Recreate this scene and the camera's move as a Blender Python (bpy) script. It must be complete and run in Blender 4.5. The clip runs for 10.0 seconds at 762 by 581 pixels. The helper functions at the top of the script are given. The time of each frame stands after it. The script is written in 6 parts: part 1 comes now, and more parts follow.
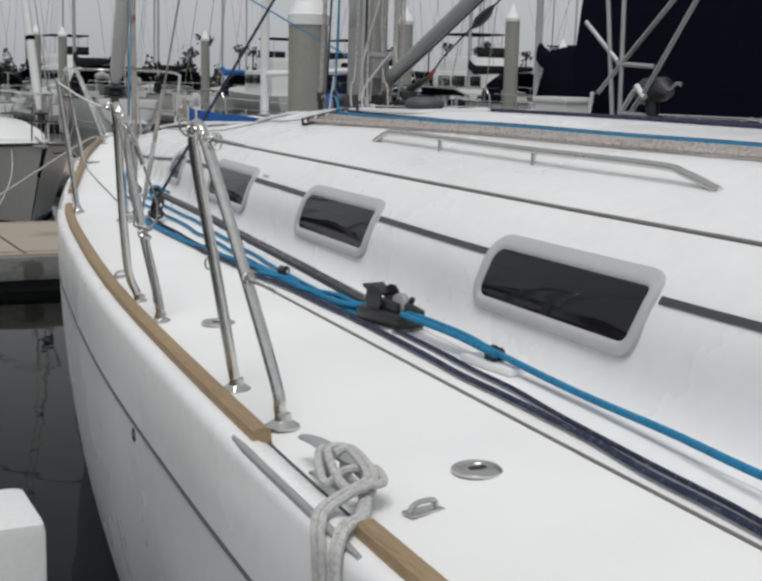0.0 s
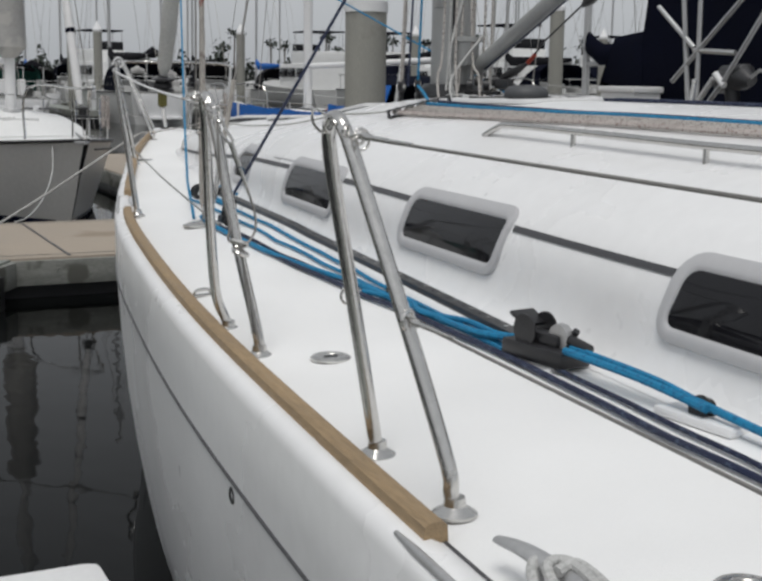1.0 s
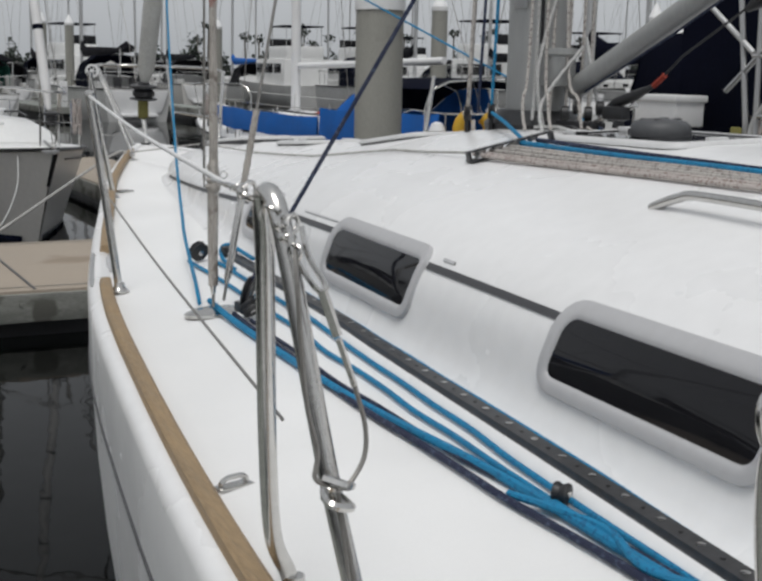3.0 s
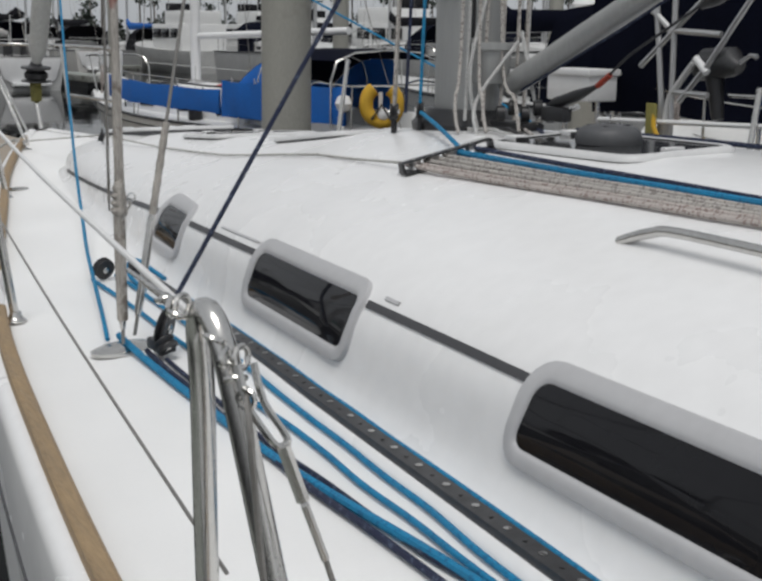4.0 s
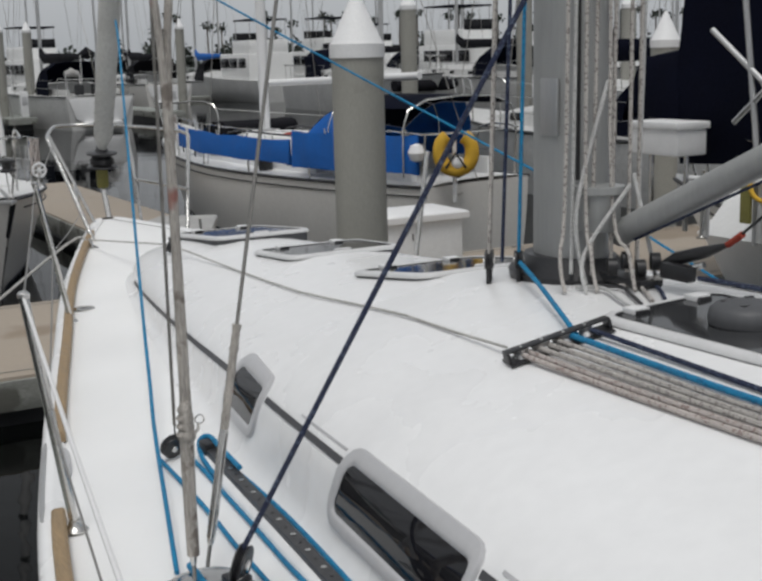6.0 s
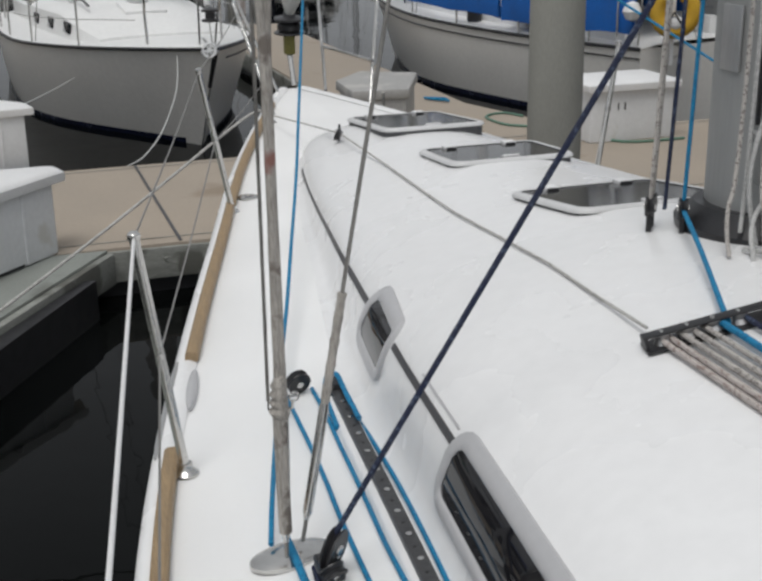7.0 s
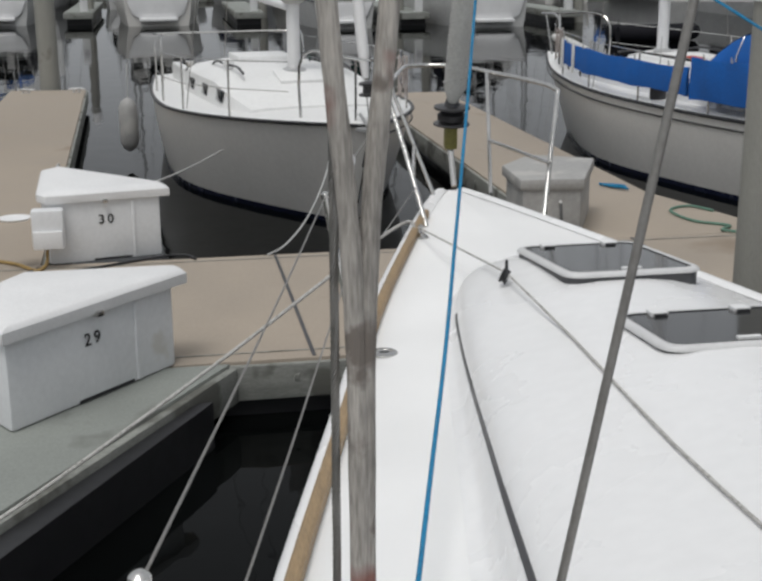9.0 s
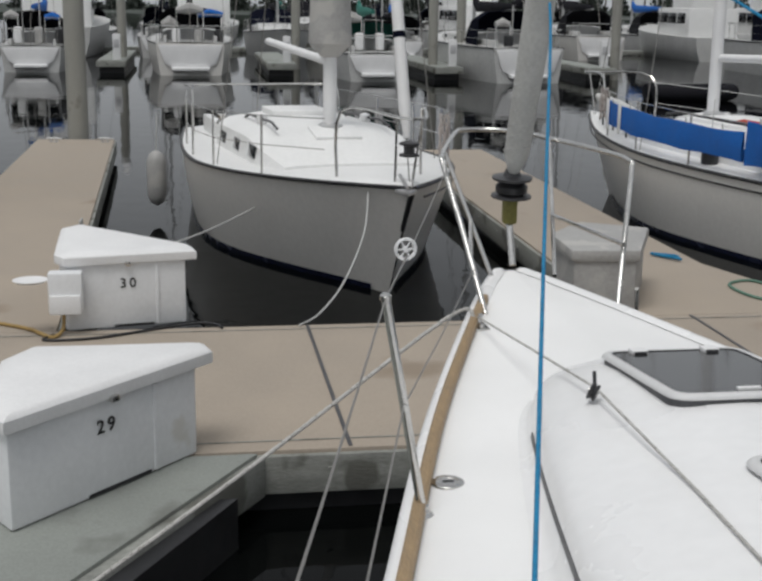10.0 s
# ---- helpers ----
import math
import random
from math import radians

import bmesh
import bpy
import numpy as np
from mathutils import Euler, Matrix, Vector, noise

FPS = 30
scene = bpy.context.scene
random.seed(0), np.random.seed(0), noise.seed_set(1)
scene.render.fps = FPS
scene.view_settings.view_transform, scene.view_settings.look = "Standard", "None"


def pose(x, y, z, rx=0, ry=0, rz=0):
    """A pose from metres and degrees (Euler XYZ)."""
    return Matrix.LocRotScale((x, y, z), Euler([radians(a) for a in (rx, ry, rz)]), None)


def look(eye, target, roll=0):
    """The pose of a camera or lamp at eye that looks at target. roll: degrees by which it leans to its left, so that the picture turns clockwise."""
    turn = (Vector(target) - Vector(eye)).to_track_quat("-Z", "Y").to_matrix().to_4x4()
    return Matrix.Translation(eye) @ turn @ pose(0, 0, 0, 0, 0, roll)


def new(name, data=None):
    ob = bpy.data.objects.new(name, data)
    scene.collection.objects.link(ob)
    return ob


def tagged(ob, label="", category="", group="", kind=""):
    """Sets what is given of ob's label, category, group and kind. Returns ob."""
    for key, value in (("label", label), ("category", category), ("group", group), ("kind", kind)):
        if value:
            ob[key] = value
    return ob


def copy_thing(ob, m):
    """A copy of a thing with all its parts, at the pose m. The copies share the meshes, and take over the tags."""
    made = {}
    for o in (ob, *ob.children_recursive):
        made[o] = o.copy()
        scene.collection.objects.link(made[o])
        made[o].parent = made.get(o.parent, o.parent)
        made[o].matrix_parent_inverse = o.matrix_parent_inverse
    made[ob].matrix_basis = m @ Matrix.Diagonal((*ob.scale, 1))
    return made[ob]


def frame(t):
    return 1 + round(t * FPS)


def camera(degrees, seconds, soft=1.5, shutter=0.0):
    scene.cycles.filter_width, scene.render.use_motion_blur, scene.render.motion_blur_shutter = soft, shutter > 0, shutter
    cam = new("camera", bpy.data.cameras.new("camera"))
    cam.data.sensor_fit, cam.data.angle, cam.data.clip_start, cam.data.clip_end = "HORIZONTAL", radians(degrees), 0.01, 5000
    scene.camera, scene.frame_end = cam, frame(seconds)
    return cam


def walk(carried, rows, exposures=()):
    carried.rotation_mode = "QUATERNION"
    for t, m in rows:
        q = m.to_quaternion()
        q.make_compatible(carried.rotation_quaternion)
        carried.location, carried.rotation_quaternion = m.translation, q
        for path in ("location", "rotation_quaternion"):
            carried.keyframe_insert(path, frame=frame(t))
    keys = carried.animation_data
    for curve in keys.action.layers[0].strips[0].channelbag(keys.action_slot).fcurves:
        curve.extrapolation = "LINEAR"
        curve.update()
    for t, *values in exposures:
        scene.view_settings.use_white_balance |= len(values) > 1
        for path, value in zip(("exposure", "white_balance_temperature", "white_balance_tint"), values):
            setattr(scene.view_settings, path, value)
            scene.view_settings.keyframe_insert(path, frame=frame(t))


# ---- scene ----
cam = camera(35.0, 10.0, soft=2.9)
PATH = [
    (0, (-2.831, -5.662, 1.856), (-1.921, -3.912, 1.52), 1.4),
    (0.5, (-2.786, -5.36, 1.821), (-1.97, -3.567, 1.472), 2.5),
    (1, (-2.792, -5.012, 1.829), (-1.93, -3.241, 1.481), 0.9),
    (1.5, (-2.725, -4.646, 1.83), (-1.916, -2.842, 1.525), 1.5),
    (2, (-2.611, -4.258, 1.846), (-1.846, -2.436, 1.536), 1.7),
    (2.2, (-2.589, -4.116, 1.818), (-1.758, -2.317, 1.543), 1.7),
    (3.3, (-2.408, -3.473, 1.972), (-1.497, -1.736, 1.579), 1.1),
    (3.5, (-2.388, -3.411, 1.992), (-1.481, -1.677, 1.579), 0.2),
    (4, (-2.354, -3.268, 2.031), (-1.32, -1.606, 1.618), 0.8),
    (4.5, (-2.347, -3.139, 2.146), (-1.181, -1.629, 1.544), -1.6),
    (5, (-2.324, -3.062, 2.217), (-1.09, -1.575, 1.7), -2.2),
    (5.5, (-2.249, -2.888, 2.298), (-1.071, -1.338, 1.841), -2.8),
    (6, (-2.152, -2.81, 2.392), (-1.219, -1.083, 2.005), -1.5),
    (6.2, (-2.139, -2.801, 2.396), (-1.248, -1.07, 1.936), -0.8),
    (7.3, (-1.69, -2.468, 2.638), (-1.185, -0.643, 1.992), -0.5),
    (7.5, (-1.62, -2.37, 2.635), (-1.124, -0.538, 2.005), 0.4),
    (8, (-1.515, -2.083, 2.658), (-1.139, -0.202, 2.092), 2.3),
    (8.5, (-1.481, -1.723, 2.649), (-1.173, 0.183, 2.126), 1.6),
    (9, (-1.488, -1.321, 2.624), (-1.15, 0.573, 2.078), -0.3),
    (9.5, (-1.44, -0.913, 2.633), (-1.173, 1.009, 2.147), 0.8),
    (10, (-1.485, -0.61, 2.617), (-1.183, 1.311, 2.152), 0.8),
]
EXPOSURE = [(0, 0.0), (3.5, 0.0), (4.5, -0.07), (6, -0.05), (7.5, 0.0), (8.5, 0.05), (10, 0.04)]
walk(cam, [(t, look(eye, target, roll)) for t, eye, target, roll in PATH], EXPOSURE)

# ---- light ----
world = bpy.data.worlds.new("overcast")
scene.world = world
world.use_nodes = True
wn, wl = world.node_tree.nodes, world.node_tree.links
sky = wn.new("ShaderNodeTexSky")
sky.sky_type, sky.sun_disc = "NISHITA", False
sky.sun_elevation, sky.sun_rotation = radians(58), radians(215)
sky.air_density, sky.dust_density, sky.ozone_density = 1.0, 3.0, 1.0
grey = wn.new("ShaderNodeHueSaturation")
grey.inputs["Saturation"].default_value = 0.12
wl.new(sky.outputs[0], grey.inputs["Color"])
cloud = wn.new("ShaderNodeMix")
cloud.data_type = "RGBA"
cloud.inputs["Factor"].default_value = 0.7
cloud.inputs["B"].default_value = (5.2, 5.45, 5.75, 1)
wl.new(grey.outputs[0], cloud.inputs["A"])
wl.new(cloud.outputs["Result"], wn["Background"].inputs["Color"])
wn["Background"].inputs["Strength"].default_value = 0.10

sun_data = bpy.data.lights.new("sun", "SUN")
sun_data.energy, sun_data.angle, sun_data.color = 1.5, radians(28), (1.0, 0.98, 0.95)
sun = new("sun", sun_data)
sun.matrix_world = look((-3, -4, 12), (0, 0, 0))


# ---- materials ----
def mat(name, base, rough=0.5, metal=0.0, vary=0.08, scale=4.0, grain=60.0, bump=0.0, spec=0.5, coat=0.0, stretch=(1, 1, 1)):
    """A surface with two scales of colour change and a fine relief."""
    m = bpy.data.materials.new(name)
    m.use_nodes = True
    n, l = m.node_tree.nodes, m.node_tree.links
    b = n["Principled BSDF"]
    b.inputs["Metallic"].default_value = metal
    b.inputs["Specular IOR Level"].default_value = spec
    b.inputs["Coat Weight"].default_value = coat
    tc = n.new("ShaderNodeTexCoord")
    mp = n.new("ShaderNodeMapping")
    mp.inputs["Scale"].default_value = stretch
    l.new(tc.outputs["Object"], mp.inputs["Vector"])
    big = n.new("ShaderNodeTexNoise")
    big.inputs["Scale"].default_value, big.inputs["Detail"].default_value = scale, 5
    fine = n.new("ShaderNodeTexNoise")
    fine.inputs["Scale"].default_value, fine.inputs["Detail"].default_value = grain, 3
    l.new(mp.outputs[0], big.inputs["Vector"])
    l.new(mp.outputs[0], fine.inputs["Vector"])
    add = n.new("ShaderNodeMath")
    add.operation = "ADD"
    l.new(big.outputs["Fac"], add.inputs[0])
    l.new(fine.outputs["Fac"], add.inputs[1])
    mr = n.new("ShaderNodeMapRange")
    mr.inputs["From Min"].default_value, mr.inputs["From Max"].default_value = 0.7, 1.3
    mr.inputs["To Min"].default_value, mr.inputs["To Max"].default_value = 1 - vary, 1 + vary
    l.new(add.outputs[0], mr.inputs["Value"])
    mix = n.new("ShaderNodeMix")
    mix.data_type, mix.blend_type = "RGBA", "MULTIPLY"
    mix.inputs["Factor"].default_value = 1.0
    mix.inputs["A"].default_value = (*base, 1)
    l.new(mr.outputs[0], mix.inputs["B"])
    l.new(mix.outputs["Result"], b.inputs["Base Color"])
    rr = n.new("ShaderNodeMapRange")
    rr.inputs["From Min"].default_value, rr.inputs["From Max"].default_value = 0.3, 0.7
    rr.inputs["To Min"].default_value, rr.inputs["To Max"].default_value = max(0.02, rough * 0.8), min(1, rough * 1.2)
    l.new(big.outputs["Fac"], rr.inputs["Value"])
    l.new(rr.outputs[0], b.inputs["Roughness"])
    if bump:
        bp = n.new("ShaderNodeBump")
        bp.inputs["Strength"].default_value, bp.inputs["Distance"].default_value = bump, 0.01
        l.new(fine.outputs["Fac"], bp.inputs["Height"])
        l.new(bp.outputs[0], b.inputs["Normal"])
    return m


def rope_mat(name, base, fleck, amount):
    """Braided rope: short flecks of a second colour along the lay."""
    m = mat(name, base, 0.85, vary=0.14, scale=12, grain=300, bump=0.4)
    n, l = m.node_tree.nodes, m.node_tree.links
    b = n["Principled BSDF"]
    tc = n.new("ShaderNodeTexCoord")
    vo = n.new("ShaderNodeTexVoronoi")
    vo.inputs["Scale"].default_value = 170
    l.new(tc.outputs["Object"], vo.inputs["Vector"])
    ramp = n.new("ShaderNodeMath")
    ramp.operation = "LESS_THAN"
    ramp.inputs[1].default_value = amount
    sep = n.new("ShaderNodeSeparateColor")
    l.new(vo.outputs["Color"], sep.inputs[0])
    l.new(sep.outputs[0], ramp.inputs[0])
    mix = n.new("ShaderNodeMix")
    mix.data_type = "RGBA"
    old = b.inputs["Base Color"].links[0].from_socket
    l.new(ramp.outputs[0], mix.inputs["Factor"])
    l.new(old, mix.inputs["A"])
    mix.inputs["B"].default_value = (*fleck, 1)
    l.new(mix.outputs["Result"], b.inputs["Base Color"])
    return m


GEL = mat("white_gelcoat", (0.80, 0.80, 0.80), 0.28, vary=0.03, scale=1.5, grain=20, spec=0.5)
DECK = mat("white_nonskid", (0.84, 0.84, 0.835), 0.6, vary=0.035, scale=2.5, grain=420, bump=0.25)
TEAK = mat("teak", (0.30, 0.212, 0.120), 0.6, vary=0.22, scale=9, grain=50, bump=0.3, stretch=(5, 0.5, 5))
SAILCLOTH = mat("grey_white_sailcloth", (0.55, 0.55, 0.53), 0.8, vary=0.12, scale=5, grain=60, bump=0.3)
STEEL = mat("stainless_steel", (0.62, 0.61, 0.59), 0.23, metal=1.0, vary=0.08, scale=8, grain=60)
ALLOY = mat("satin_alloy", (0.50, 0.50, 0.50), 0.42, metal=0.75, vary=0.08, scale=3, grain=30, stretch=(3, 3, 0.6))
MASTMAT = mat("grey_mast_alloy", (0.35, 0.355, 0.35), 0.5, metal=0.3, vary=0.07, scale=2.5, grain=25, stretch=(4, 4, 0.4))
FRAME = mat("grey_window_frame", (0.46, 0.46, 0.47), 0.35, vary=0.04, scale=3, grain=40)
BLACK = mat("black_plastic", (0.018, 0.018, 0.02), 0.42, vary=0.2, scale=9, grain=80)
TRACKMAT = mat("dark_track_alloy", (0.06, 0.06, 0.063), 0.42, metal=0.3, vary=0.25, scale=6, grain=60)
STRIPE = mat("dark_grey_stripe", (0.055, 0.055, 0.06), 0.45, vary=0.1)
TUBE = mat("weathered_shroud_cover", (0.37, 0.345, 0.315), 0.75, vary=0.42, scale=9, grain=55, bump=0.35, stretch=(7, 7, 0.8))
WIRE = mat("wire_rope", (0.27, 0.26, 0.245), 0.42, metal=0.6, vary=0.15, scale=20, grain=150)
BLUEROPE = rope_mat("blue_rope", (0.010, 0.20, 0.385), (0.008, 0.13, 0.27), 0.2)
NAVYROPE = rope_mat("navy_rope", (0.014, 0.02, 0.05), (0.06, 0.08, 0.13), 0.15)
TANROPE = rope_mat("flecked_rope", (0.44, 0.415, 0.39), (0.24, 0.22, 0.205), 0.25)
PINKROPE = rope_mat("pale_rope", (0.47, 0.425, 0.40), (0.28, 0.22, 0.20), 0.2)
GREYROPE = rope_mat("grey_dock_rope", (0.47, 0.46, 0.44), (0.28, 0.27, 0.25), 0.2)
WHITEROPE = rope_mat("white_rope", (0.50, 0.50, 0.49), (0.42, 0.42, 0.41), 0.3)
CONCRETE = mat("dock_concrete", (0.342, 0.292, 0.238), 0.85, vary=0.10, scale=1.6, grain=90, bump=0.25)
WALER = mat("weathered_dock_timber", (0.24, 0.245, 0.225), 0.85, vary=0.25, scale=3, grain=30, bump=0.4, stretch=(1, 1, 5))
FINGER = mat("grey_finger_deck", (0.25, 0.265, 0.245), 0.85, vary=0.14, scale=1.8, grain=70, bump=0.25)
BOXMAT = mat("white_fibreglass_box", (0.72, 0.73, 0.74), 0.45, vary=0.05, scale=3, grain=30)
PILE = mat("grey_concrete_pile", (0.30, 0.295, 0.265), 0.85, vary=0.1, scale=2.2, grain=60, bump=0.2, stretch=(2, 2, 0.5))
HATCHRIM = mat("hatch_rim", (0.60, 0.60, 0.60), 0.4, vary=0.05, scale=6, grain=50)
CAP = mat("white_pile_cap", (0.72, 0.72, 0.72), 0.6, vary=0.05)
BLUECANVAS = mat("royal_blue_canvas", (0.006, 0.105, 0.40), 0.9, vary=0.18, scale=3, grain=60, bump=0.4)
NAVYCANVAS = mat("navy_canvas", (0.004, 0.005, 0.012), 0.95, spec=0.05, vary=0.25, scale=2.5, grain=50, bump=0.4)
GREENCANVAS = mat("green_canvas", (0.02, 0.14, 0.11), 0.9, vary=0.2, scale=3, grain=60)
BLACKCANVAS = mat("black_canvas", (0.010, 0.010, 0.013), 0.95, spec=0.15, vary=0.3, scale=3, grain=40, bump=0.3)
YELLOW = mat("yellow_foam", (0.55, 0.33, 0.03), 0.8, vary=0.12, scale=8, grain=60)
OLIVE = mat("olive_webbing", (0.23, 0.21, 0.06), 0.85, vary=0.15)
HULLGREY = mat("off_white_hull", (0.62, 0.605, 0.575), 0.35, vary=0.05, scale=1.2, grain=20)
CABIN = mat("cabin_white", (0.76, 0.76, 0.75), 0.4, vary=0.05, scale=2, grain=20)
FARWHITE = mat("weathered_white_hull", (0.50, 0.50, 0.49), 0.45, vary=0.16, scale=1.2, grain=14)
NAVYHULL = mat("navy_hull", (0.012, 0.016, 0.04), 0.25, vary=0.1)
GREYCOVER = mat("grey_vinyl_cover", (0.34, 0.335, 0.325), 0.6, vary=0.12, scale=5, grain=30, bump=0.2)
TREE = mat("dark_tree_leaves", (0.035, 0.045, 0.036), 0.9, vary=0.35, scale=0.4, grain=4)
BARK = mat("palm_trunk", (0.12, 0.10, 0.085), 0.9, vary=0.2)
VENTGREY = mat("grey_vent_plastic", (0.075, 0.077, 0.082), 0.5, vary=0.12, scale=8, grain=60)
INK = mat("black_ink", (0.02, 0.02, 0.02), 0.6, vary=0.1)
RED = mat("red_cloth", (0.35, 0.05, 0.03), 0.8, vary=0.1)


def stain(m, colour, scale, level):
    """Blotches of another colour over a material."""
    n, l = m.node_tree.nodes, m.node_tree.links
    b = n["Principled BSDF"]
    tc = n.new("ShaderNodeTexCoord")
    no = n.new("ShaderNodeTexNoise")
    no.inputs["Scale"].default_value, no.inputs["Detail"].default_value = scale, 4
    l.new(tc.outputs["Object"], no.inputs["Vector"])
    mr = n.new("ShaderNodeMapRange")
    mr.inputs["From Min"].default_value, mr.inputs["From Max"].default_value = level, level + 0.06
    l.new(no.outputs["Fac"], mr.inputs["Value"])
    mix = n.new("ShaderNodeMix")
    mix.data_type = "RGBA"
    old = b.inputs["Base Color"].links[0].from_socket
    l.new(mr.outputs[0], mix.inputs["Factor"])
    l.new(old, mix.inputs["A"])
    mix.inputs["B"].default_value = (*colour, 1)
    l.new(mix.outputs["Result"], b.inputs["Base Color"])


stain(TUBE, (0.19, 0.165, 0.145), 16.0, 0.56)
stain(TUBE, (0.27, 0.13, 0.11), 7.0, 0.64)
stain(BOXMAT, (0.64, 0.63, 0.60), 3.0, 0.66)
stain(GREYCOVER, (0.42, 0.41, 0.39), 3.0, 0.55)
stain(CONCRETE, (0.26, 0.21, 0.16), 0.7, 0.60)
stain(FINGER, (0.17, 0.175, 0.16), 1.3, 0.60)
stain(WALER, (0.12, 0.12, 0.105), 2.5, 0.56)
stain(PILE, (0.20, 0.19, 0.165), 1.6, 0.62)


def glass(name, tint, rough=0.04):
    m = mat(name, tint, rough, vary=0.15, scale=2.5, grain=12, spec=0.28)
    return m


SMOKED = glass("smoked_acrylic", (0.010, 0.010, 0.012))
HATCHGLASS = glass("grey_acrylic", (0.035, 0.036, 0.038), 0.08)


def water_mat():
    m = bpy.data.materials.new("harbour_water")
    m.use_nodes = True
    n, l = m.node_tree.nodes, m.node_tree.links
    b = n["Principled BSDF"]
    b.inputs["Base Color"].default_value = (0.002, 0.0024, 0.0024, 1)
    b.inputs["Specular IOR Level"].default_value = 0.10
    b.inputs["Roughness"].default_value = 0.03
    b.inputs["IOR"].default_value = 1.33
    tc = n.new("ShaderNodeTexCoord")
    mp = n.new("ShaderNodeMapping")
    mp.inputs["Scale"].default_value = (1.0, 0.6, 1)
    l.new(tc.outputs["Object"], mp.inputs["Vector"])
    a = n.new("ShaderNodeTexNoise")
    a.inputs["Scale"].default_value, a.inputs["Detail"].default_value = 2.2, 3
    c = n.new("ShaderNodeTexNoise")
    c.inputs["Scale"].default_value, c.inputs["Detail"].default_value = 0.35, 2
    l.new(mp.outputs[0], a.inputs["Vector"])
    l.new(mp.outputs[0], c.inputs["Vector"])
    s = n.new("ShaderNodeMath")
    s.operation = "ADD"
    l.new(a.outputs["Fac"], s.inputs[0])
    l.new(c.outputs["Fac"], s.inputs[1])
    bp = n.new("ShaderNodeBump")
    bp.inputs["Strength"].default_value, bp.inputs["Distance"].default_value = 0.09, 0.05
    l.new(s.outputs[0], bp.inputs["Height"])
    l.new(bp.outputs[0], b.inputs["Normal"])
    return m


WATER = water_mat()


# ---- building helpers ----
def interp(table, v):
    """Smooth monotone-ish interpolation in rows (key, value)."""
    ks = [r[0] for r in table]
    vs = [r[1] for r in table]
    if v <= ks[0]:
        return vs[0]
    if v >= ks[-1]:
        return vs[-1]
    i = max(j for j in range(len(ks) - 1) if ks[j] <= v)
    h = ks[i + 1] - ks[i]
    t = (v - ks[i]) / h

    def slope(j):
        if j <= 0:
            return (vs[1] - vs[0]) / (ks[1] - ks[0])
        if j >= len(ks) - 1:
            return (vs[-1] - vs[-2]) / (ks[-1] - ks[-2])
        return (vs[j + 1] - vs[j - 1]) / (ks[j + 1] - ks[j - 1])

    a, b = slope(i) * h, slope(i + 1) * h
    return (2 * t**3 - 3 * t**2 + 1) * vs[i] + (t**3 - 2 * t**2 + t) * a + (-2 * t**3 + 3 * t**2) * vs[i + 1] + (t**3 - t**2) * b


def smooth_path(pts, n=8):
    """Catmull-Rom points through pts."""
    pts = [Vector(p) for p in pts]
    if len(pts) < 3:
        return pts
    out = []
    for i in range(len(pts) - 1):
        p0, p1, p2, p3 = pts[max(i - 1, 0)], pts[i], pts[i + 1], pts[min(i + 2, len(pts) - 1)]
        for k in range(n):
            t = k / n
            out.append(0.5 * ((2 * p1) + (p2 - p0) * t + (2 * p0 - 5 * p1 + 4 * p2 - p3) * t * t + (3 * p1 - p0 - 3 * p2 + p3) * t**3))
    out.append(pts[-1])
    return out


def tube_into(bm, pts, r, seg=10, caps=True, flat=None):
    """Sweeps a round (or, with flat = (a, b), oval) section along pts; r: a number or one for each point."""
    pts = [Vector(p) for p in pts]
    rings, up = [], None
    for i, p in enumerate(pts):
        d = (pts[min(i + 1, len(pts) - 1)] - pts[max(i - 1, 0)]).normalized()
        if up is None:
            up = d.orthogonal().normalized() if flat is None else (Vector((0, 0, 1)) - d * d.z).normalized()
        up = (up - d * up.dot(d)).normalized()
        side = d.cross(up)
        rr = r[i] if isinstance(r, (list, tuple)) else r
        fa, fb = flat or (1, 1)
        rings.append([bm.verts.new(p + rr * (fa * math.cos(2 * math.pi * k / seg) * side + fb * math.sin(2 * math.pi * k / seg) * up)) for k in range(seg)])
    for a, b in zip(rings, rings[1:]):
        for k in range(seg):
            bm.faces.new((a[k], a[(k + 1) % seg], b[(k + 1) % seg], b[k]))
    if caps:
        bm.faces.new(rings[0][::-1])
        bm.faces.new(rings[-1])
    return bm


def tube(pts, r, seg=10, n=0, flat=None):
    return tube_into(bmesh.new(), smooth_path(pts, n) if n else pts, r, seg, flat=flat)


def box_into(bm, lo, hi, bevel=0.0, m=None):
    vs = [Vector((x, y, z)) for x in (lo[0], hi[0]) for y in (lo[1], hi[1]) for z in (lo[2], hi[2])]
    part_bm = bmesh.new()
    v = [part_bm.verts.new(p) for p in vs]
    for f in ((0, 1, 3, 2), (4, 6, 7, 5), (0, 4, 5, 1), (2, 3, 7, 6), (0, 2, 6, 4), (1, 5, 7, 3)):
        part_bm.faces.new([v[i] for i in f])
    if bevel:
        bmesh.ops.bevel(part_bm, geom=part_bm.edges[:], offset=bevel, segments=2, affect="EDGES", profile=0.6)
    if m is not None:
        bmesh.ops.transform(part_bm, matrix=m, verts=part_bm.verts[:])
    merge(bm, part_bm)
    return bm


def merge(bm, other):
    me = bpy.data.meshes.new("tmp")
    other.to_mesh(me)
    other.free()
    bm.from_mesh(me)
    bpy.data.meshes.remove(me)


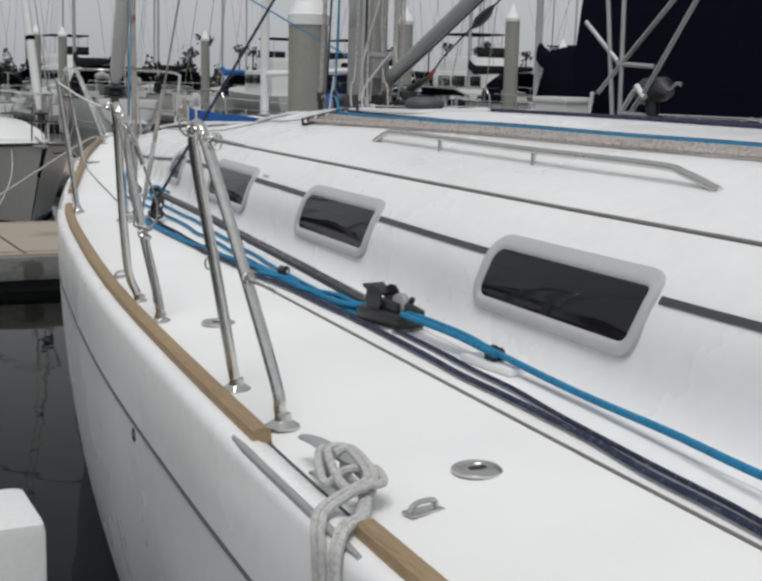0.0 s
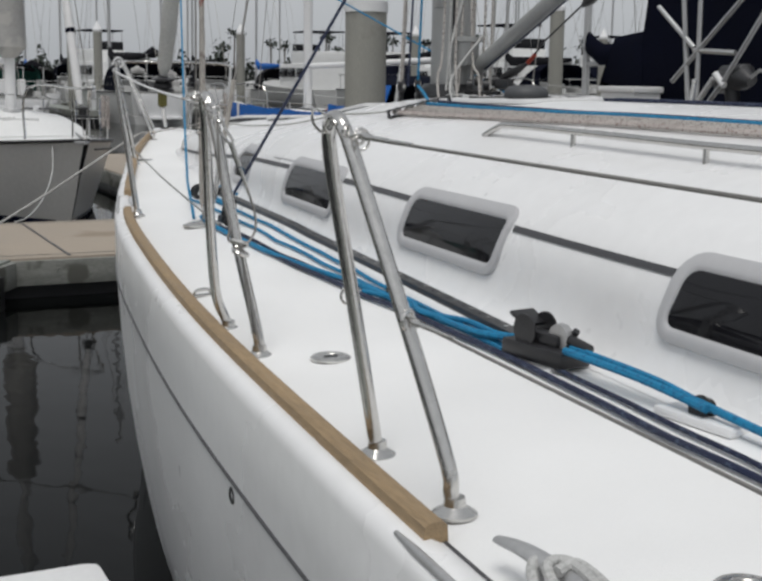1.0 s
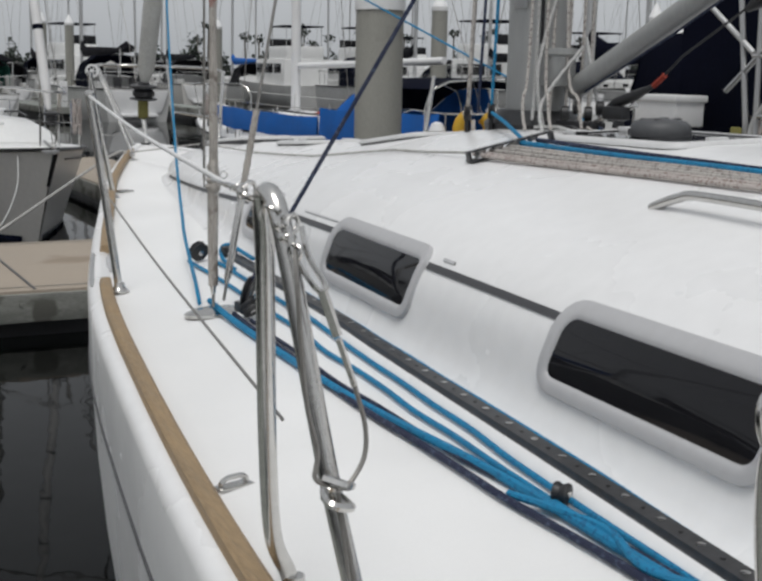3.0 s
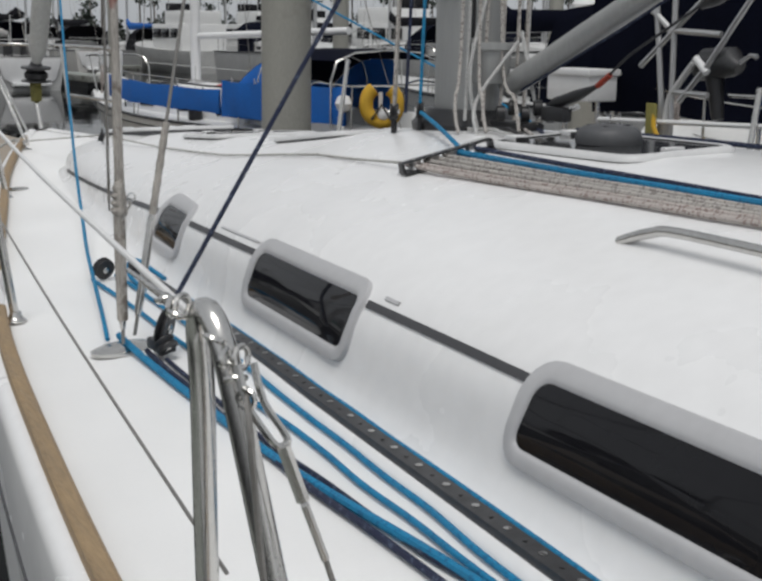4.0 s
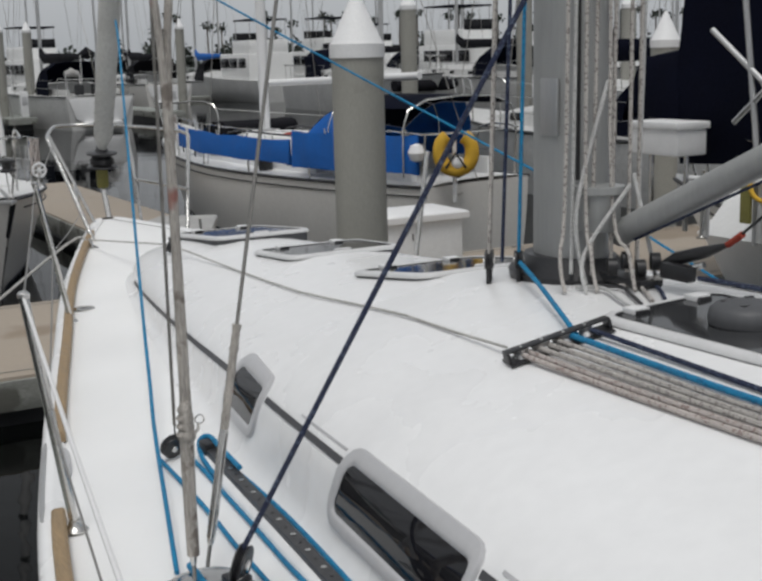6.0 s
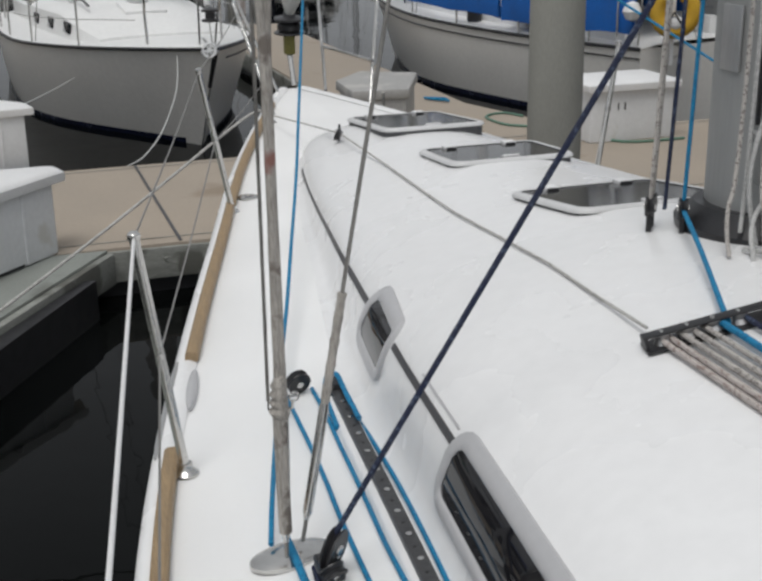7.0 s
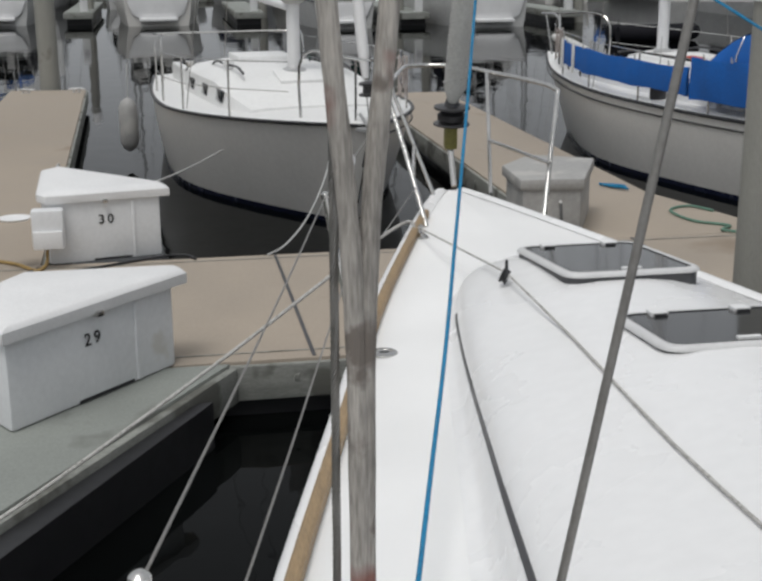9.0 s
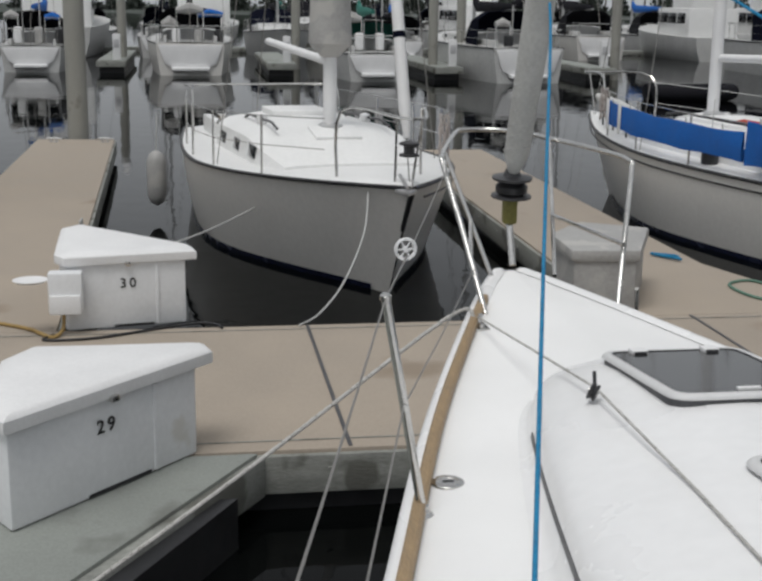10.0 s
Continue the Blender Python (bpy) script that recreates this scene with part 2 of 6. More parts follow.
def box(lo, hi, bevel=0.0, m=None):
    return box_into(bmesh.new(), lo, hi, bevel, m)


def prism(poly, z0, z1, bevel=0.0):
    """An upright prism over a polygon of (x, y)."""
    bm = bmesh.new()
    a = [bm.verts.new((x, y, z0)) for x, y in poly]
    b = [bm.verts.new((x, y, z1)) for x, y in poly]
    bm.faces.new(a[::-1])
    bm.faces.new(b)
    for i in range(len(poly)):
        j = (i + 1) % len(poly)
        bm.faces.new((a[i], a[j], b[j], b[i]))
    bmesh.ops.recalc_face_normals(bm, faces=bm.faces[:])
    if bevel:
        bmesh.ops.bevel(bm, geom=bm.edges[:], offset=bevel, segments=2, affect="EDGES", profile=0.6)
    return bm


def grid_into(bm, rows, close=False):
    """Faces over rows of points of one length."""
    vs = [[bm.verts.new(p) for p in row] for row in rows]
    for a, b in zip(vs, vs[1:]):
        n = len(a)
        for k in range(n if close else n - 1):
            bm.faces.new((a[k], a[(k + 1) % n], b[(k + 1) % n], b[k]))
    return bm


def lathe(profile, seg=24, m=None):
    """Turns (radius, z) rows about z."""
    bm = bmesh.new()
    rows = [[(r * math.cos(2 * math.pi * k / seg), r * math.sin(2 * math.pi * k / seg), z) for k in range(seg)] for r, z in profile]
    grid_into(bm, rows, close=True)
    bm.verts.ensure_lookup_table()
    bm.faces.new([bm.verts[k] for k in range(seg)][::-1])
    bm.faces.new([bm.verts[len(profile) * seg - seg + k] for k in range(seg)])
    bmesh.ops.recalc_face_normals(bm, faces=bm.faces[:])
    if m is not None:
        bmesh.ops.transform(bm, matrix=m, verts=bm.verts[:])
    return bm


def obj(name, bm, material, sharp=40):
    bmesh.ops.recalc_face_normals(bm, faces=bm.faces[:])
    me = bpy.data.meshes.new(name)
    bm.to_mesh(me)
    bm.free()
    me.materials.append(material)
    for p in me.polygons:
        p.use_smooth = True
    me.set_sharp_from_angle(angle=radians(sharp))
    return new(name, me)


def part(name, bm, material, parent, label="", sharp=40):
    ob = obj(name, bm, material, sharp)
    ob.parent = parent
    if label:
        tagged(ob, label)
    return ob


def thing(name, label, category, at=(0, 0, 0), rz=0, group=""):
    e = new(name)
    e.matrix_basis = pose(*at, 0, 0, rz)
    return tagged(e, label, category, group)


def round_poly(pts, r, n=5):
    """Rounds the corners of a polygon of 2D points with radius-like setback r."""
    out = []
    for i, p in enumerate(pts):
        p = Vector(p)
        a, b = Vector(pts[i - 1]), Vector(pts[(i + 1) % len(pts)])
        ra = min(r, (a - p).length * 0.45)
        rb = min(r, (b - p).length * 0.45)
        s, e = p + (a - p).normalized() * ra, p + (b - p).normalized() * rb
        for k in range(n + 1):
            t = k / n
            out.append((1 - t) ** 2 * s + 2 * t * (1 - t) * p + t * t * e)
    return out


# ---- the yacht: shape ----
EDGE = [(-6.6, 1.92), (-5, 2.03), (-4, 2.02), (-3, 1.96), (-2, 1.865), (-1, 1.725), (0, 1.55), (1, 1.30), (2, 1.02), (3, 0.735), (4, 0.395), (4.6, 0.17), (4.9, 0.04)]
TRUNK = [(-6.4, 1.26), (-4.2, 1.24), (-3.17, 1.19), (-2.33, 1.136), (-1.73, 1.09), (-1.05, 1.04), (-0.45, 0.975), (0.5, 0.858), (1.5, 0.69), (2.3, 0.555), (2.77, 0.462), (3.0, 0.40), (3.15, 0.32), (3.27, 0.20), (3.34, 0.06)]
ROOF = [(-6.4, 1.76), (-3, 1.745), (-2, 1.75), (-1, 1.75), (0, 1.738), (0.4, 1.698), (0.95, 1.632), (1.5, 1.597), (1.93, 1.572), (2.38, 1.548), (2.85, 1.528), (3.08, 1.49), (3.34, 1.40)]
SECTION = [(0.0, -0.115), (0.015, -0.08), (0.05, -0.058), (0.144, -0.038), (0.39, -0.008), (0.555, 0.064), (0.685, 0.182), (0.78, 0.34), (0.85, 0.45), (1.0, 1.0)]


def edge(y):
    return interp(EDGE, y)


SHEER = [(-6.6, 1.085), (-4, 1.146), (-3, 1.167), (-2, 1.183), (-1, 1.198), (0, 1.215), (1, 1.238), (2, 1.266), (3, 1.299), (4, 1.337), (5, 1.38)]


def sheer(y):
    return interp(SHEER, y)


def deck_z(x, y):
    e = max(edge(y), 0.05)
    return sheer(y) + 0.15 * max(0.0, 1 - abs(x) / e) * e / 1.7


def trunk_point(y, s):
    """A point of the coachroof's port side: s from 0 at the deck to 1 on the centre line."""
    w, zr = interp(TRUNK, y), interp(ROOF, y)
    inset = interp(SECTION, s)
    k = min(1.0, w / 0.9)
    x = w - (inset * k if s < 0.85 else inset * k + (w - 0.45 * k) * (s - 0.85) / 0.15 - (inset - 0.45) * k)
    x = max(x, 0.0)
    zb = deck_z(w + 0.1 * k, y) - 0.004
    up = s if s < 0.85 else 1.0 - 0.15 * max(0.0, 1 - (s - 0.85) / 0.15) ** 2.6
    return Vector((-x, y, zb + (zr - zb) * up))


def side_at(y, z):
    """The port side of the coachroof at height z: place and outward normal."""
    lo, hi = 0.0, 0.9
    for _ in range(30):
        mid = (lo + hi) / 2
        if trunk_point(y, mid).z < z:
            lo = mid
        else:
            hi = mid
    p = trunk_point(y, lo)
    a = trunk_point(y, min(lo + 0.03, 1)) - trunk_point(y, max(lo - 0.03, 0))
    b = trunk_point(y + 0.02, lo) - trunk_point(y - 0.02, lo)
    n = a.cross(b).normalized()
    return p, (n if n.x < 0 else -n)


def roof_z(x, y):
    lo, hi = 0.3, 1.0
    for _ in range(30):
        mid = (lo + hi) / 2
        if -trunk_point(y, mid).x > abs(x):
            lo = mid
        else:
            hi = mid
    return trunk_point(y, lo).z


yacht = thing("sailing_yacht", "white fibreglass sailing yacht moored at a dock", "yacht")

STATIONS = [-6.6 + 0.2 * i for i in range(57)] + [4.7, 4.8, 4.87]
rows = []
for y in STATIONS:
    e, s = edge(y) + 0.045, sheer(y)
    bow = max(0.0, (y - 0.5) / 4.4) ** 2
    half = [(-(e - 0.075), y, s + 0.002), (-(e - 0.05), y, s + 0.014), (-(e - 0.025), y, s + 0.013), (-(e - 0.006), y, s + 0.001), (-e, y, s - 0.022)]
    for q in (0.08, 0.16, 0.3, 0.45, 0.6, 0.75, 0.9, 1.0):
        half.append((-max(e * (1 - 0.13 * q * q - 0.5 * q * bow), 0.0), y - 0.55 * q * bow, s - 0.022 - q * (s + 0.35)))
    rows.append([Vector(p) for p in half] )
hull_bm = bmesh.new()
grid_into(hull_bm, [r[::-1] for r in rows])
grid_into(hull_bm, [[Vector((-p.x, p.y, p.z)) for p in r] for r in rows])
grid_into(hull_bm, [[Vector(p) for p in rows[-1][::-1]], [Vector((-p.x, p.y, p.z)) for p in rows[-1][::-1]]])
grid_into(hull_bm, [[Vector(p) for p in rows[0][::-1]], [Vector((-p.x, p.y, p.z)) for p in rows[0][::-1]]])
hull = part("hull", hull_bm, GEL, yacht, "glossy white hull topsides", 50)

deck_rows = []
for y in STATIONS:
    e = edge(y) - 0.028
    deck_rows.append([(e * k / 14, y, deck_z(e * k / 14, y) - 0.004) for k in range(-14, 15)])
part("deck", grid_into(bmesh.new(), deck_rows), DECK, yacht, "white non-skid side deck and foredeck")

ys = [-6.4 + 0.16 * i for i in range(57)] + [2.65, 2.75, 2.85, 2.95, 3.03, 3.1, 3.16, 3.21, 3.26, 3.30, 3.33]
ss = [0, 0.015, 0.05, 0.1, 0.144, 0.2, 0.27, 0.33, 0.39, 0.45, 0.5, 0.555, 0.62, 0.685, 0.735, 0.78, 0.82, 0.85, 0.9, 0.95, 1.0]
roof_rows = []
for y in sorted(ys):
    port = [trunk_point(y, s) for s in ss]
    roof_rows.append(port + [Vector((-p.x, p.y, p.z)) for p in port[-2::-1]])
cr = grid_into(bmesh.new(), roof_rows)
cr.verts.ensure_lookup_table()
nrow = len(roof_rows[0])
cr.faces.new([cr.verts[i] for i in range(nrow)])
cr.faces.new([cr.verts[len(cr.verts) - nrow + i] for i in range(nrow)][::-1])
part("coachroof", cr, GEL, yacht, "smooth white cabin trunk with rounded shoulders", 60)


def toe_rail(y0, y1, side):
    bm = bmesh.new()
    n = max(4, int((y1 - y0) / 0.12))
    rows = []
    for i in range(n + 1):
        y = y0 + (y1 - y0) * i / n
        e, s = edge(y), sheer(y)
        prof = [(0.008, 0.002), (0.005, 0.028), (-0.003, 0.034), (-0.024, 0.034), (-0.032, 0.028), (-0.034, 0.002)]
        rows.append([(side * (e + a), y, s + b + 0.004) for a, b in prof])
    grid_into(bm, rows, close=True)
    bm.verts.ensure_lookup_table()
    bm.faces.new([bm.verts[i] for i in range(6)])
    bm.faces.new([bm.verts[len(bm.verts) - 6 + i] for i in range(6)])
    part("toe_rail", bm, TEAK, yacht, "weathered teak toe rail", 30)


for side in (-1, 1):
    for a, b in ((-6.4, -4.05), (-3.55, 0.2), (0.8, 4.35))[:3 if side < 0 else 2]:
        toe_rail(a, b, side)


def surface_strip(y0, y1, zf, half, lift, n):
    rows = []
    for i in range(n + 1):
        y = y0 + (y1 - y0) * i / n
        row = []
        for dz, l in ((-half, -0.002), (-half, lift), (half, lift), (half, -0.002)):
            p, nn = side_at(y, zf(y) + dz)
            row.append(p + nn * l)
        rows.append(row)
    return grid_into(bmesh.new(), rows)


def stripe_z(y):
    return interp([(-6, 1.438), (-4, 1.440), (-3, 1.444), (-2, 1.456), (-1, 1.466), (0.0, 1.456), (0.4, 1.446), (0.7, 1.430), (1.2, 1.402), (2.0, 1.368), (2.75, 1.345)], y)


for a, b in ((-6.2, -3.79), (-3.085, -2.39), (-1.712, -1.10), (-0.416, 0.195), (0.578, 2.74)):
    part("cabin_stripe", surface_strip(a, b, stripe_z, 0.0075, 0.003, max(6, int((b - a) / 0.06))), STRIPE, yacht, "dark grey stripe along the cabin side")

part("cabin_tag", surface_strip(-1.215, -1.155, lambda y: stripe_z(y) + 0.022, 0.003, 0.003, 6), FRAME, yacht, "small grey strip above the cabin stripe")
part("cabin_tag", surface_strip(-0.40, -0.08, lambda y: stripe_z(y) + 0.024, 0.0022, 0.003, 8), FRAME, yacht, "small grey strip above the cabin stripe")
groove = []
for i in range(80):
    y = -6.4 + i * 0.138
    e, s = edge(y) + 0.045, sheer(y)
    bow = max(0.0, (y - 0.5) / 4.4) ** 2
    q = 0.135
    groove.append((-(e * (1 - 0.13 * q * q - 0.5 * q * bow)) - 0.0015, y - 0.55 * q * bow, s - 0.022 - q * (s + 0.35)))
part("hull_stripe", tube([p for p in groove if p[0] < -0.05], 0.0045, 6), STRIPE, yacht, "thin dark groove line along the hull")


def portlight(y0, y1, z0=1.352, z1=1.463, lean=0.03):
    base = [(y0 + lean, z0), (y1 + lean, z0), (y1, z1), (y0, z1)]

    def ring(grow, lift):
        c = Vector((sum(p[0] for p in base) / 4, sum(p[1] for p in base) / 4))
        pts = []
        for p in base:
            v = Vector(p)
            pts.append((v.x + (grow if v.x > c.x else -grow), v.y + (grow if v.y > c.y else -grow)))
        out = []
        for q in round_poly(pts, 0.030 + grow, 5):
            p, n = side_at(q.x, q.y)
            out.append(p + n * lift)
        return out

    bm = bmesh.new()
    grid_into(bm, [ring(0.033, -0.006), ring(0.0328, 0.006), ring(0.0305, 0.0105), ring(0.018, 0.0118), ring(0.008, 0.0105), ring(0.004, 0.0085), ring(0.0, 0.0045), ring(0.0, -0.004)], close=True)
    fr = part("portlight", bm, FRAME, yacht, "grey-framed cabin window", 50)
    pane = bmesh.new()
    cy, cz = sum(p[0] for p in base) / 4, sum(p[1] for p in base) / 4
    outline = round_poly([(p[0] + (0.003 if p[0] > cy else -0.003), p[1] + (0.003 if p[1] > cz else -0.003)) for p in base], 0.033, 5)

    def glazing(k):
        out = []
        for q in outline:
            p, n = side_at(cy + (q.x - cy) * k, cz + (q.y - cz) * k)
            out.append(p + n * 0.004)
        return out

    grid_into(pane, [glazing(k) for k in (1.0, 0.8, 0.6, 0.4, 0.2, 0.02)], close=True)
    pane.verts.ensure_lookup_table()
    pane.faces.new(pane.verts[-len(outline):])
    part("pane", pane, SMOKED, fr, "dark smoked acrylic pane", 60)


for a, b, lo, hi in ((0.235, 0.53, 1.357, 1.467), (-1.068, -0.458, 1.356, 1.472), (-2.354, -1.752, 1.350, 1.466), (-3.755, -3.13, 1.340, 1.458), (-5.2, -4.6, 1.34, 1.456)):
    portlight(a, b, lo, hi)


def hatch(x0, x1, y0, y1, lift=0.0, dome=False):
    cx, cy = (x0 + x1) / 2, (y0 + y1) / 2
    hx, hy = (x1 - x0) / 2, (y1 - y0) / 2
    near = min(abs(x0), abs(x1)) if x0 * x1 < 0 and not dome else None
    corner = [[roof_z(near or x, y) for y in (y0, y1)] for x in (x0, x1)]
    rise = max(roof_z(cx + hx * 0.25 * a, cy + hy * 0.5 * b) - (corner[0][0] * (1 - u) + corner[1][0] * u) * (1 - v) - (corner[0][1] * (1 - u) + corner[1][1] * u) * v for a in range(-3, 4) for b in (-1, 0, 1) for u, v in ((0.5 + a / 8, 0.5 + b / 4),))
    corner = [[z + lift + rise - 0.0145 for z in row] for row in corner]

    def plane(x, y, h):
        """A point of the hatch's own tilted plane, h above it."""
        u, v = (x + hx) / (2 * hx), (y + hy) / (2 * hy)
        z = (corner[0][0] * (1 - u) + corner[1][0] * u) * (1 - v) + (corner[0][1] * (1 - u) + corner[1][1] * u) * v
        return Vector((cx + x, cy + y, z + h))

    def ring(g, h):
        return [plane(q.x, q.y, h) for q in round_poly([(-hx - g, -hy - g), (hx + g, -hy - g), (hx + g, hy + g), (-hx - g, hy + g)], 0.075 + g, 7)]

    bm = grid_into(bmesh.new(), [ring(-0.020, 0.004), ring(-0.004, 0.003), ring(0.003, 0.006), ring(0.002, 0.013), ring(-0.006, 0.020), ring(-0.018, 0.023), ring(-0.028, 0.020), ring(-0.032, 0.010)], close=True)
    fr = part("deck_hatch", bm, HATCHRIM, yacht, "low deck hatch with a rounded white frame", 60)
    # Skirt coloured dark to put the gap's shade below the rim.
    part("gap_shade_skirt", grid_into(bmesh.new(), [ring(-0.006, -0.05), ring(-0.006, 0.005)], close=True), VENTGREY, fr, "dark skirt for the shade in the gap under the frame")
    pane = bmesh.new()
    pane.faces.new([pane.verts.new(p) for p in ring(-0.030, 0.0175)])
    part("pane", pane, HATCHGLASS, fr, "grey tinted acrylic pane")
    gb_ = grid_into(bmesh.new(), [ring(-0.0265, 0.0205), ring(-0.033, 0.0195), ring(-0.033, 0.016)], close=True)
    part("gasket", gb_, BLACK, fr, "thin black rubber gasket")

    def pad(name, x, y, w, d, h0, h1, material):
        p = plane(x, y, 0)
        part(name, box((p.x - w, p.y - d, p.z + h0), (p.x + w, p.y + d, p.z + h1), 0.003), material, fr)

    for k in (-0.5, 0.5):
        pad("hinge", hx * k, hy - 0.045, 0.026, 0.022, 0.014, 0.030, CAP)
        pad("hinge_pin", hx * k, hy - 0.072, 0.020, 0.006, 0.012, 0.026, BLACK)
    pad("latch", 0, -hy + 0.055, 0.035, 0.009, 0.014, 0.027, CAP)
    pad("vent_slot", hx * 0.1, -hy + 0.004, 0.05, 0.003, 0.006, 0.0135, FRAME)
    if dome:
        d = lathe([(0.088, 0), (0.090, 0.014), (0.086, 0.034), (0.072, 0.046), (0.045, 0.052), (0.005, 0.054)], 28, Matrix.Translation(plane(0.01, 0.0, 0.016)))
        v = part("vent", d, VENTGREY, fr, "dark grey round ventilator")
        for a in (40, 130, 220, 310):
            p = plane(0.01 + 0.048 * math.cos(radians(a)), 0.048 * math.sin(radians(a)), 0.0655)
            part("vent_slot", box((p.x - 0.011, p.y - 0.006, p.z), (p.x + 0.011, p.y + 0.006, p.z + 0.004), 0.001), TRACKMAT, v)


hatch(-0.195, 0.292, 2.385, 3.03, lift=0.0)
hatch(-0.218, 0.300, 1.515, 1.935, lift=0.002)
hatch(-0.258, 0.275, 0.415, 0.935, lift=0.0)
hatch(-0.315, 0.085, -1.11, -0.50, lift=0.002, dome=True)


# ---- deck fittings ----
def flange(at, parent, r=0.032):
    part("base", lathe([(r, 0), (r, 0.004), (r * 0.75, 0.010), (0.018, 0.016), (0.016, 0.03)], 20, Matrix.Translation(at)), STEEL, parent, "polished steel foot")


def hoop(pts):
    h = part("stanchion_hoop", tube(pts, 0.0127, 12, 8), STEEL, yacht, "polished stainless gate stanchion hoop")
    flange((pts[0][0], pts[0][1], pts[0][2] - 0.004), h, 0.036)
    flange((pts[-1][0], pts[-1][1], pts[-1][2] - 0.004), h, 0.036)
    return h


G1 = hoop([(-1.905, -3.462, 1.168), (-1.910, -3.458, 1.20), (-1.914, -3.450, 1.25), (-1.945, -3.372, 1.45), (-1.985, -3.265, 1.70), (-1.996, -3.235, 1.765), (-1.998, -3.205, 1.785), (-1.997, -3.178, 1.768), (-1.988, -3.165, 1.70), (-1.940, -3.157, 1.45), (-1.888, -3.15, 1.168)])
G2 = hoop([(-1.831, -2.389, 1.178), (-1.836, -2.385, 1.24), (-1.870, -2.345, 1.45), (-1.902, -2.300, 1.70), (-1.911, -2.280, 1.775), (-1.912, -2.250, 1.797), (-1.908, -2.222, 1.775), (-1.898, -2.205, 1.70), (-1.868, -2.140, 1.45), (-1.840, -2.092, 1.28), (-1.812, -2.080, 1.21), (-1.804, -2.084, 1.178)])


def stanchion(foot, top):
    s = part("stanchion", tube([foot, top], 0.0125, 12), STEEL, yacht, "slim stainless lifeline stanchion")
    flange(foot, s)
    part("cap", lathe([(0.010, -0.01), (0.0155, -0.004), (0.0155, 0.006), (0.008, 0.013), (0.002, 0.014)], 12, Matrix.Translation(top)), STEEL, s)
    a, b = Vector(foot), Vector(top)
    m = a + (b - a) * 0.52
    part("eye", tube([m + Vector((0, -0.018, 0)), m + Vector((0, 0.018, 0))], 0.008, 8), STEEL, s)


stanchion((-1.471, 0.111, 1.222), (-1.551, 0.117, 1.837))
stanchion((-0.895, 2.359, 1.272), (-1.010, 2.335, 1.885))
for y in (-3.3, -2.2, 0.11, 2.36):
    e = edge(y) - 0.09
    stanchion((e, y, sheer(y) + 0.004), (e + 0.09, y, sheer(y) + 0.615))

pulpit = part("pulpit", tube([(-0.285, 4.18, 1.34), (-0.315, 4.5, 1.62), (-0.35, 4.80, 1.88), (-0.34, 4.90, 1.92), (-0.22, 5.35, 1.925), (-0.06, 5.88, 1.93), (0.0, 5.97, 1.93), (0.12, 6.0, 1.93), (0.25, 5.93, 1.93), (0.32, 5.78, 1.93), (0.50, 5.05, 1.92), (0.555, 4.86, 1.90), (0.55, 4.80, 1.86), (0.44, 4.54, 1.62), (0.33, 4.28, 1.335)], 0.0125, 12, 6), STEEL, yacht, "tubular stainless bow pulpit")
for a, b in (((-0.30, 5.02, 1.92), (-0.12, 4.74, 1.37)), ((0.36, 5.52, 1.925), (0.20, 4.80, 1.36)), ((-0.30, 4.42, 1.55), (-0.20, 4.87, 1.62)), ((0.40, 4.44, 1.58), (0.265, 5.10, 1.60))):
    part("pulpit_brace", tube([a, b], 0.0105, 10), STEEL, pulpit)

lines = [((-1.905, -2.23, 1.757), (-1.551, 0.117, 1.832)), ((-1.551, 0.117, 1.832), (-1.010, 2.335, 1.88)), ((-1.010, 2.335, 1.88), (-0.335, 4.82, 1.87)), ((-1.513, 0.114, 1.542), (-0.955, 2.347, 1.59)), ((-0.955, 2.347, 1.59), (-0.30, 4.36, 1.50)), ((-1.85, -2.15, 1.46), (-1.513, 0.114, 1.542)), ((-1.99, -3.25, 1.735), (-1.99, -6.5, 1.72)), ((-1.95, -3.36, 1.462), (-1.945, -6.5, 1.36))]
for i, (a, b) in enumerate(lines):
    a, b = Vector(a), Vector(b)
    m = (a + b) / 2 - Vector((0, 0, 0.012))
    part("lifeline", tube([a, m, b], 0.0042 if i < 1 else 0.0026, 8, 5), CAP if i < 1 else WIRE, yacht, "white vinyl-covered lifeline" if i < 1 else "thin wire lifeline")


def deck_plate(x, y, r=0.047, stretch=1.0):
    m = Matrix.Translation((x, y, deck_z(x, y) - 0.004)) @ Matrix.Diagonal((1, stretch, 1, 1))
    p = part("deck_filler", lathe([(r, 0), (r, 0.004), (r * 0.9, 0.008), (r * 0.6, 0.0085), (r * 0.58, 0.0065), (0.004, 0.0065)], 28, m), STEEL, yacht, "round stainless deck filler cap")
    part("slot", box((x - r * 0.35, y - 0.006, deck_z(x, y) + 0.0015), (x + r * 0.35, y + 0.006, deck_z(x, y) + 0.0042), 0.001), BLACK, p)


deck_plate(-1.709, -2.529)
deck_plate(-1.702, -3.884)
deck_plate(-0.789, 2.538)


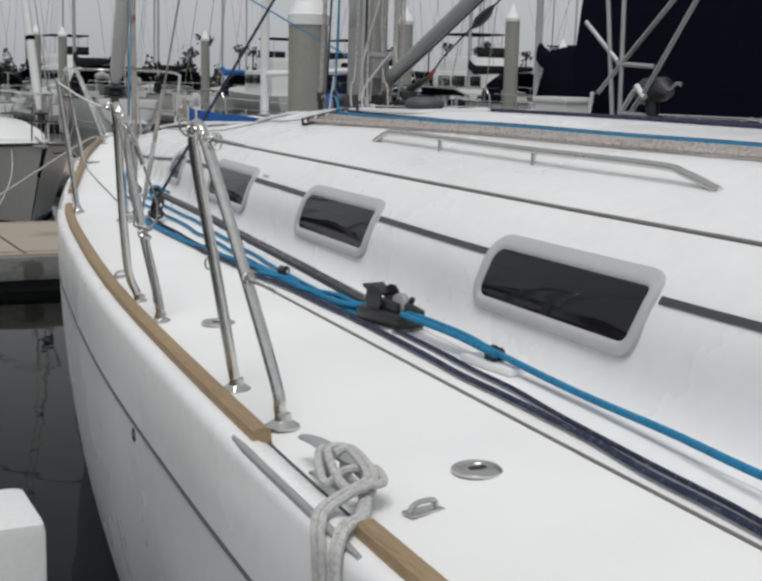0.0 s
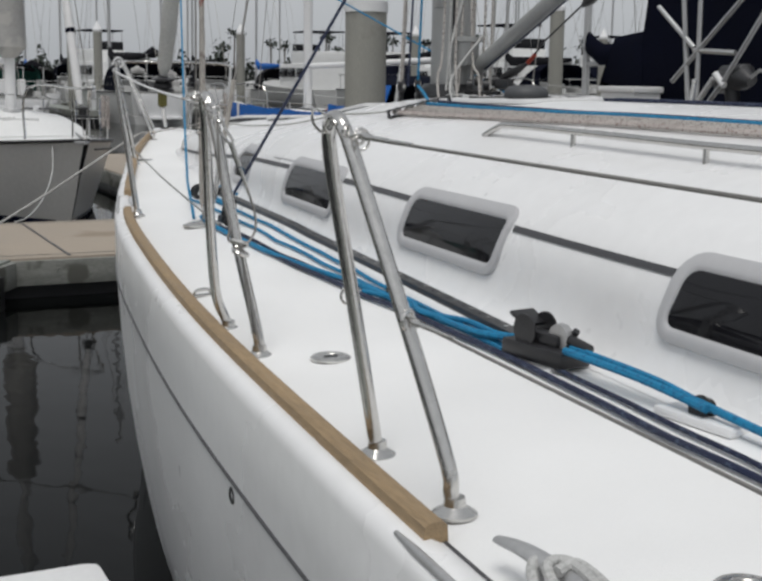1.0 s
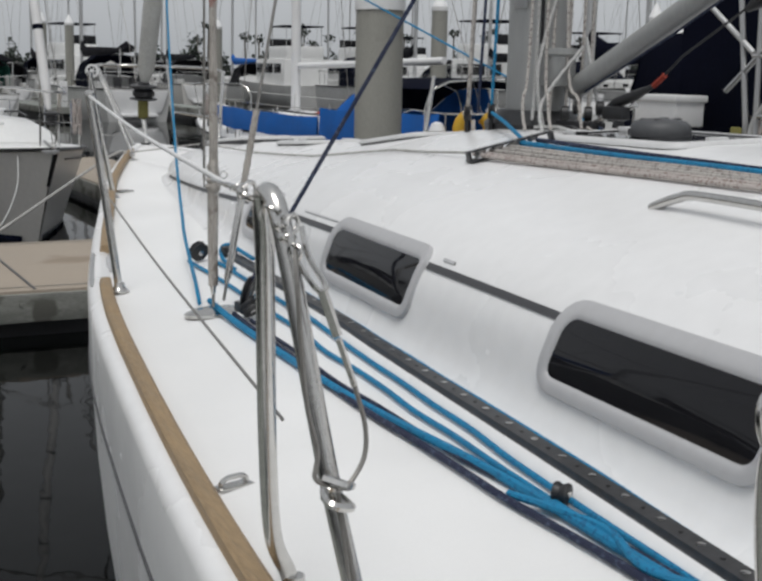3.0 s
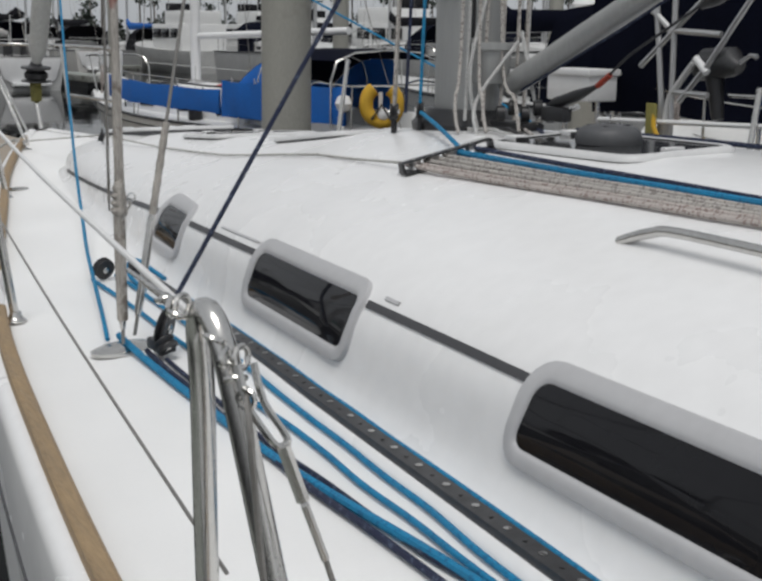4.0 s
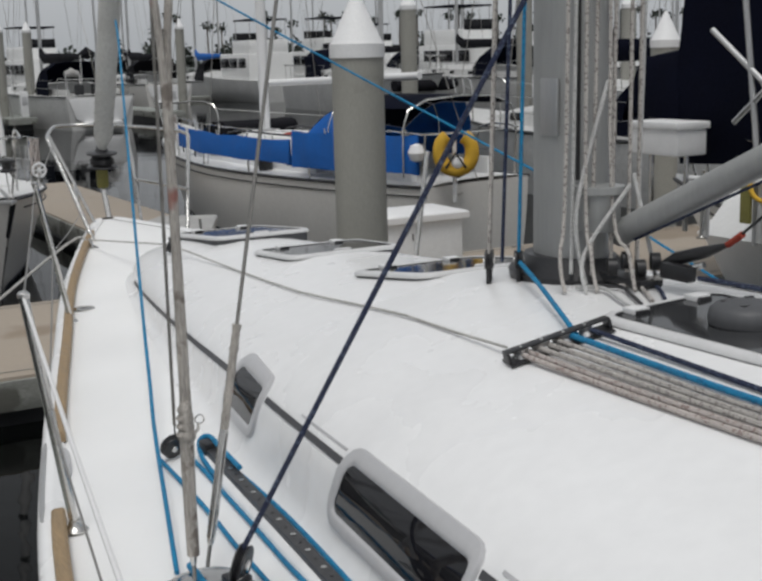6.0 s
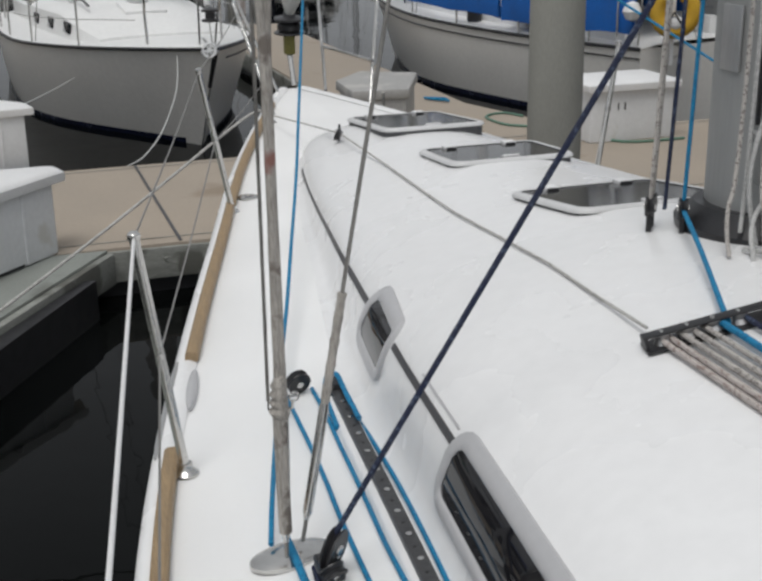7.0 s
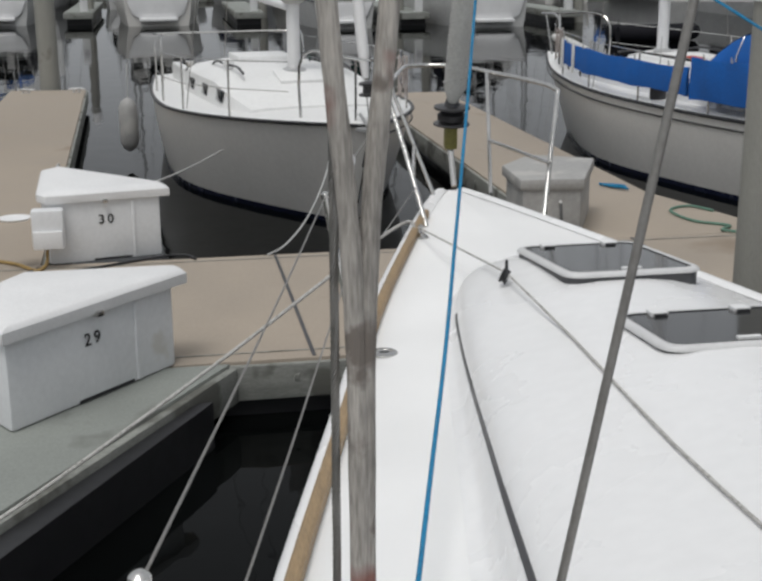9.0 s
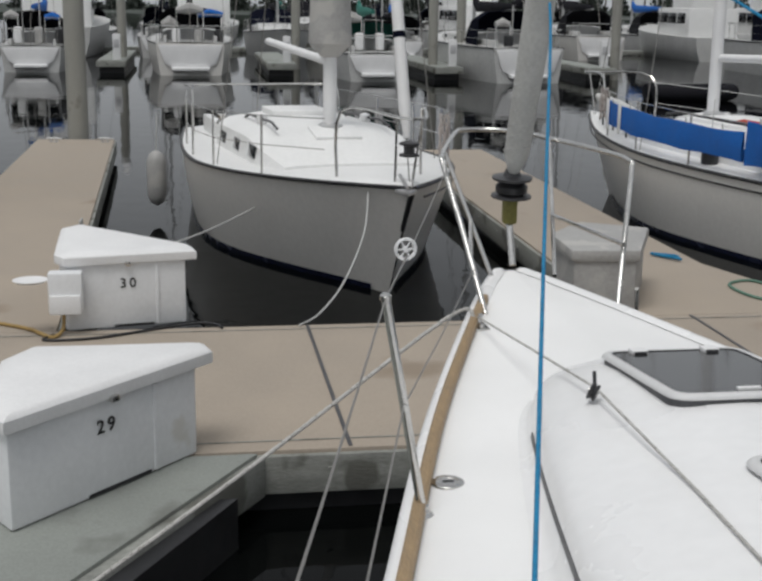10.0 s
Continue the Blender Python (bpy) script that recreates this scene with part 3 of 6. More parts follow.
def pad_eye(x, y, rz):
    z = deck_z(x, y) - 0.003
    m = pose(x, y, z, 0, 0, rz)
    b = bmesh.new()
    box_into(b, (-0.036, -0.015, 0), (0.036, 0.015, 0.004), 0.0018, m)
    tube_into(b, smooth_path([m @ Vector(p) for p in ((-0.027, 0, 0.003), (-0.026, 0, 0.012), (-0.013, 0, 0.018), (0.013, 0, 0.018), (0.026, 0, 0.012), (0.027, 0, 0.003))], 4), 0.005, 8)
    part("deck_eye", b, STEEL, yacht, "low stainless deck eye")


pad_eye(-1.741, -1.663, 15)
pad_eye(-1.873, -3.992, 10)


def cleat(x, y, rz, parent=yacht):
    z = sheer(y) + 0.002
    m = pose(x, y, z, 0, 0, rz)
    b = bmesh.new()
    tube_into(b, smooth_path([m @ Vector(p) for p in ((0, -0.125, 0.050), (0, -0.07, 0.056), (0, 0, 0.054), (0, 0.07, 0.056), (0, 0.125, 0.050))], 4), [0.007 + 0.006 * math.sin(math.pi * k / 16) for k in range(17)], 10, flat=(1.3, 0.8))
    for k in (-0.035, 0.035):
        tube_into(b, [m @ Vector((0, k, 0)), m @ Vector((0, k, 0.055))], 0.012, 10)
    box_into(b, (-0.022, -0.06, 0), (0.022, 0.06, 0.007), 0.003, m)
    part("mooring_cleat", b, ALLOY, parent, "grey alloy horn cleat")


cleat(-1.938, -3.785, 5)
pad = lathe([(0.03, 0), (0.03, 0.012), (0.024, 0.022), (0.004, 0.026)], 24, pose(-1.372, 0.60, sheer(0.60), 0, 0, -13) @ Matrix.Diagonal((0.55, 4.6, 1, 1)))
part("flush_cleat", pad, FRAME, yacht, "smooth grey flush cleat", 60)
cleat(1.905, -3.72, -7)
cleat(1.335, 0.52, -20)


def chock(y0, y1, side):
    pts = []
    for i in range(9):
        y = y0 + (y1 - y0) * i / 8
        pts.append((side * (edge(y) + 0.030), y, sheer(y) + 0.010))
    part("fairlead_strip", tube(pts, [0.004] + [0.008] * 7 + [0.004], 10), ALLOY, yacht, "long alloy chafe strip on the gunwale")


chock(-4.12, -3.50, -1)
part("gunwale_seam", tube([(-(edge(-3.5 - 0.06 * i) - 0.030), -3.5 - 0.06 * i, sheer(-3.5 - 0.06 * i) + 0.004) for i in range(11)], 0.0035, 6), STRIPE, yacht, "thin dark seam in the gunwale gap")
chock(0.2, 0.8, -1)
part("through_hull", lathe([(0.02, 0), (0.02, 0.006), (0.012, 0.008), (0.012, 0.001), (0.002, 0.001)], 16, pose(-1.958, -2.57, 0.91, 0, -90, 0)), BLACK, yacht, "small black through-hull outlet")

bf = bmesh.new()
box_into(bf, (-0.39, 3.95, 1.325), (-0.32, 4.07, 1.345), 0.006)
tube_into(bf, smooth_path([(-0.355, 3.97, 1.34), (-0.36, 3.975, 1.375), (-0.345, 4.01, 1.385), (-0.35, 4.05, 1.37), (-0.355, 4.05, 1.34)], 4), 0.009, 8)
part("bow_fairlead", bf, STEEL, yacht, "stainless bow fairlead")

# chainplate with its shrouds
cpz = deck_z(-1.33, -0.37) - 0.004
part("chainplate", lathe([(0.085, 0), (0.085, 0.008), (0.06, 0.018), (0.02, 0.024), (0.005, 0.025)], 28, pose(-1.325, -0.37, cpz, 0, 0, 15) @ Matrix.Diagonal((1.12, 0.62, 1, 1))), STEEL, yacht, "oval polished chainplate cover")


def shroud(foot, top, r, cover, rigging_r, name, label):
    a, b = Vector(foot), Vector(top)
    d = (b - a).normalized()
    s = part(name, tube([a, b], r, 10), WIRE, yacht, label)
    if rigging_r:
        part("turnbuckle", tube([a + d * 0.05, a + d * 0.07, a + d * 0.30, a + d * 0.34], [0.006, 0.0105, 0.0105, 0.006], 12), STEEL, s, "steel turnbuckle body")
    if cover:
        c0, c1 = cover
        pts = [a + d * (c0 + (c1 - c0) * i / 40) for i in range(41)]
        part("cover", tube(pts, [rigging_r * (1 + 0.12 * math.sin(i * 1.7) * math.sin(i * 0.6)) for i in range(41)], 12), TUBE, s, "weathered plastic shroud cover")
    return s


shroud((-1.30, -0.38, 1.27), (-0.80, -0.27, 3.75), 0.0045, (0.18, 0.55), 0.0095, "shroud", "inner lower shroud with swage and turnbuckle")


def covered(pts, r, label):
    s = part("shroud", tube([(-1.345, -0.42, 1.262), pts[0], *pts[1:]], 0.0045, 8), WIRE, yacht, label)
    a, b = Vector((-1.345, -0.42, 1.30)), Vector(pts[0])
    part("turnbuckle", tube([a, a + (b - a) * 0.1, a + (b - a) * 0.9, b], [0.006, 0.0105, 0.0105, 0.007], 12), STEEL, s, "steel turnbuckle body")
    path = smooth_path(pts, 14)
    part("cover", tube(path, [r * (1 + 0.07 * math.sin(i * 1.7) * math.sin(i * 0.6)) for i in range(len(path))], 12), TUBE, s, "weathered plastic shroud cover")
    return s


capshroud = covered([(-1.349, -0.426, 1.62), (-1.348, -0.424, 2.3), (-1.369, -0.42, 2.62), (-1.42, -0.41, 3.4)], 0.0084, "cap shroud in a weathered cover")
covered([(-1.339, -0.424, 1.62), (-1.340, -0.420, 2.3), (-1.315, -0.41, 2.62), (-1.25, -0.40, 3.4)], 0.0084, "intermediate shroud in a weathered cover")
fit_bm = bmesh.new()
tube_into(fit_bm, [(-1.350 + 0.003 * (k % 2), -0.432, 1.585 + 0.009 * k) for k in range(11)], [0.013, 0.021, 0.024, 0.018, 0.022, 0.017, 0.021, 0.016, 0.018, 0.015, 0.011], 12, flat=(1.0, 0.9))
tf = part("taped_fitting", fit_bm, TUBE, capshroud, "taped lump where the covers end", 60)
part("turnbuckle_sleeve", tube([(-1.346, -0.424, 1.325), (-1.349, -0.430, 1.45), (-1.350, -0.432, 1.59)], [0.0135, 0.0140, 0.0140], 14), TUBE, capshroud, "grey plastic sleeve over the turnbuckles")
part("cotter_ring", tube([(-1.322 + 0.010 * math.cos(0.45 * i), -0.445, 1.635 + 0.010 * math.sin(0.45 * i)) for i in range(15)], 0.0018, 6), STEEL, tf)
part("cotter_pin", tube([(-1.338, -0.440, 1.60), (-1.326, -0.444, 1.612), (-1.325, -0.445, 1.628)], 0.0035, 6), STEEL, tf)
# Core coloured black to put shade into the gaps between the strands.
wire = part("wire_shroud", tube([(-1.368, -0.414, 1.60), (-1.3568, -0.414, 3.48)], 0.0018, 8), BLACK, yacht, "bare twisted wire shroud")
for k in range(6):
    pts = []
    for i in range(466):
        z = 1.62 + i * 0.004
        a = 2 * math.pi * (k / 6 + (z - 1.62) / 0.034)
        pts.append((-1.368 + 0.006 * (z - 1.62) + 0.0026 * math.cos(a), -0.414 + 0.0026 * math.sin(a), z))
    part("strand", tube(pts, 0.0013, 5), WIRE, wire)


# rail fittings at the gate
def ring(c, r, t, m, parent, name="eye"):
    pts = [Vector(c) + m @ Vector((r * math.cos(2 * math.pi * k / 14), r * math.sin(2 * math.pi * k / 14), 0)) for k in range(15)]
    part(name, tube(pts, t, 6), STEEL, parent)


upright = Euler((radians(90), 0, radians(30))).to_matrix()
for h_, c in ((G1, (-2.012, -3.205, 1.772)), (G1, (-1.985, -3.27, 1.755)), (G2, (-1.922, -2.215, 1.795)), (G2, (-1.908, -2.315, 1.765))):
    ring(c, 0.0115, 0.003, upright, h_)


for h_, a, b, n in ((G2, (-1.914, -2.30, 1.782), (-1.905, -2.345, 1.735), 4), (G2, (-1.922, -2.235, 1.792), (-1.916, -2.19, 1.797), 3), (G1, (-1.995, -3.225, 1.775), (-1.988, -3.285, 1.757), 3)):
    for k in range(n):
        c = Vector(a).lerp(Vector(b), k / (n - 1)) + Vector((-0.012, 0, 0))
        ring(c, 0.009, 0.0028, Euler((radians(90 * (k % 2)), radians(25), radians(40 * k))).to_matrix(), h_, "shackle")


def turnbuckle(a, b, parent, r=0.006):
    a, b = Vector(a), Vector(b)
    part("turnbuckle", tube([a, a.lerp(b, 0.15), a.lerp(b, 0.2), a.lerp(b, 0.5), a.lerp(b, 0.55), b], [r * 1.6, r * 1.6, r, r, r * 0.7, r * 0.6], 10), STEEL, parent, "lifeline turnbuckle")


turnbuckle((-1.99, -3.29, 1.757), (-1.99, -3.46, 1.754), G1, 0.0042)
turnbuckle((-1.948, -3.39, 1.468), (-1.952, -3.53, 1.470), G1, 0.0042)
turnbuckle((-1.925, -2.20, 1.795), (-1.890, -1.98, 1.787), G2, 0.004)
ring((-1.948, -3.375, 1.468), 0.016, 0.004, upright, G1)
for h_, k in ((G1, 0.966), (G2, 0.970)):
    h_.matrix_basis = Matrix.Translation((0, 0, 1.17 * (1 - k))) @ Matrix.Diagonal((1, 1, k, 1))

# the unhooked gate wire hanging on its hoop
hook = bmesh.new()
for o in (-0.008, 0.008):
    tube_into(hook, smooth_path([(-1.913 + o, -2.335, 1.765), (-1.908 + o, -2.345, 1.73), (-1.894 + o, -2.36, 1.70), (-1.890 + o * 0.4, -2.362, 1.690)], 4), 0.0038, 6)
tube_into(hook, [(-1.890, -2.362, 1.692), (-1.877, -2.362, 1.655), (-1.870, -2.362, 1.635)], 0.0065, 8)
tube_into(hook, [(-1.868, -2.362, 1.630), (-1.846, -2.361, 1.570)], 0.0042, 8)
part("pelican_hook", hook, STEEL, G2, "polished pelican hook")
part("gate_wire", tube([(-1.846, -2.361, 1.57), (-1.832, -2.362, 1.52), (-1.834, -2.366, 1.48), (-1.855, -2.37, 1.45), (-1.873, -2.372, 1.445)], 0.0032, 6, 6), WIRE, G2, "slack gate wire looped on the hoop")
for foot in ((-1.832, -2.405, 1.188), (-1.852, -2.398, 1.235)):
    part("gate_wire", tube([(-1.872, -2.374, 1.442), foot], 0.0026, 6), WIRE, G2, "wire tail along the hoop leg")
part("bail_ring", tube([(-1.998, -3.19, 1.768), (-2.014, -3.19, 1.759), (-2.029, -3.19, 1.770), (-2.034, -3.19, 1.788), (-2.026, -3.19, 1.797), (-2.006, -3.195, 1.784)], 0.0024, 8, 5), STEEL, G1, "wire bail at the hoop's top")
part("bail_ring", tube([(-1.975 + 0.015 * math.cos(0.42 * k), -3.252, 1.750 + 0.018 * math.sin(0.42 * k)) for k in range(16)], 0.0024, 8), STEEL, G1, "wire bail at the hoop's top")
part("bail_ring", tube([(-1.955 - 0.010 * math.cos(0.35 * k), -3.157, 1.470 + 0.014 * math.sin(0.35 * k)) for k in range(-5, 6)], 0.0024, 8), STEEL, G1, "wire bail on the hoop leg")
part("gate_wire", tube([(-1.915, -2.34, 1.745), (-1.920, -2.36, 1.70), (-1.915, -2.362, 1.62), (-1.908, -2.364, 1.55), (-1.896, -2.368, 1.495), (-1.90, -2.372, 1.462), (-1.875, -2.374, 1.45)], 0.0032, 6, 6), WIRE, G2, "slack gate wire looped on the hoop")
lash = bmesh.new()
tube_into(lash, smooth_path([(-1.890, -2.372, 1.462), (-1.868, -2.39, 1.455), (-1.855, -2.37, 1.447), (-1.880, -2.355, 1.440), (-1.885, -2.385, 1.432), (-1.86, -2.385, 1.425), (-1.862, -2.36, 1.43)], 5), 0.006, 6)
part("lashing", lash, STEEL, G2, "snap shackles on the hoop's leg")

# mast and its foot
mz = roof_z(0, 0) - 0.01
mast = part("mast", tube([(0, 0, mz), (0, -0.02, 13.0)], 0.1, 28, flat=(0.9, 1.0)), MASTMAT, yacht, "grey alloy mast with halyards")
for v in mast.data.vertices:
    v.co.y *= 1.35 if v.co.z < 20 else 1
part("collar", lathe([(0.17, 0), (0.175, 0.03), (0.155, 0.05), (0.13, 0.075), (0.128, 0.078)], 28, Matrix.Translation((0, 0, mz - 0.004)) @ Matrix.Diagonal((0.95, 1.2, 1, 1))), BLACK, mast, "black mast collar")
part("gooseneck", lathe([(0.055, 0), (0.06, 0.01), (0.06, 0.10), (0.072, 0.105), (0.072, 0.125), (0.02, 0.127)], 20, pose(-0.02, -0.155, mz + 0.16, 0, 0, 0)), MASTMAT, mast, "grey vang bracket on the mast")
part("vang", tube([(0.03, -0.18, 1.875), (0.03, -1.06, 2.275), (0.03, -2.1, 2.76)], 0.037, 16), MASTMAT, mast, "rigid grey alloy vang strut")

sail_pts = [(0.06, 5.10, 1.82), (0.06, 5.06, 1.90), (0.05, 4.75, 2.55), (0.0, 3.2, 6.0)]
sail = part("furled_headsail", tube(sail_pts, [0.028, 0.060, 0.068, 0.062], 16), SAILCLOTH, yacht, "grey-white headsail rolled tight on the forestay")
wrap = []
for i in range(260):
    t = i / 259
    p = Vector(sail_pts[1]).lerp(Vector(sail_pts[2]), t * 2.2) if t < 1 / 2.2 else Vector(sail_pts[2]).lerp(Vector(sail_pts[3]), (t - 1 / 2.2) * 0.6)
    wrap.append(p + Vector((0.0655 * math.cos(i * 0.55), 0.0655 * math.sin(i * 0.55), 0)))
part("leech_seam", tube(wrap, 0.0035, 5), WHITEROPE, sail, "spiral edge of the rolled sail")
drum = part("furler_drum", lathe([(0.035, 0), (0.100, 0.004), (0.100, 0.012), (0.055, 0.018), (0.052, 0.085), (0.098, 0.092), (0.100, 0.104), (0.045, 0.112), (0.03, 0.15)], 24, pose(0.06, 5.13, 1.685, 5, 0, 0)), TRACKMAT, sail, "dark grey furling drum")
part("line_coil", lathe([(0.06, 0.02), (0.078, 0.03), (0.080, 0.06), (0.06, 0.08)], 20, pose(0.06, 5.13, 1.685, 5, 0, 0)), BLACK, drum)
part("tack_strap", box((0.025, 5.11, 1.55), (0.095, 5.18, 1.69), 0.02), OLIVE, sail, "yellow-green tack strap")
part("stay_link", tube([(0.06, 5.15, 1.56), (0.06, 5.05, 1.36)], 0.018, 10), STEEL, sail)

# handrail on the coachroof
rail_pts = []
for y in (-1.53, -1.62, -1.72, -2.2, -2.7, -3.30, -3.42, -3.55):
    w = interp(TRUNK, y) - 0.352
    z = roof_z(w, y)
    rail_pts.append((-w, y, z + (0.0 if y in (-1.53, -3.55) else 0.030 if y in (-1.62, -3.42) else 0.042)))
hr = part("handrail", tube(rail_pts, 0.0105, 10, 5), STEEL, yacht, "stainless grab rail along the roof")
for y in (-2.1, -2.72):
    w = interp(TRUNK, y) - 0.352
    part("post", tube([(-w, y, roof_z(w, y) - 0.004), (-w, y, roof_z(w, y) + 0.042)], 0.008, 8), STEEL, hr)


# genoa track
def track_x(y):
    return interp([(-4.5, 1.50), (-2.8, 1.335), (-2.2, 1.272), (-1.1, 1.157), (-0.72, 1.112), (0.36, 1.018)], y)


def on_deck(off, y, h):
    x = -(track_x(y) + off)
    return Vector((x, y, deck_z(x, y) + h))


tp = bmesh.new()
grid_into(tp, [[on_deck(o, 0.37 - i * 0.1, hh) for o, hh in ((-0.035, -0.004), (-0.024, 0.018), (0.024, 0.018), (0.035, -0.004))] for i in range(34)])
tp.verts.ensure_lookup_table()
tp.faces.new(tp.verts[:4])
tp.faces.new(tp.verts[-4:])
part("track_plinth", tp, GEL, yacht, "raised white track plinth", 60)
tk = bmesh.new()
trows = [[on_deck(o, 0.34 - i * 0.1, hh) for o, hh in ((-0.016, 0.016), (-0.016, 0.034), (0.016, 0.034), (0.016, 0.016))] for i in range(33)]
grid_into(tk, trows)
tk.verts.ensure_lookup_table()
tk.faces.new([tk.verts[i] for i in range(4)])
track = part("genoa_track", tk, TRACKMAT, yacht, "dark alloy genoa track with screws")
screw = lathe([(0.0075, 0), (0.0075, 0.0015), (0.002, 0.002)], 10)
sm = bpy.data.meshes.new("screw")
screw.to_mesh(sm)
screw.free()
sm.materials.append(STEEL)
for i in range(30):
    s = new("screw", sm)
    s.parent = track
    s.location = on_deck(0, 0.24 - i * 0.1, 0.0345)
hole = lathe([(0.004, 0), (0.004, 0.001), (0.001, 0.0012)], 8)
hm = bpy.data.meshes.new("stop_hole")
hole.to_mesh(hm)
hole.free()
hm.materials.append(BLACK)
for i in range(30):
    s = new("stop_hole", hm)
    s.parent = track
    s.location = on_deck(0, 0.19 - i * 0.1, 0.0345)
eb = bmesh.new()
p = on_deck(0, 0.35, 0.03)
box_into(eb, (p.x - 0.022, p.y - 0.03, p.z - 0.02), (p.x + 0.022, p.y + 0.03, p.z + 0.02), 0.008)
part("end_stop", eb, BLACK, track)


def block(at, r, rz, rx=0, name="block", parent=yacht, label="black ball-bearing block"):
    m = pose(*at, 90 + rx, 0, rz)
    b = lathe([(r * 0.35, -0.013), (r, -0.012), (r * 1.02, -0.008), (r * 0.8, 0), (r * 1.02, 0.008), (r, 0.012), (r * 0.35, 0.013)], 22, m)
    k = part(name, b, BLACK, parent, label)
    part("axle", lathe([(r * 0.3, -0.016), (r * 0.32, -0.014), (r * 0.32, 0.014), (r * 0.3, 0.016)], 12, m), STEEL, k)
    return k


block((-1.265, -0.50, 1.310), 0.046, 50, 12)
block((-1.275, -0.53, 1.275), 0.028, 20, 40)
tb = bmesh.new()
box_into(tb, (-1.30, -0.54, 1.255), (-1.25, -0.46, 1.285), 0.008)
part("block_base", tb, BLACK, yacht, "black block foot")
block((-1.105, 0.42, deck_z(-1.105, 0.42) + 0.036), 0.034, 15, 20)

# genoa car and the aft lead block
cz = deck_z(-1.35, -2.85)
cb = bmesh.new()
cm = pose(-1.345, -2.86, cz + 0.034, 0, 0, 7)
box_into(cb, (-0.045, -0.10, -0.03), (0.045, 0.10, 0.010), 0.012, cm)
box_into(cb, (-0.022, -0.06, 0.004), (0.022, 0.05, 0.036), 0.012, cm)
car = part("genoa_car", cb, BLACK, yacht, "black genoa car on its track")
part("sheave", lathe([(0.03, -0.01), (0.032, 0), (0.03, 0.01)], 18, cm @ pose(0, -0.05, 0.03, 0, 90, 0)), ALLOY, car)
for sx in (-0.030, 0.030):
    part("cheek", lathe([(0.02, -0.003), (0.036, -0.0025), (0.036, 0.0025), (0.02, 0.003)], 20, cm @ pose(sx, 0.035, 0.034, 0, 90, 0)), BLACK, car, "black cheek of the sheave")
part("bail", box((-0.033, -0.006, -0.004), (0.033, 0.050, 0.004), 0.002, cm @ pose(0, 0.040, 0.046, 24, 0, 0)), BLACK, car)
part("plunger", tube([cm @ Vector((0.012, -0.07, 0.03)), cm @ Vector((0.012, -0.085, 0.05))], 0.008, 8), BLACK, car)
part("pin", tube([cm @ Vector((0, -0.14, 0.02)), cm @ Vector((0, -0.08, 0.03))], 0.012, 10), BLACK, car)
part("block_pad", box((-0.035, -0.10, -0.006), (0.035, 0.09, 0.012), 0.006, pose(-1.323, -3.345, deck_z(-1.323, -3.345), 0, 0, 6)), GEL, yacht, "white moulded pad under the block")
block((-1.323, -3.345, deck_z(-1.323, -3.345) + 0.022), 0.023, 95, 25)

# deck organiser beside the mast, flat on the roof
zo, zi = roof_z(0.575, -0.53), roof_z(0.345, -0.59)
ov = Vector((0.23, -0.06, zi - zo))
om = Matrix.Translation((-0.575, -0.53, zo)) @ ov.to_track_quat("X", "Z").to_matrix().to_4x4()
ol = ov.length
ob_ = box((-0.012, -0.034, 0.001), (ol + 0.012, 0.034, 0.007), 0.002, om)
org = part("deck_organiser", ob_, BLACK, yacht, "low black line organiser on the roof")
part("top_plate", box((-0.012, -0.016, 0.029), (ol + 0.012, 0.016, 0.0335), 0.002, om), BLACK, org)
for k in (-0.008, ol + 0.008):
    part("end_post", box((k - 0.004, -0.020, 0.005), (k + 0.004, 0.020, 0.031), 0.002, om), BLACK, org)
for k in (0.03, 0.085, 0.14, 0.195):
    part("sheave", lathe([(0.02, 0.008), (0.014, 0.018), (0.02, 0.029)], 14, om @ pose(k, 0, 0)), ALLOY, org)
    part("bolt", lathe([(0.006, 0.032), (0.005, 0.036), (0.002, 0.037)], 10, om @ pose(k, 0, 0)), STEEL, org)

# blocks standing at the mast's foot
for x, y in ((-0.22, 0.10), (-0.19, 0.14), (-0.17, 0.02)):
    block((x, y, roof_z(x, y) + 0.065), 0.026, 60, 0)
    part("block_strap", tube([(x, y, roof_z(x, y) - 0.003), (x, y, roof_z(x, y) + 0.05)], 0.008, 8), BLACK, yacht)
for (x, y), (tx, ty), m_ in (((-0.22, 0.10), (-0.13, 0.10), TANROPE), ((-0.19, 0.14), (-0.10, 0.13), TANROPE), ((-0.17, 0.02), (-0.105, 0.0), BLUEROPE), ((-0.20, 0.06), (-0.105, 0.04), NAVYROPE)):
    part("halyard", tube([(x, y, roof_z(x, y) + 0.06), (tx, ty, 4.2)], 0.0055, 8), m_, mast, "halyard along the mast")
part("halyard", tube([(-0.17, 0.02, roof_z(0.17, 0.02) + 0.06), (-0.27, -0.22, roof_z(0.27, -0.22) + 0.04), (-0.375, -0.46, roof_z(0.375, -0.46) + 0.026), (-0.425, -0.58, roof_z(0.425, -0.58) + 0.016)], 0.0065, 8, 4), BLUEROPE, mast, "blue halyard turning aft")
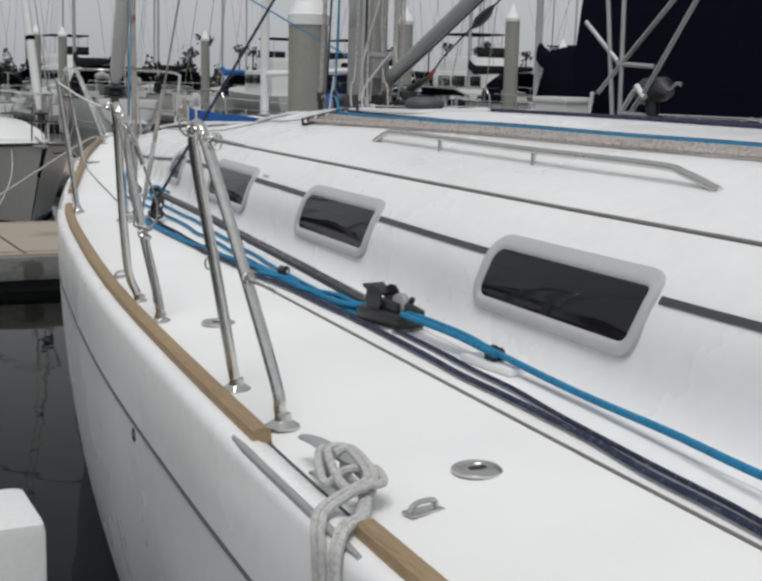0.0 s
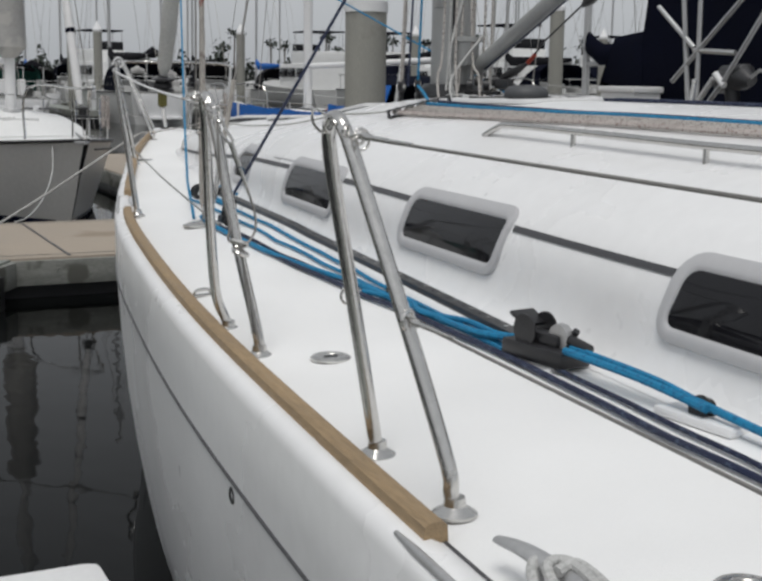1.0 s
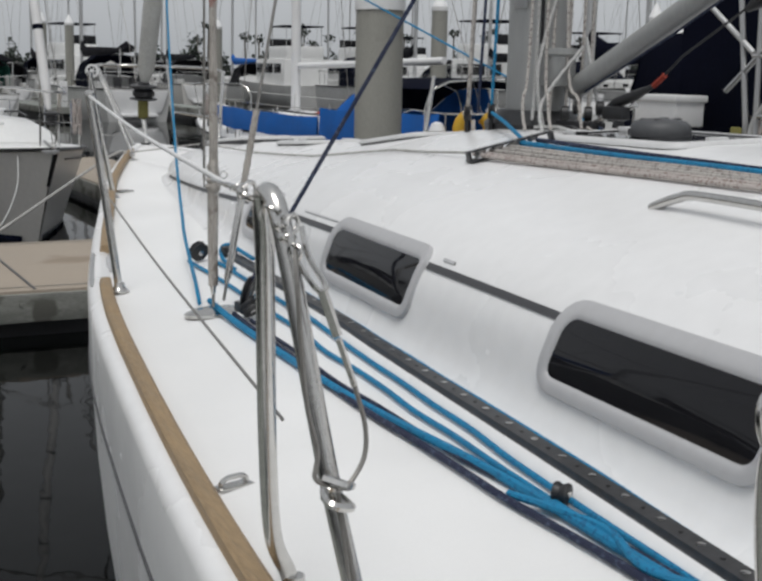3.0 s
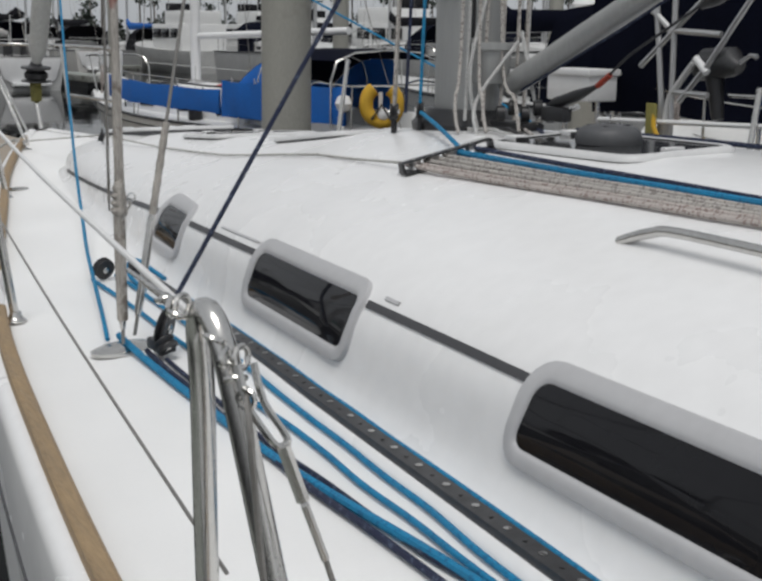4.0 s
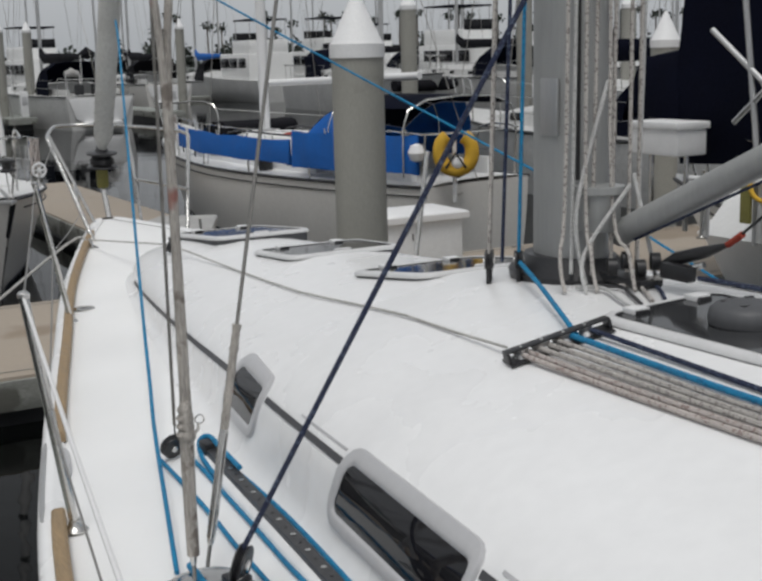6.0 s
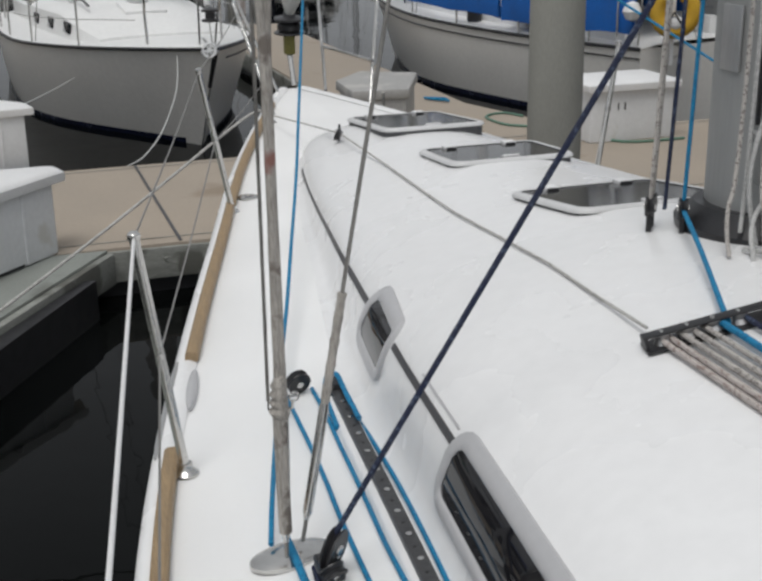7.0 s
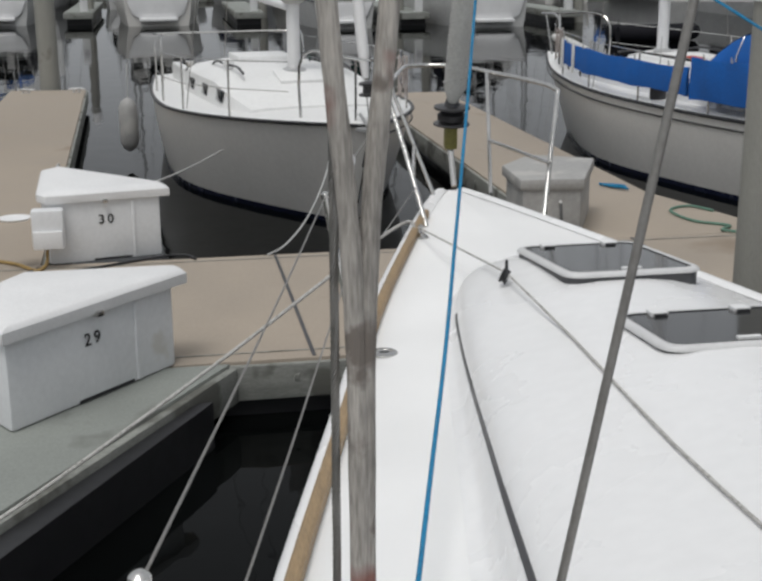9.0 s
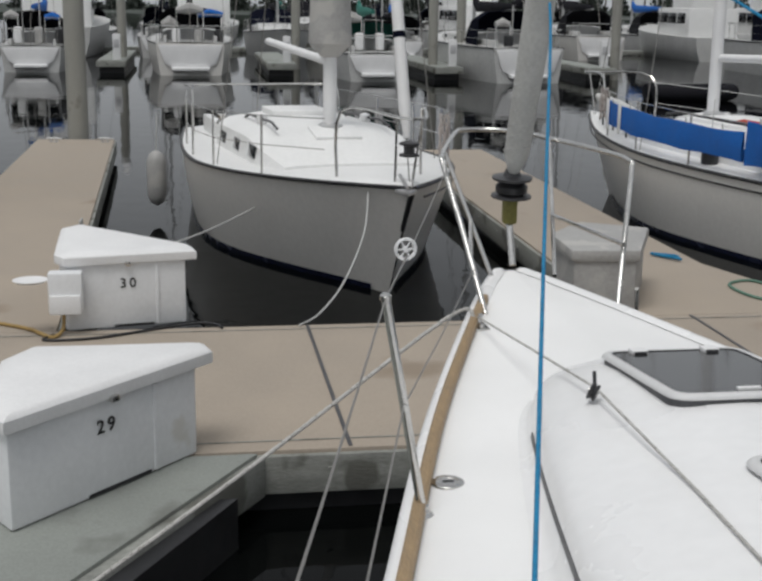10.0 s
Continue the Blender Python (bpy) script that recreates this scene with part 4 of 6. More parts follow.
for x0, y0, x1, y1, m_ in ((-0.05, -0.17, 0.0, -0.16, TANROPE), (0.0, -0.19, 0.03, -0.18, TANROPE), (0.05, -0.20, 0.06, -0.2, TANROPE), (-0.09, -0.13, -0.05, -0.12, WHITEROPE), (0.1, -0.18, 0.1, -0.2, TANROPE), (0.13, -0.15, 0.14, -0.2, WHITEROPE)):
    part("halyard", tube([(x0 - 0.03, y0 - 0.03, roof_z(0, -0.2) + 0.03), (x0, y0, 2.1), (x1, y1, 4.0)], 0.0055, 8, 4), m_, mast, "flecked halyard tail")
for pts in (((-0.10, -0.20, 1.75), (-0.11, -0.17, 1.95), (-0.02, -0.19, 2.30)), ((-0.16, -0.28, 1.74), (-0.12, -0.22, 1.84), (0.02, -0.24, 2.02)), ((0.05, -0.32, 1.75), (0.04, -0.30, 1.85), (0.03, -0.24, 2.05))):
    part("vang_line", tube(pts, 0.006, 8, 6), WHITEROPE, mast, "white control line tail")
vtk = part("vang_tackle", box((-0.04, -0.36, 1.75), (0.04, -0.14, 1.775), 0.010), BLACK, mast, "black vang tackle and blocks")
part("fiddle_block", box((-0.018, -0.50, 1.785), (0.018, -0.39, 1.83), 0.012, pose(0.01, 0, 0)), BLACK, vtk)
part("lug", tube([(0, -0.34, 1.77), (0.01, -0.42, 1.80), (0.03, -0.52, 1.835)], 0.009, 8), STEEL, vtk)
part("spring_case", tube([(0.03, -0.36, 1.815), (0.03, -0.42, 1.838), (0.03, -0.52, 1.868), (0.03, -0.60, 1.897)], [0.007, 0.019, 0.017, 0.006], 10), BLACK, vtk)
part("shackle", tube([(0.03, -0.60, 1.897), (0.03, -0.65, 1.93)], 0.009, 8), RED, vtk, "red-brown shackle")
for k in range(5):
    part("turning_block", lathe([(0.010, -0.014), (0.024, -0.012), (0.024, 0.012), (0.010, 0.014)], 14, pose(-0.05 + 0.025 * k, -0.25 - 0.03 * k, 1.80 + 0.02 * (k % 2), 90, 0, 60)), BLACK, vtk)
part("sail_groove", tube([(-0.062, -0.112, mz + 0.3), (-0.062, -0.128, 4.4)], 0.006, 6), BLACK, mast, "dark sail groove up the mast")
part("cheek_plate", box((-0.094, -0.06, mz + 0.42), (-0.088, 0.02, mz + 0.58), 0.002), ALLOY, mast)
for x0, y0, x1, y1, m_ in ((-0.20, -0.24, -0.13, -0.15, TANROPE), (-0.14, -0.30, -0.08, -0.17, TANROPE), (-0.06, -0.36, -0.02, -0.20, TANROPE)):
    part("halyard", tube([(x0, y0, roof_z(x0, y0) + 0.006), (x0 + 0.02, y0 + 0.05, 1.84), (x1, y1, 2.15), (x1 + 0.02, y1, 4.2)], 0.0055, 8, 5), m_, mast, "pale halyard tail at the mast's foot")
for k in range(4):
    a = 0.8 * k
    part("line_tail", tube([(-0.15 + 0.05 * k, -0.22 - 0.03 * k, roof_z(0.1, -0.25) + 0.008), (-0.12 + 0.05 * k, -0.30 - 0.02 * math.sin(a), roof_z(0.1, -0.3) + 0.012), (-0.16 + 0.05 * k, -0.40, roof_z(0.1, -0.4) + 0.010), (-0.20 + 0.04 * k, -0.50, roof_z(0.15, -0.5) + 0.008)], 0.0055, 6, 5), (WHITEROPE, BLACK, TANROPE, NAVYROPE)[k], mast)
part("vang_fall", tube([(0.03, -0.64, 1.925), (0.03, -0.72, 1.985), (0.03, -1.0, 2.13), (0.03, -1.8, 2.52)], 0.004, 8), BLACK, mast)
part("vang_fall", tube([(0.02, -0.26, 1.87), (0.02, -0.70, 2.058), (0.025, -1.8, 2.57)], 0.004, 8), NAVYROPE, mast)
part("vang_block", tube([(0.03, -0.98, 2.115), (0.03, -1.03, 2.14), (0.03, -1.09, 2.17), (0.03, -1.14, 2.20)], [0.008, 0.024, 0.022, 0.008], 10), BLACK, mast, "black vang block")


# ---- ropes on the boat ----
def rope(name, pts, r, material, label, n=6):
    ob = obj(name, tube(pts, r, 8, n), material)
    return tagged(ob, label, "rope")


rng = random.Random(4)


def laid(offs, r):
    """Points along the track: rows of (y, offset outboard of it)."""
    return [on_deck(o, y, r + 0.001 + h) for y, o, h in offs]


def dense(table, y0, y1, r, wob=0.006, lift=0.0):
    out = []
    n = int(abs(y1 - y0) / 0.18) + 2
    for i in range(n):
        y = y0 + (y1 - y0) * i / (n - 1)
        out.append(on_deck(interp(table, -y) + rng.uniform(-wob, wob), y, r + 0.0005 + lift))
    return out


rope("sheet_rope", dense([(-0.2, -0.02), (0.1, -0.036), (2.2, -0.040), (2.6, -0.03)], 0.36, -2.72, 0.006, 0.003, 0.006), 0.006, BLUEROPE, "blue sheet lying along the inboard edge of the track")
rope("sheet_rope", dense([(-0.42, 0.05), (0.3, 0.042), (1.5, 0.044), (2.3, 0.044), (2.7, 0.03)], 0.42, -2.72, 0.006, 0.004), 0.006, BLUEROPE, "blue sheet lying along the outboard edge of the track")
rope("sheet_rope", dense([(-0.42, 0.12), (0.5, 0.112), (1.2, 0.10), (2.0, 0.078), (2.7, 0.05)], 0.42, -2.74, 0.006, 0.006), 0.006, BLUEROPE, "blue sheet loose on the white deck")
rope("sheet_rope", [on_deck(o, y, h) for y, o, h in ((0.10, -0.015, 0.045), (0.26, -0.012, 0.050), (0.38, -0.014, 0.050), (0.405, 0.004, 0.042), (0.38, 0.020, 0.028), (0.31, 0.028, 0.012), (0.15, 0.034, 0.008))], 0.0075, BLUEROPE, "blue sheet turned round the end of the track")
rope("control_line", dense([(0.5, 0.19), (1.2, 0.165), (2.0, 0.10), (2.5, 0.04), (3.2, 0.010), (3.8, -0.010), (4.6, -0.04)], -0.55, -4.6, 0.0055, 0.006), 0.0055, NAVYROPE, "navy line running aft from the block")
rope("control_line", dense([(0.4, 0.21), (1.2, 0.19), (2.0, 0.14), (2.5, 0.085), (3.2, 0.055), (3.8, 0.022), (4.6, -0.005)], -0.45, -4.6, 0.007, 0.005), 0.007, NAVYROPE, "dark navy line running aft along the side deck")
rope("sheet_rope", [on_deck(o, y, h) for y, o, h in ((-0.34, 0.25, 0.03), (-0.5, 0.235, 0.012), (-0.9, 0.215, 0.009), (-1.4, 0.175, 0.009), (-1.9, 0.105, 0.009), (-2.3, 0.075, 0.010), (-2.6, 0.06, 0.02), (-2.75, 0.02, 0.03))], 0.009, BLUEROPE, "thick blue sheet lying slack on the deck")
rope("sheet_rope", [on_deck(o, y, h) for y, o, h in ((-2.95, -0.01, 0.05), (-3.2, -0.045, 0.045), (-3.36, -0.062, 0.032), (-3.68, -0.085, 0.022), (-4.0, -0.093, 0.032), (-4.3, -0.09, 0.042), (-4.9, -0.08, 0.06))], 0.0085, BLUEROPE, "blue sheet running aft from the car")
rope("sheet_rope", [on_deck(o, y, h) for y, o, h in ((-2.0, 0.13, 0.012), (-2.2, 0.07, 0.016), (-2.35, 0.09, 0.018), (-2.5, 0.03, 0.018), (-2.7, 0.035, 0.03), (-2.85, 0.0, 0.05))], 0.0075, BLUEROPE, "blue rope tails gathered at the car")
rope("sheet_rope", [on_deck(o, y, h) for y, o, h in ((-2.96, 0.012, 0.05), (-3.2, -0.026, 0.045), (-3.38, -0.048, 0.034))], 0.0085, BLUEROPE, "blue sheet doubled between the car and the lead block")
block(tuple(on_deck(0.06, -2.06, 0.018)), 0.018, 30, 0, label="small black deck block")
rope("jib_sheet", [(-1.365, -0.36, 1.262), (-1.315, -0.17, 1.295), (-1.145, 0.45, 1.335), (-1.03, 0.84, 1.366), (-0.917, 1.23, 1.428), (-0.747, 1.81, 1.535), (-0.606, 2.295, 1.70), (-0.357, 3.15, 2.01), (-0.06, 4.17, 2.46), (0.036, 4.53, 2.62)], 0.006, BLUEROPE, "blue jib sheet rising to the furled headsail")
rope("jib_sheet", [(1.43, 0.36, sheer(0.36) + 0.05), (1.09, 1.26, 1.74), (0.42, 3.02, 2.51), (0.0, 4.12, 3.0)], 0.0055, BLUEROPE, "taut blue sheet rising from the far side deck", 0)
rope("preventer_line", [(-1.27, -0.50, 1.33), (-0.59, -0.61, 2.50), (-0.1, -0.69, 3.36)], 0.0065, NAVYROPE, "taut dark navy line rising from a deck block", 0)
lead = [(-0.55 + 0.0834 * k * 0.2894, -0.47 + k * 0.2894) for k in range(9)]
rope("furling_line", [(x, y, roof_z(-x, y) + (0.02 if k == 0 else 0.007)) for k, (x, y) in enumerate(lead)] + [(-0.335, 2.63, 1.525), (-0.365, 3.99, 1.385)], 0.0040, GREYROPE, "thin grey furling line along the cabin top", 0)
block((-0.345, 2.62, 1.516), 0.026, 60, 20, label="small black furling line block")
part("block_eye", tube([(-0.335, 2.64, 1.495), (-0.32, 2.68, 1.512), (-0.31, 2.72, 1.545)], 0.006, 8), BLACK, yacht)

for i, (x0, x1, m_, r) in enumerate(((0.555, 0.585, PINKROPE, 0.0068), (0.535, 0.567, PINKROPE, 0.0068), (0.510, 0.549, TANROPE, 0.0068), (0.488, 0.531, TANROPE, 0.0068), (0.465, 0.512, TANROPE, 0.0062), (0.435, 0.490, BLUEROPE, 0.0080), (0.385, 0.462, NAVYROPE, 0.0065))):
    pts = []
    for k in range(18):
        y = -0.50 - 0.012 * i - k * 0.28
        x = x0 + (x1 - x0) * min(1, k / 4) + 0.11 * max(0, (k - 5) / 13) + rng.uniform(-0.002, 0.002)
        pts.append((-x, y, roof_z(x, y) + r + (0.010 if k < 1 else 0.004 if k < 2 else 0.001)))
    rope("halyard_tail", pts, r, m_, "line led aft from the organiser over the cabin roof")

for x, y0 in ((0.22, -0.30), (0.235, -0.34), (0.03, -1.22)):
    rope("reefing_line", [(x + 0.01 * math.sin(k), y0 - 0.3 * k, roof_z(x, y0 - 0.3 * k) + 0.008) for k in range(14)], 0.007, NAVYROPE, "dark line led aft over the cabin roof")

# mooring line made fast on the cleat
CZ = sheer(-3.8)
eight = [(-1.960, -3.955, 0.032), (-1.922, -3.90, 0.026), (-1.912, -3.82, 0.030), (-1.925, -3.765, 0.050), (-1.955, -3.76, 0.058), (-1.978, -3.80, 0.044), (-1.985, -3.85, 0.026), (-1.958, -3.87, 0.052), (-1.918, -3.90, 0.058), (-1.925, -3.945, 0.050), (-1.955, -3.955, 0.052), (-1.975, -3.90, 0.034)]
line_end = [(-1.960, -3.80, 0.064), (-1.930, -3.80, 0.070), (-1.935, -3.87, 0.068), (-1.950, -3.935, 0.056), (-2.00, -3.945, 0.040), (-2.045, -3.955, 0.022), (-2.068, -3.985, 0.004), (-2.076, -4.01, -0.05), (-2.085, -4.05, -0.3), (-2.25, -4.25, -0.65), (-2.66, -4.5, -0.938)]
knot = [(x, y, CZ + z) for x, y, z in eight + line_end]
rope("mooring_line", knot, 0.0080, WHITEROPE, "grey-white mooring line made fast round a cleat", 5)
rope("mooring_line", [(x + 0.004, y - 0.016, z + 0.002) for x, y, z in knot[12:]], 0.0080, WHITEROPE, "grey-white mooring line doubled over the gunwale", 5)
for k in (0.0, 0.016):
    rope("mooring_line", [(-1.955 + k, -3.90, CZ + 0.030), (-1.965, -3.95 - k, CZ + 0.028), (-2.0, -4.005 - k, CZ + 0.020), (-2.045, -4.04 - k, CZ + 0.024), (-2.072, -4.065 - k, CZ - 0.005), (-2.078, -4.075 - k, CZ - 0.06), (-2.09, -4.12 - k, CZ - 0.3), (-2.28, -4.35, CZ - 0.65), (-2.68, -4.65 - k, CZ - 0.938)], 0.0080, WHITEROPE, "grey-white mooring line hanging over the gunwale", 5)
rope("mooring_line", [(-0.37, 4.03, 1.37), (-0.47, 4.12, 1.345), (-1.3, 3.62, 0.93), (-2.1, 3.12, 0.57), (-2.75, 2.80, 0.30)], 0.0085, GREYROPE, "grey mooring line from the bow to the dock")
wheel = thing("lifeline_roller", "white spoked roller hung on the lifeline", "roller", (-0.862, 2.89, 1.895))
wm = Euler((radians(90), 0, radians(8))).to_matrix()
part("rim", tube([wm @ Vector((0.031 * math.cos(2 * math.pi * k / 24), 0.031 * math.sin(2 * math.pi * k / 24), 0)) for k in range(25)], 0.0055, 8), CAP, wheel)
for k in range(3):
    a = math.pi * k / 3
    part("spoke", tube([wm @ Vector((0.03 * math.cos(a), 0.03 * math.sin(a), 0)), wm @ Vector((-0.03 * math.cos(a), -0.03 * math.sin(a), 0))], 0.003, 6), CAP, wheel)
part("hub", lathe([(0.009, -0.007), (0.010, 0), (0.009, 0.007)], 10, pose(0, 0, 0, 90, 0, 8)), CAP, wheel)


# ---- water and docks ----
wb = bmesh.new()
grid_into(wb, [[(-900, -300, -0.1), (900, -300, -0.1)], [(-900, 1200, -0.1), (900, 1200, -0.1)]])
tagged(obj("water", wb, WATER), "dark calm harbour water", "water", kind="structure")


def dock(name, poly, top, material, label):
    d = tagged(obj(name, prism(poly, top - 0.06, top, 0.006), material), label, "dock", kind="structure")
    cx, cy = sum(p[0] for p in poly) / len(poly), sum(p[1] for p in poly) / len(poly)
    for i in range(len(poly)):
        a, b = Vector(poly[i]), Vector(poly[(i + 1) % len(poly)])
        t = (b - a).normalized()
        n = Vector((t.y, -t.x))
        if n.dot(Vector((cx, cy)) - a) > 0:
            n = -n
        m = Matrix(((t.x, n.x, 0, a.x), (t.y, n.y, 0, a.y), (0, 0, 1, 0), (0, 0, 0, 1)))
        ln = (b - a).length
        bm = box((0, -0.05, top - 0.24), (ln, 0.035, top - 0.022), 0.01, m)
        k = 0.4
        while k < ln - 0.2:
            box_into(bm, (k, 0.03, top - 0.12), (k + 0.03, 0.045, top - 0.09), 0.004, m)
            k += 0.9
        part("waler", bm, WALER, d, "weathered timber edge beam with bolts")
    cv_ = Vector((cx, cy))
    inner = [Vector(p) + (cv_ - Vector(p)).normalized() * 0.45 for p in poly]
    part("float", prism([(p.x, p.y) for p in inner], top - 0.5, top - 0.07, 0.0), BLACK, d, "dark floats under the dock")
    return d


DZ = 0.25
main = dock("main_dock", [(-30, 5.55), (30, 5.55), (30, 8.13), (-30, 8.13)], DZ, CONCRETE, "tan concrete main dock walkway")
finger = dock("finger_dock", [(-3.9, -9), (-2.55, -9), (-2.50, 3.50), (-2.37, 3.62), (-1.18, 5.53), (-3.9, 5.53)], DZ - 0.004, FINGER, "grey weathered finger dock with a corner gusset")
dock("far_finger_dock", [(-4.05, 8.15), (-2.5, 8.15), (-2.82, 20.65), (-4.1, 20.75)], DZ - 0.004, CONCRETE, "tan finger dock beyond the walkway")
dock("bow_finger_dock", [(1.85, 8.15), (3.75, 8.15), (3.25, 10.0), (3.25, 19.0), (1.92, 19.0)], DZ - 0.004, CONCRETE, "tan finger dock between two boats")
for x in (-0.67, 2.35, 5.4, -3.7, -6.7):
    part("expansion_joint", box((x - 0.012, 5.57, DZ + 0.002), (x + 0.012, 8.11, DZ + 0.006), 0.001, pose(0, 0, 0)), STRIPE, main, "dark joint across the walkway")
for y in (5.69, 8.01):
    part("edge_seam", box((-29, y - 0.006, DZ + 0.002), (29, y + 0.006, DZ + 0.005)), WALER, main)


def digits(text, size, m, parent):
    for i, ch in enumerate(text):
        digit(ch, size, m @ Matrix.Translation((0.70 * size * (i - (len(text) - 1) / 2), 0, 0)), parent)


def digit(text, size, m, parent):
    cu = bpy.data.curves.new("digits", "FONT")
    cu.body, cu.size, cu.extrude, cu.offset = text, size, 0.0015, 0.0012
    cu.align_x = "CENTER"
    tmp = bpy.data.objects.new("digits", cu)
    me = bpy.data.meshes.new_from_object(tmp)
    bpy.data.objects.remove(tmp)
    me.materials.clear()
    me.materials.append(INK)
    ob = new("digit", me)
    ob.parent = parent
    ob.matrix_basis = m
    return ob


def dock_box(base, lid, label, number=None, num_m=None, z0=DZ):
    b = thing("dock_box", label, "dock box", group="dock boxes")
    part("body", prism(base, z0, z0 + 0.50, 0.02), BOXMAT, b)
    lb = bmesh.new()
    c = Vector((sum(p[0] for p in lid) / len(lid), sum(p[1] for p in lid) / len(lid)))
    rings = []
    for g, z in ((0.0, 0.485), (0.004, 0.51), (0.002, 0.545), (-0.03, 0.562), (-0.09, 0.574)):
        rings.append([(p[0] + (p[0] - c.x) / (Vector(p) - c).length * g, p[1] + (p[1] - c.y) / (Vector(p) - c).length * g, z0 + z) for p in lid])
    grid_into(lb, rings, close=True)
    lb.verts.ensure_lookup_table()
    n = len(lid)
    lb.faces.new([lb.verts[len(lb.verts) - n + i] for i in range(n)])
    lb.faces.new([lb.verts[i] for i in range(n)][::-1])
    part("lid", lb, CAP, b, "sloping white lid", 30)
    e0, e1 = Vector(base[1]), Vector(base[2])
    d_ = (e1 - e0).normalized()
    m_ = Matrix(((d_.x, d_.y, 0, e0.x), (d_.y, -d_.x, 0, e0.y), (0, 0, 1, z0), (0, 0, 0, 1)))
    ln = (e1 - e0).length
    # Raised black strip: the cut-out under the skirt is only its shade, in colour.
    part("gap_shade_strip", box((ln * 0.38, -0.004, 0.004), (ln * 0.72, 0.003, 0.022), 0.0, m_), BLACK, b, "black strip for the shade of a gap under the skirt")
    part("corner_rib", box((ln * 0.74, -0.004, 0.01), (ln * 0.765, 0.012, 0.47), 0.004, m_), BOXMAT, b)
    part("hasp", box((ln * 0.48, -0.002, 0.47), (ln * 0.52, 0.055, 0.50), 0.004, m_), STEEL, b)
    if number:
        digits(number, 0.100, num_m, b)
    return b


LID29 = [(-2.47, 4.79), (-2.335, 4.60), (-1.41, 5.62), (-1.45, 5.76), (-2.355, 5.785), (-2.48, 5.56)]
BASE29 = [(-2.43, 4.80), (-2.335, 4.655), (-1.50, 5.56), (-1.53, 5.70), (-2.34, 5.73), (-2.44, 5.56)]
a29 = math.degrees(math.atan2(5.56 - 4.655, -1.50 + 2.335))
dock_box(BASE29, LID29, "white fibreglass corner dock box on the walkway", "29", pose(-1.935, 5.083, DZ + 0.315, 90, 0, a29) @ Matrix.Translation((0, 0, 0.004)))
LID30 = [(-2.50, 8.24), (-2.42, 8.10), (-1.48, 8.29), (-1.52, 8.47), (-2.435, 9.40), (-2.55, 9.24)]
BASE30 = [(-2.47, 8.25), (-2.41, 8.13), (-1.56, 8.30), (-1.58, 8.44), (-2.42, 9.33), (-2.51, 9.2)]
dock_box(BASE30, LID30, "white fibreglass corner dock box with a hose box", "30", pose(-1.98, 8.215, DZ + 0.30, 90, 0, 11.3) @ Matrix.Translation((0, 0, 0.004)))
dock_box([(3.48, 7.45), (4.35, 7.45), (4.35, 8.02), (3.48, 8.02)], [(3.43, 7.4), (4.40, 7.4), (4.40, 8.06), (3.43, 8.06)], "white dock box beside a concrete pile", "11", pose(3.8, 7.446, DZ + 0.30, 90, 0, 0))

hb = thing("hose_box", "small white meter box on the dock box", "meter box")
part("body", box((-2.53, 8.0, 0.41), (-2.29, 8.13, 0.71), 0.02), BOXMAT, hb)
part("cover", box((-2.52, 7.975, 0.41), (-2.30, 8.005, 0.55), 0.012), CAP, hb)

st = thing("dock_step", "white moulded dock step at the finger edge", "step box")
part("body", box((-3.05, -2.84, DZ - 0.005), (-2.25, -2.53, 0.80), 0.035), CAP, st)
part("slot", box((-2.95, -2.74, 0.798), (-2.36, -2.665, 0.806), 0.003), BLACK, st, "black recessed grip")

gb = thing("covered_step", "grey vinyl-covered step box on the finger dock", "step box")
part("body", prism([(1.45, 8.32), (1.95, 8.28), (2.36, 9.2), (1.86, 9.5), (1.5, 9.0)], DZ - 0.005, 0.67, 0.02), GREYCOVER, gb)
part("cover", prism([(1.42, 8.30), (1.97, 8.25), (2.40, 9.21), (1.87, 9.54), (1.46, 9.02)], 0.65, 0.75, 0.03), GREYCOVER, gb)


def pile(x, y, r, top, square=False):
    p = thing("dock_pile", "grey concrete pile with a white pointed cap", "pile", (x, y, 0), group="dock piles")
    part("shaft", lathe([(r, -1.2), (r, top)], 8 if square else 20), PILE, p)
    part("cap", lathe([(r * 1.06, top - 0.02), (r * 1.06, top + 0.07), (r * 0.95, top + 0.09), (r * 0.12, top + 0.40), (0.01, top + 0.41)], 20), CAP, p)
    return p


first = pile(1.61, 4.40, 0.175, 2.38)
for x, y in ((-3.45, 21.05), (8.0, 8.6), (11, 20), (-9, 20), (17, 20)):
    copy_thing(first, pose(x, y, 0.0 if y < 15 else 0.9))

# lines, hoses and cleats lying on the docks
def hose(name, label, pts, r, material, category="hose"):
    return tagged(obj(name, tube([(x, y, z + DZ - 0.2) for x, y, z in pts], r, 8, 6), material), label, category)


HOSETAN = mat("tan_hose", (0.30, 0.20, 0.07), 0.6, vary=0.15)
HOSEGREEN = mat("green_hose", (0.10, 0.20, 0.15), 0.6, vary=0.2)
hose("shore_power_cord", "tan shore cord at the foot of a dock box", [(-3.6, 8.55, 0.212), (-3.1, 8.45, 0.212), (-2.72, 8.2, 0.212), (-2.60, 8.02, 0.22), (-2.50, 7.93, 0.212), (-2.44, 8.03, 0.24), (-2.43, 8.06, 0.36)], 0.014, HOSETAN, "cord")
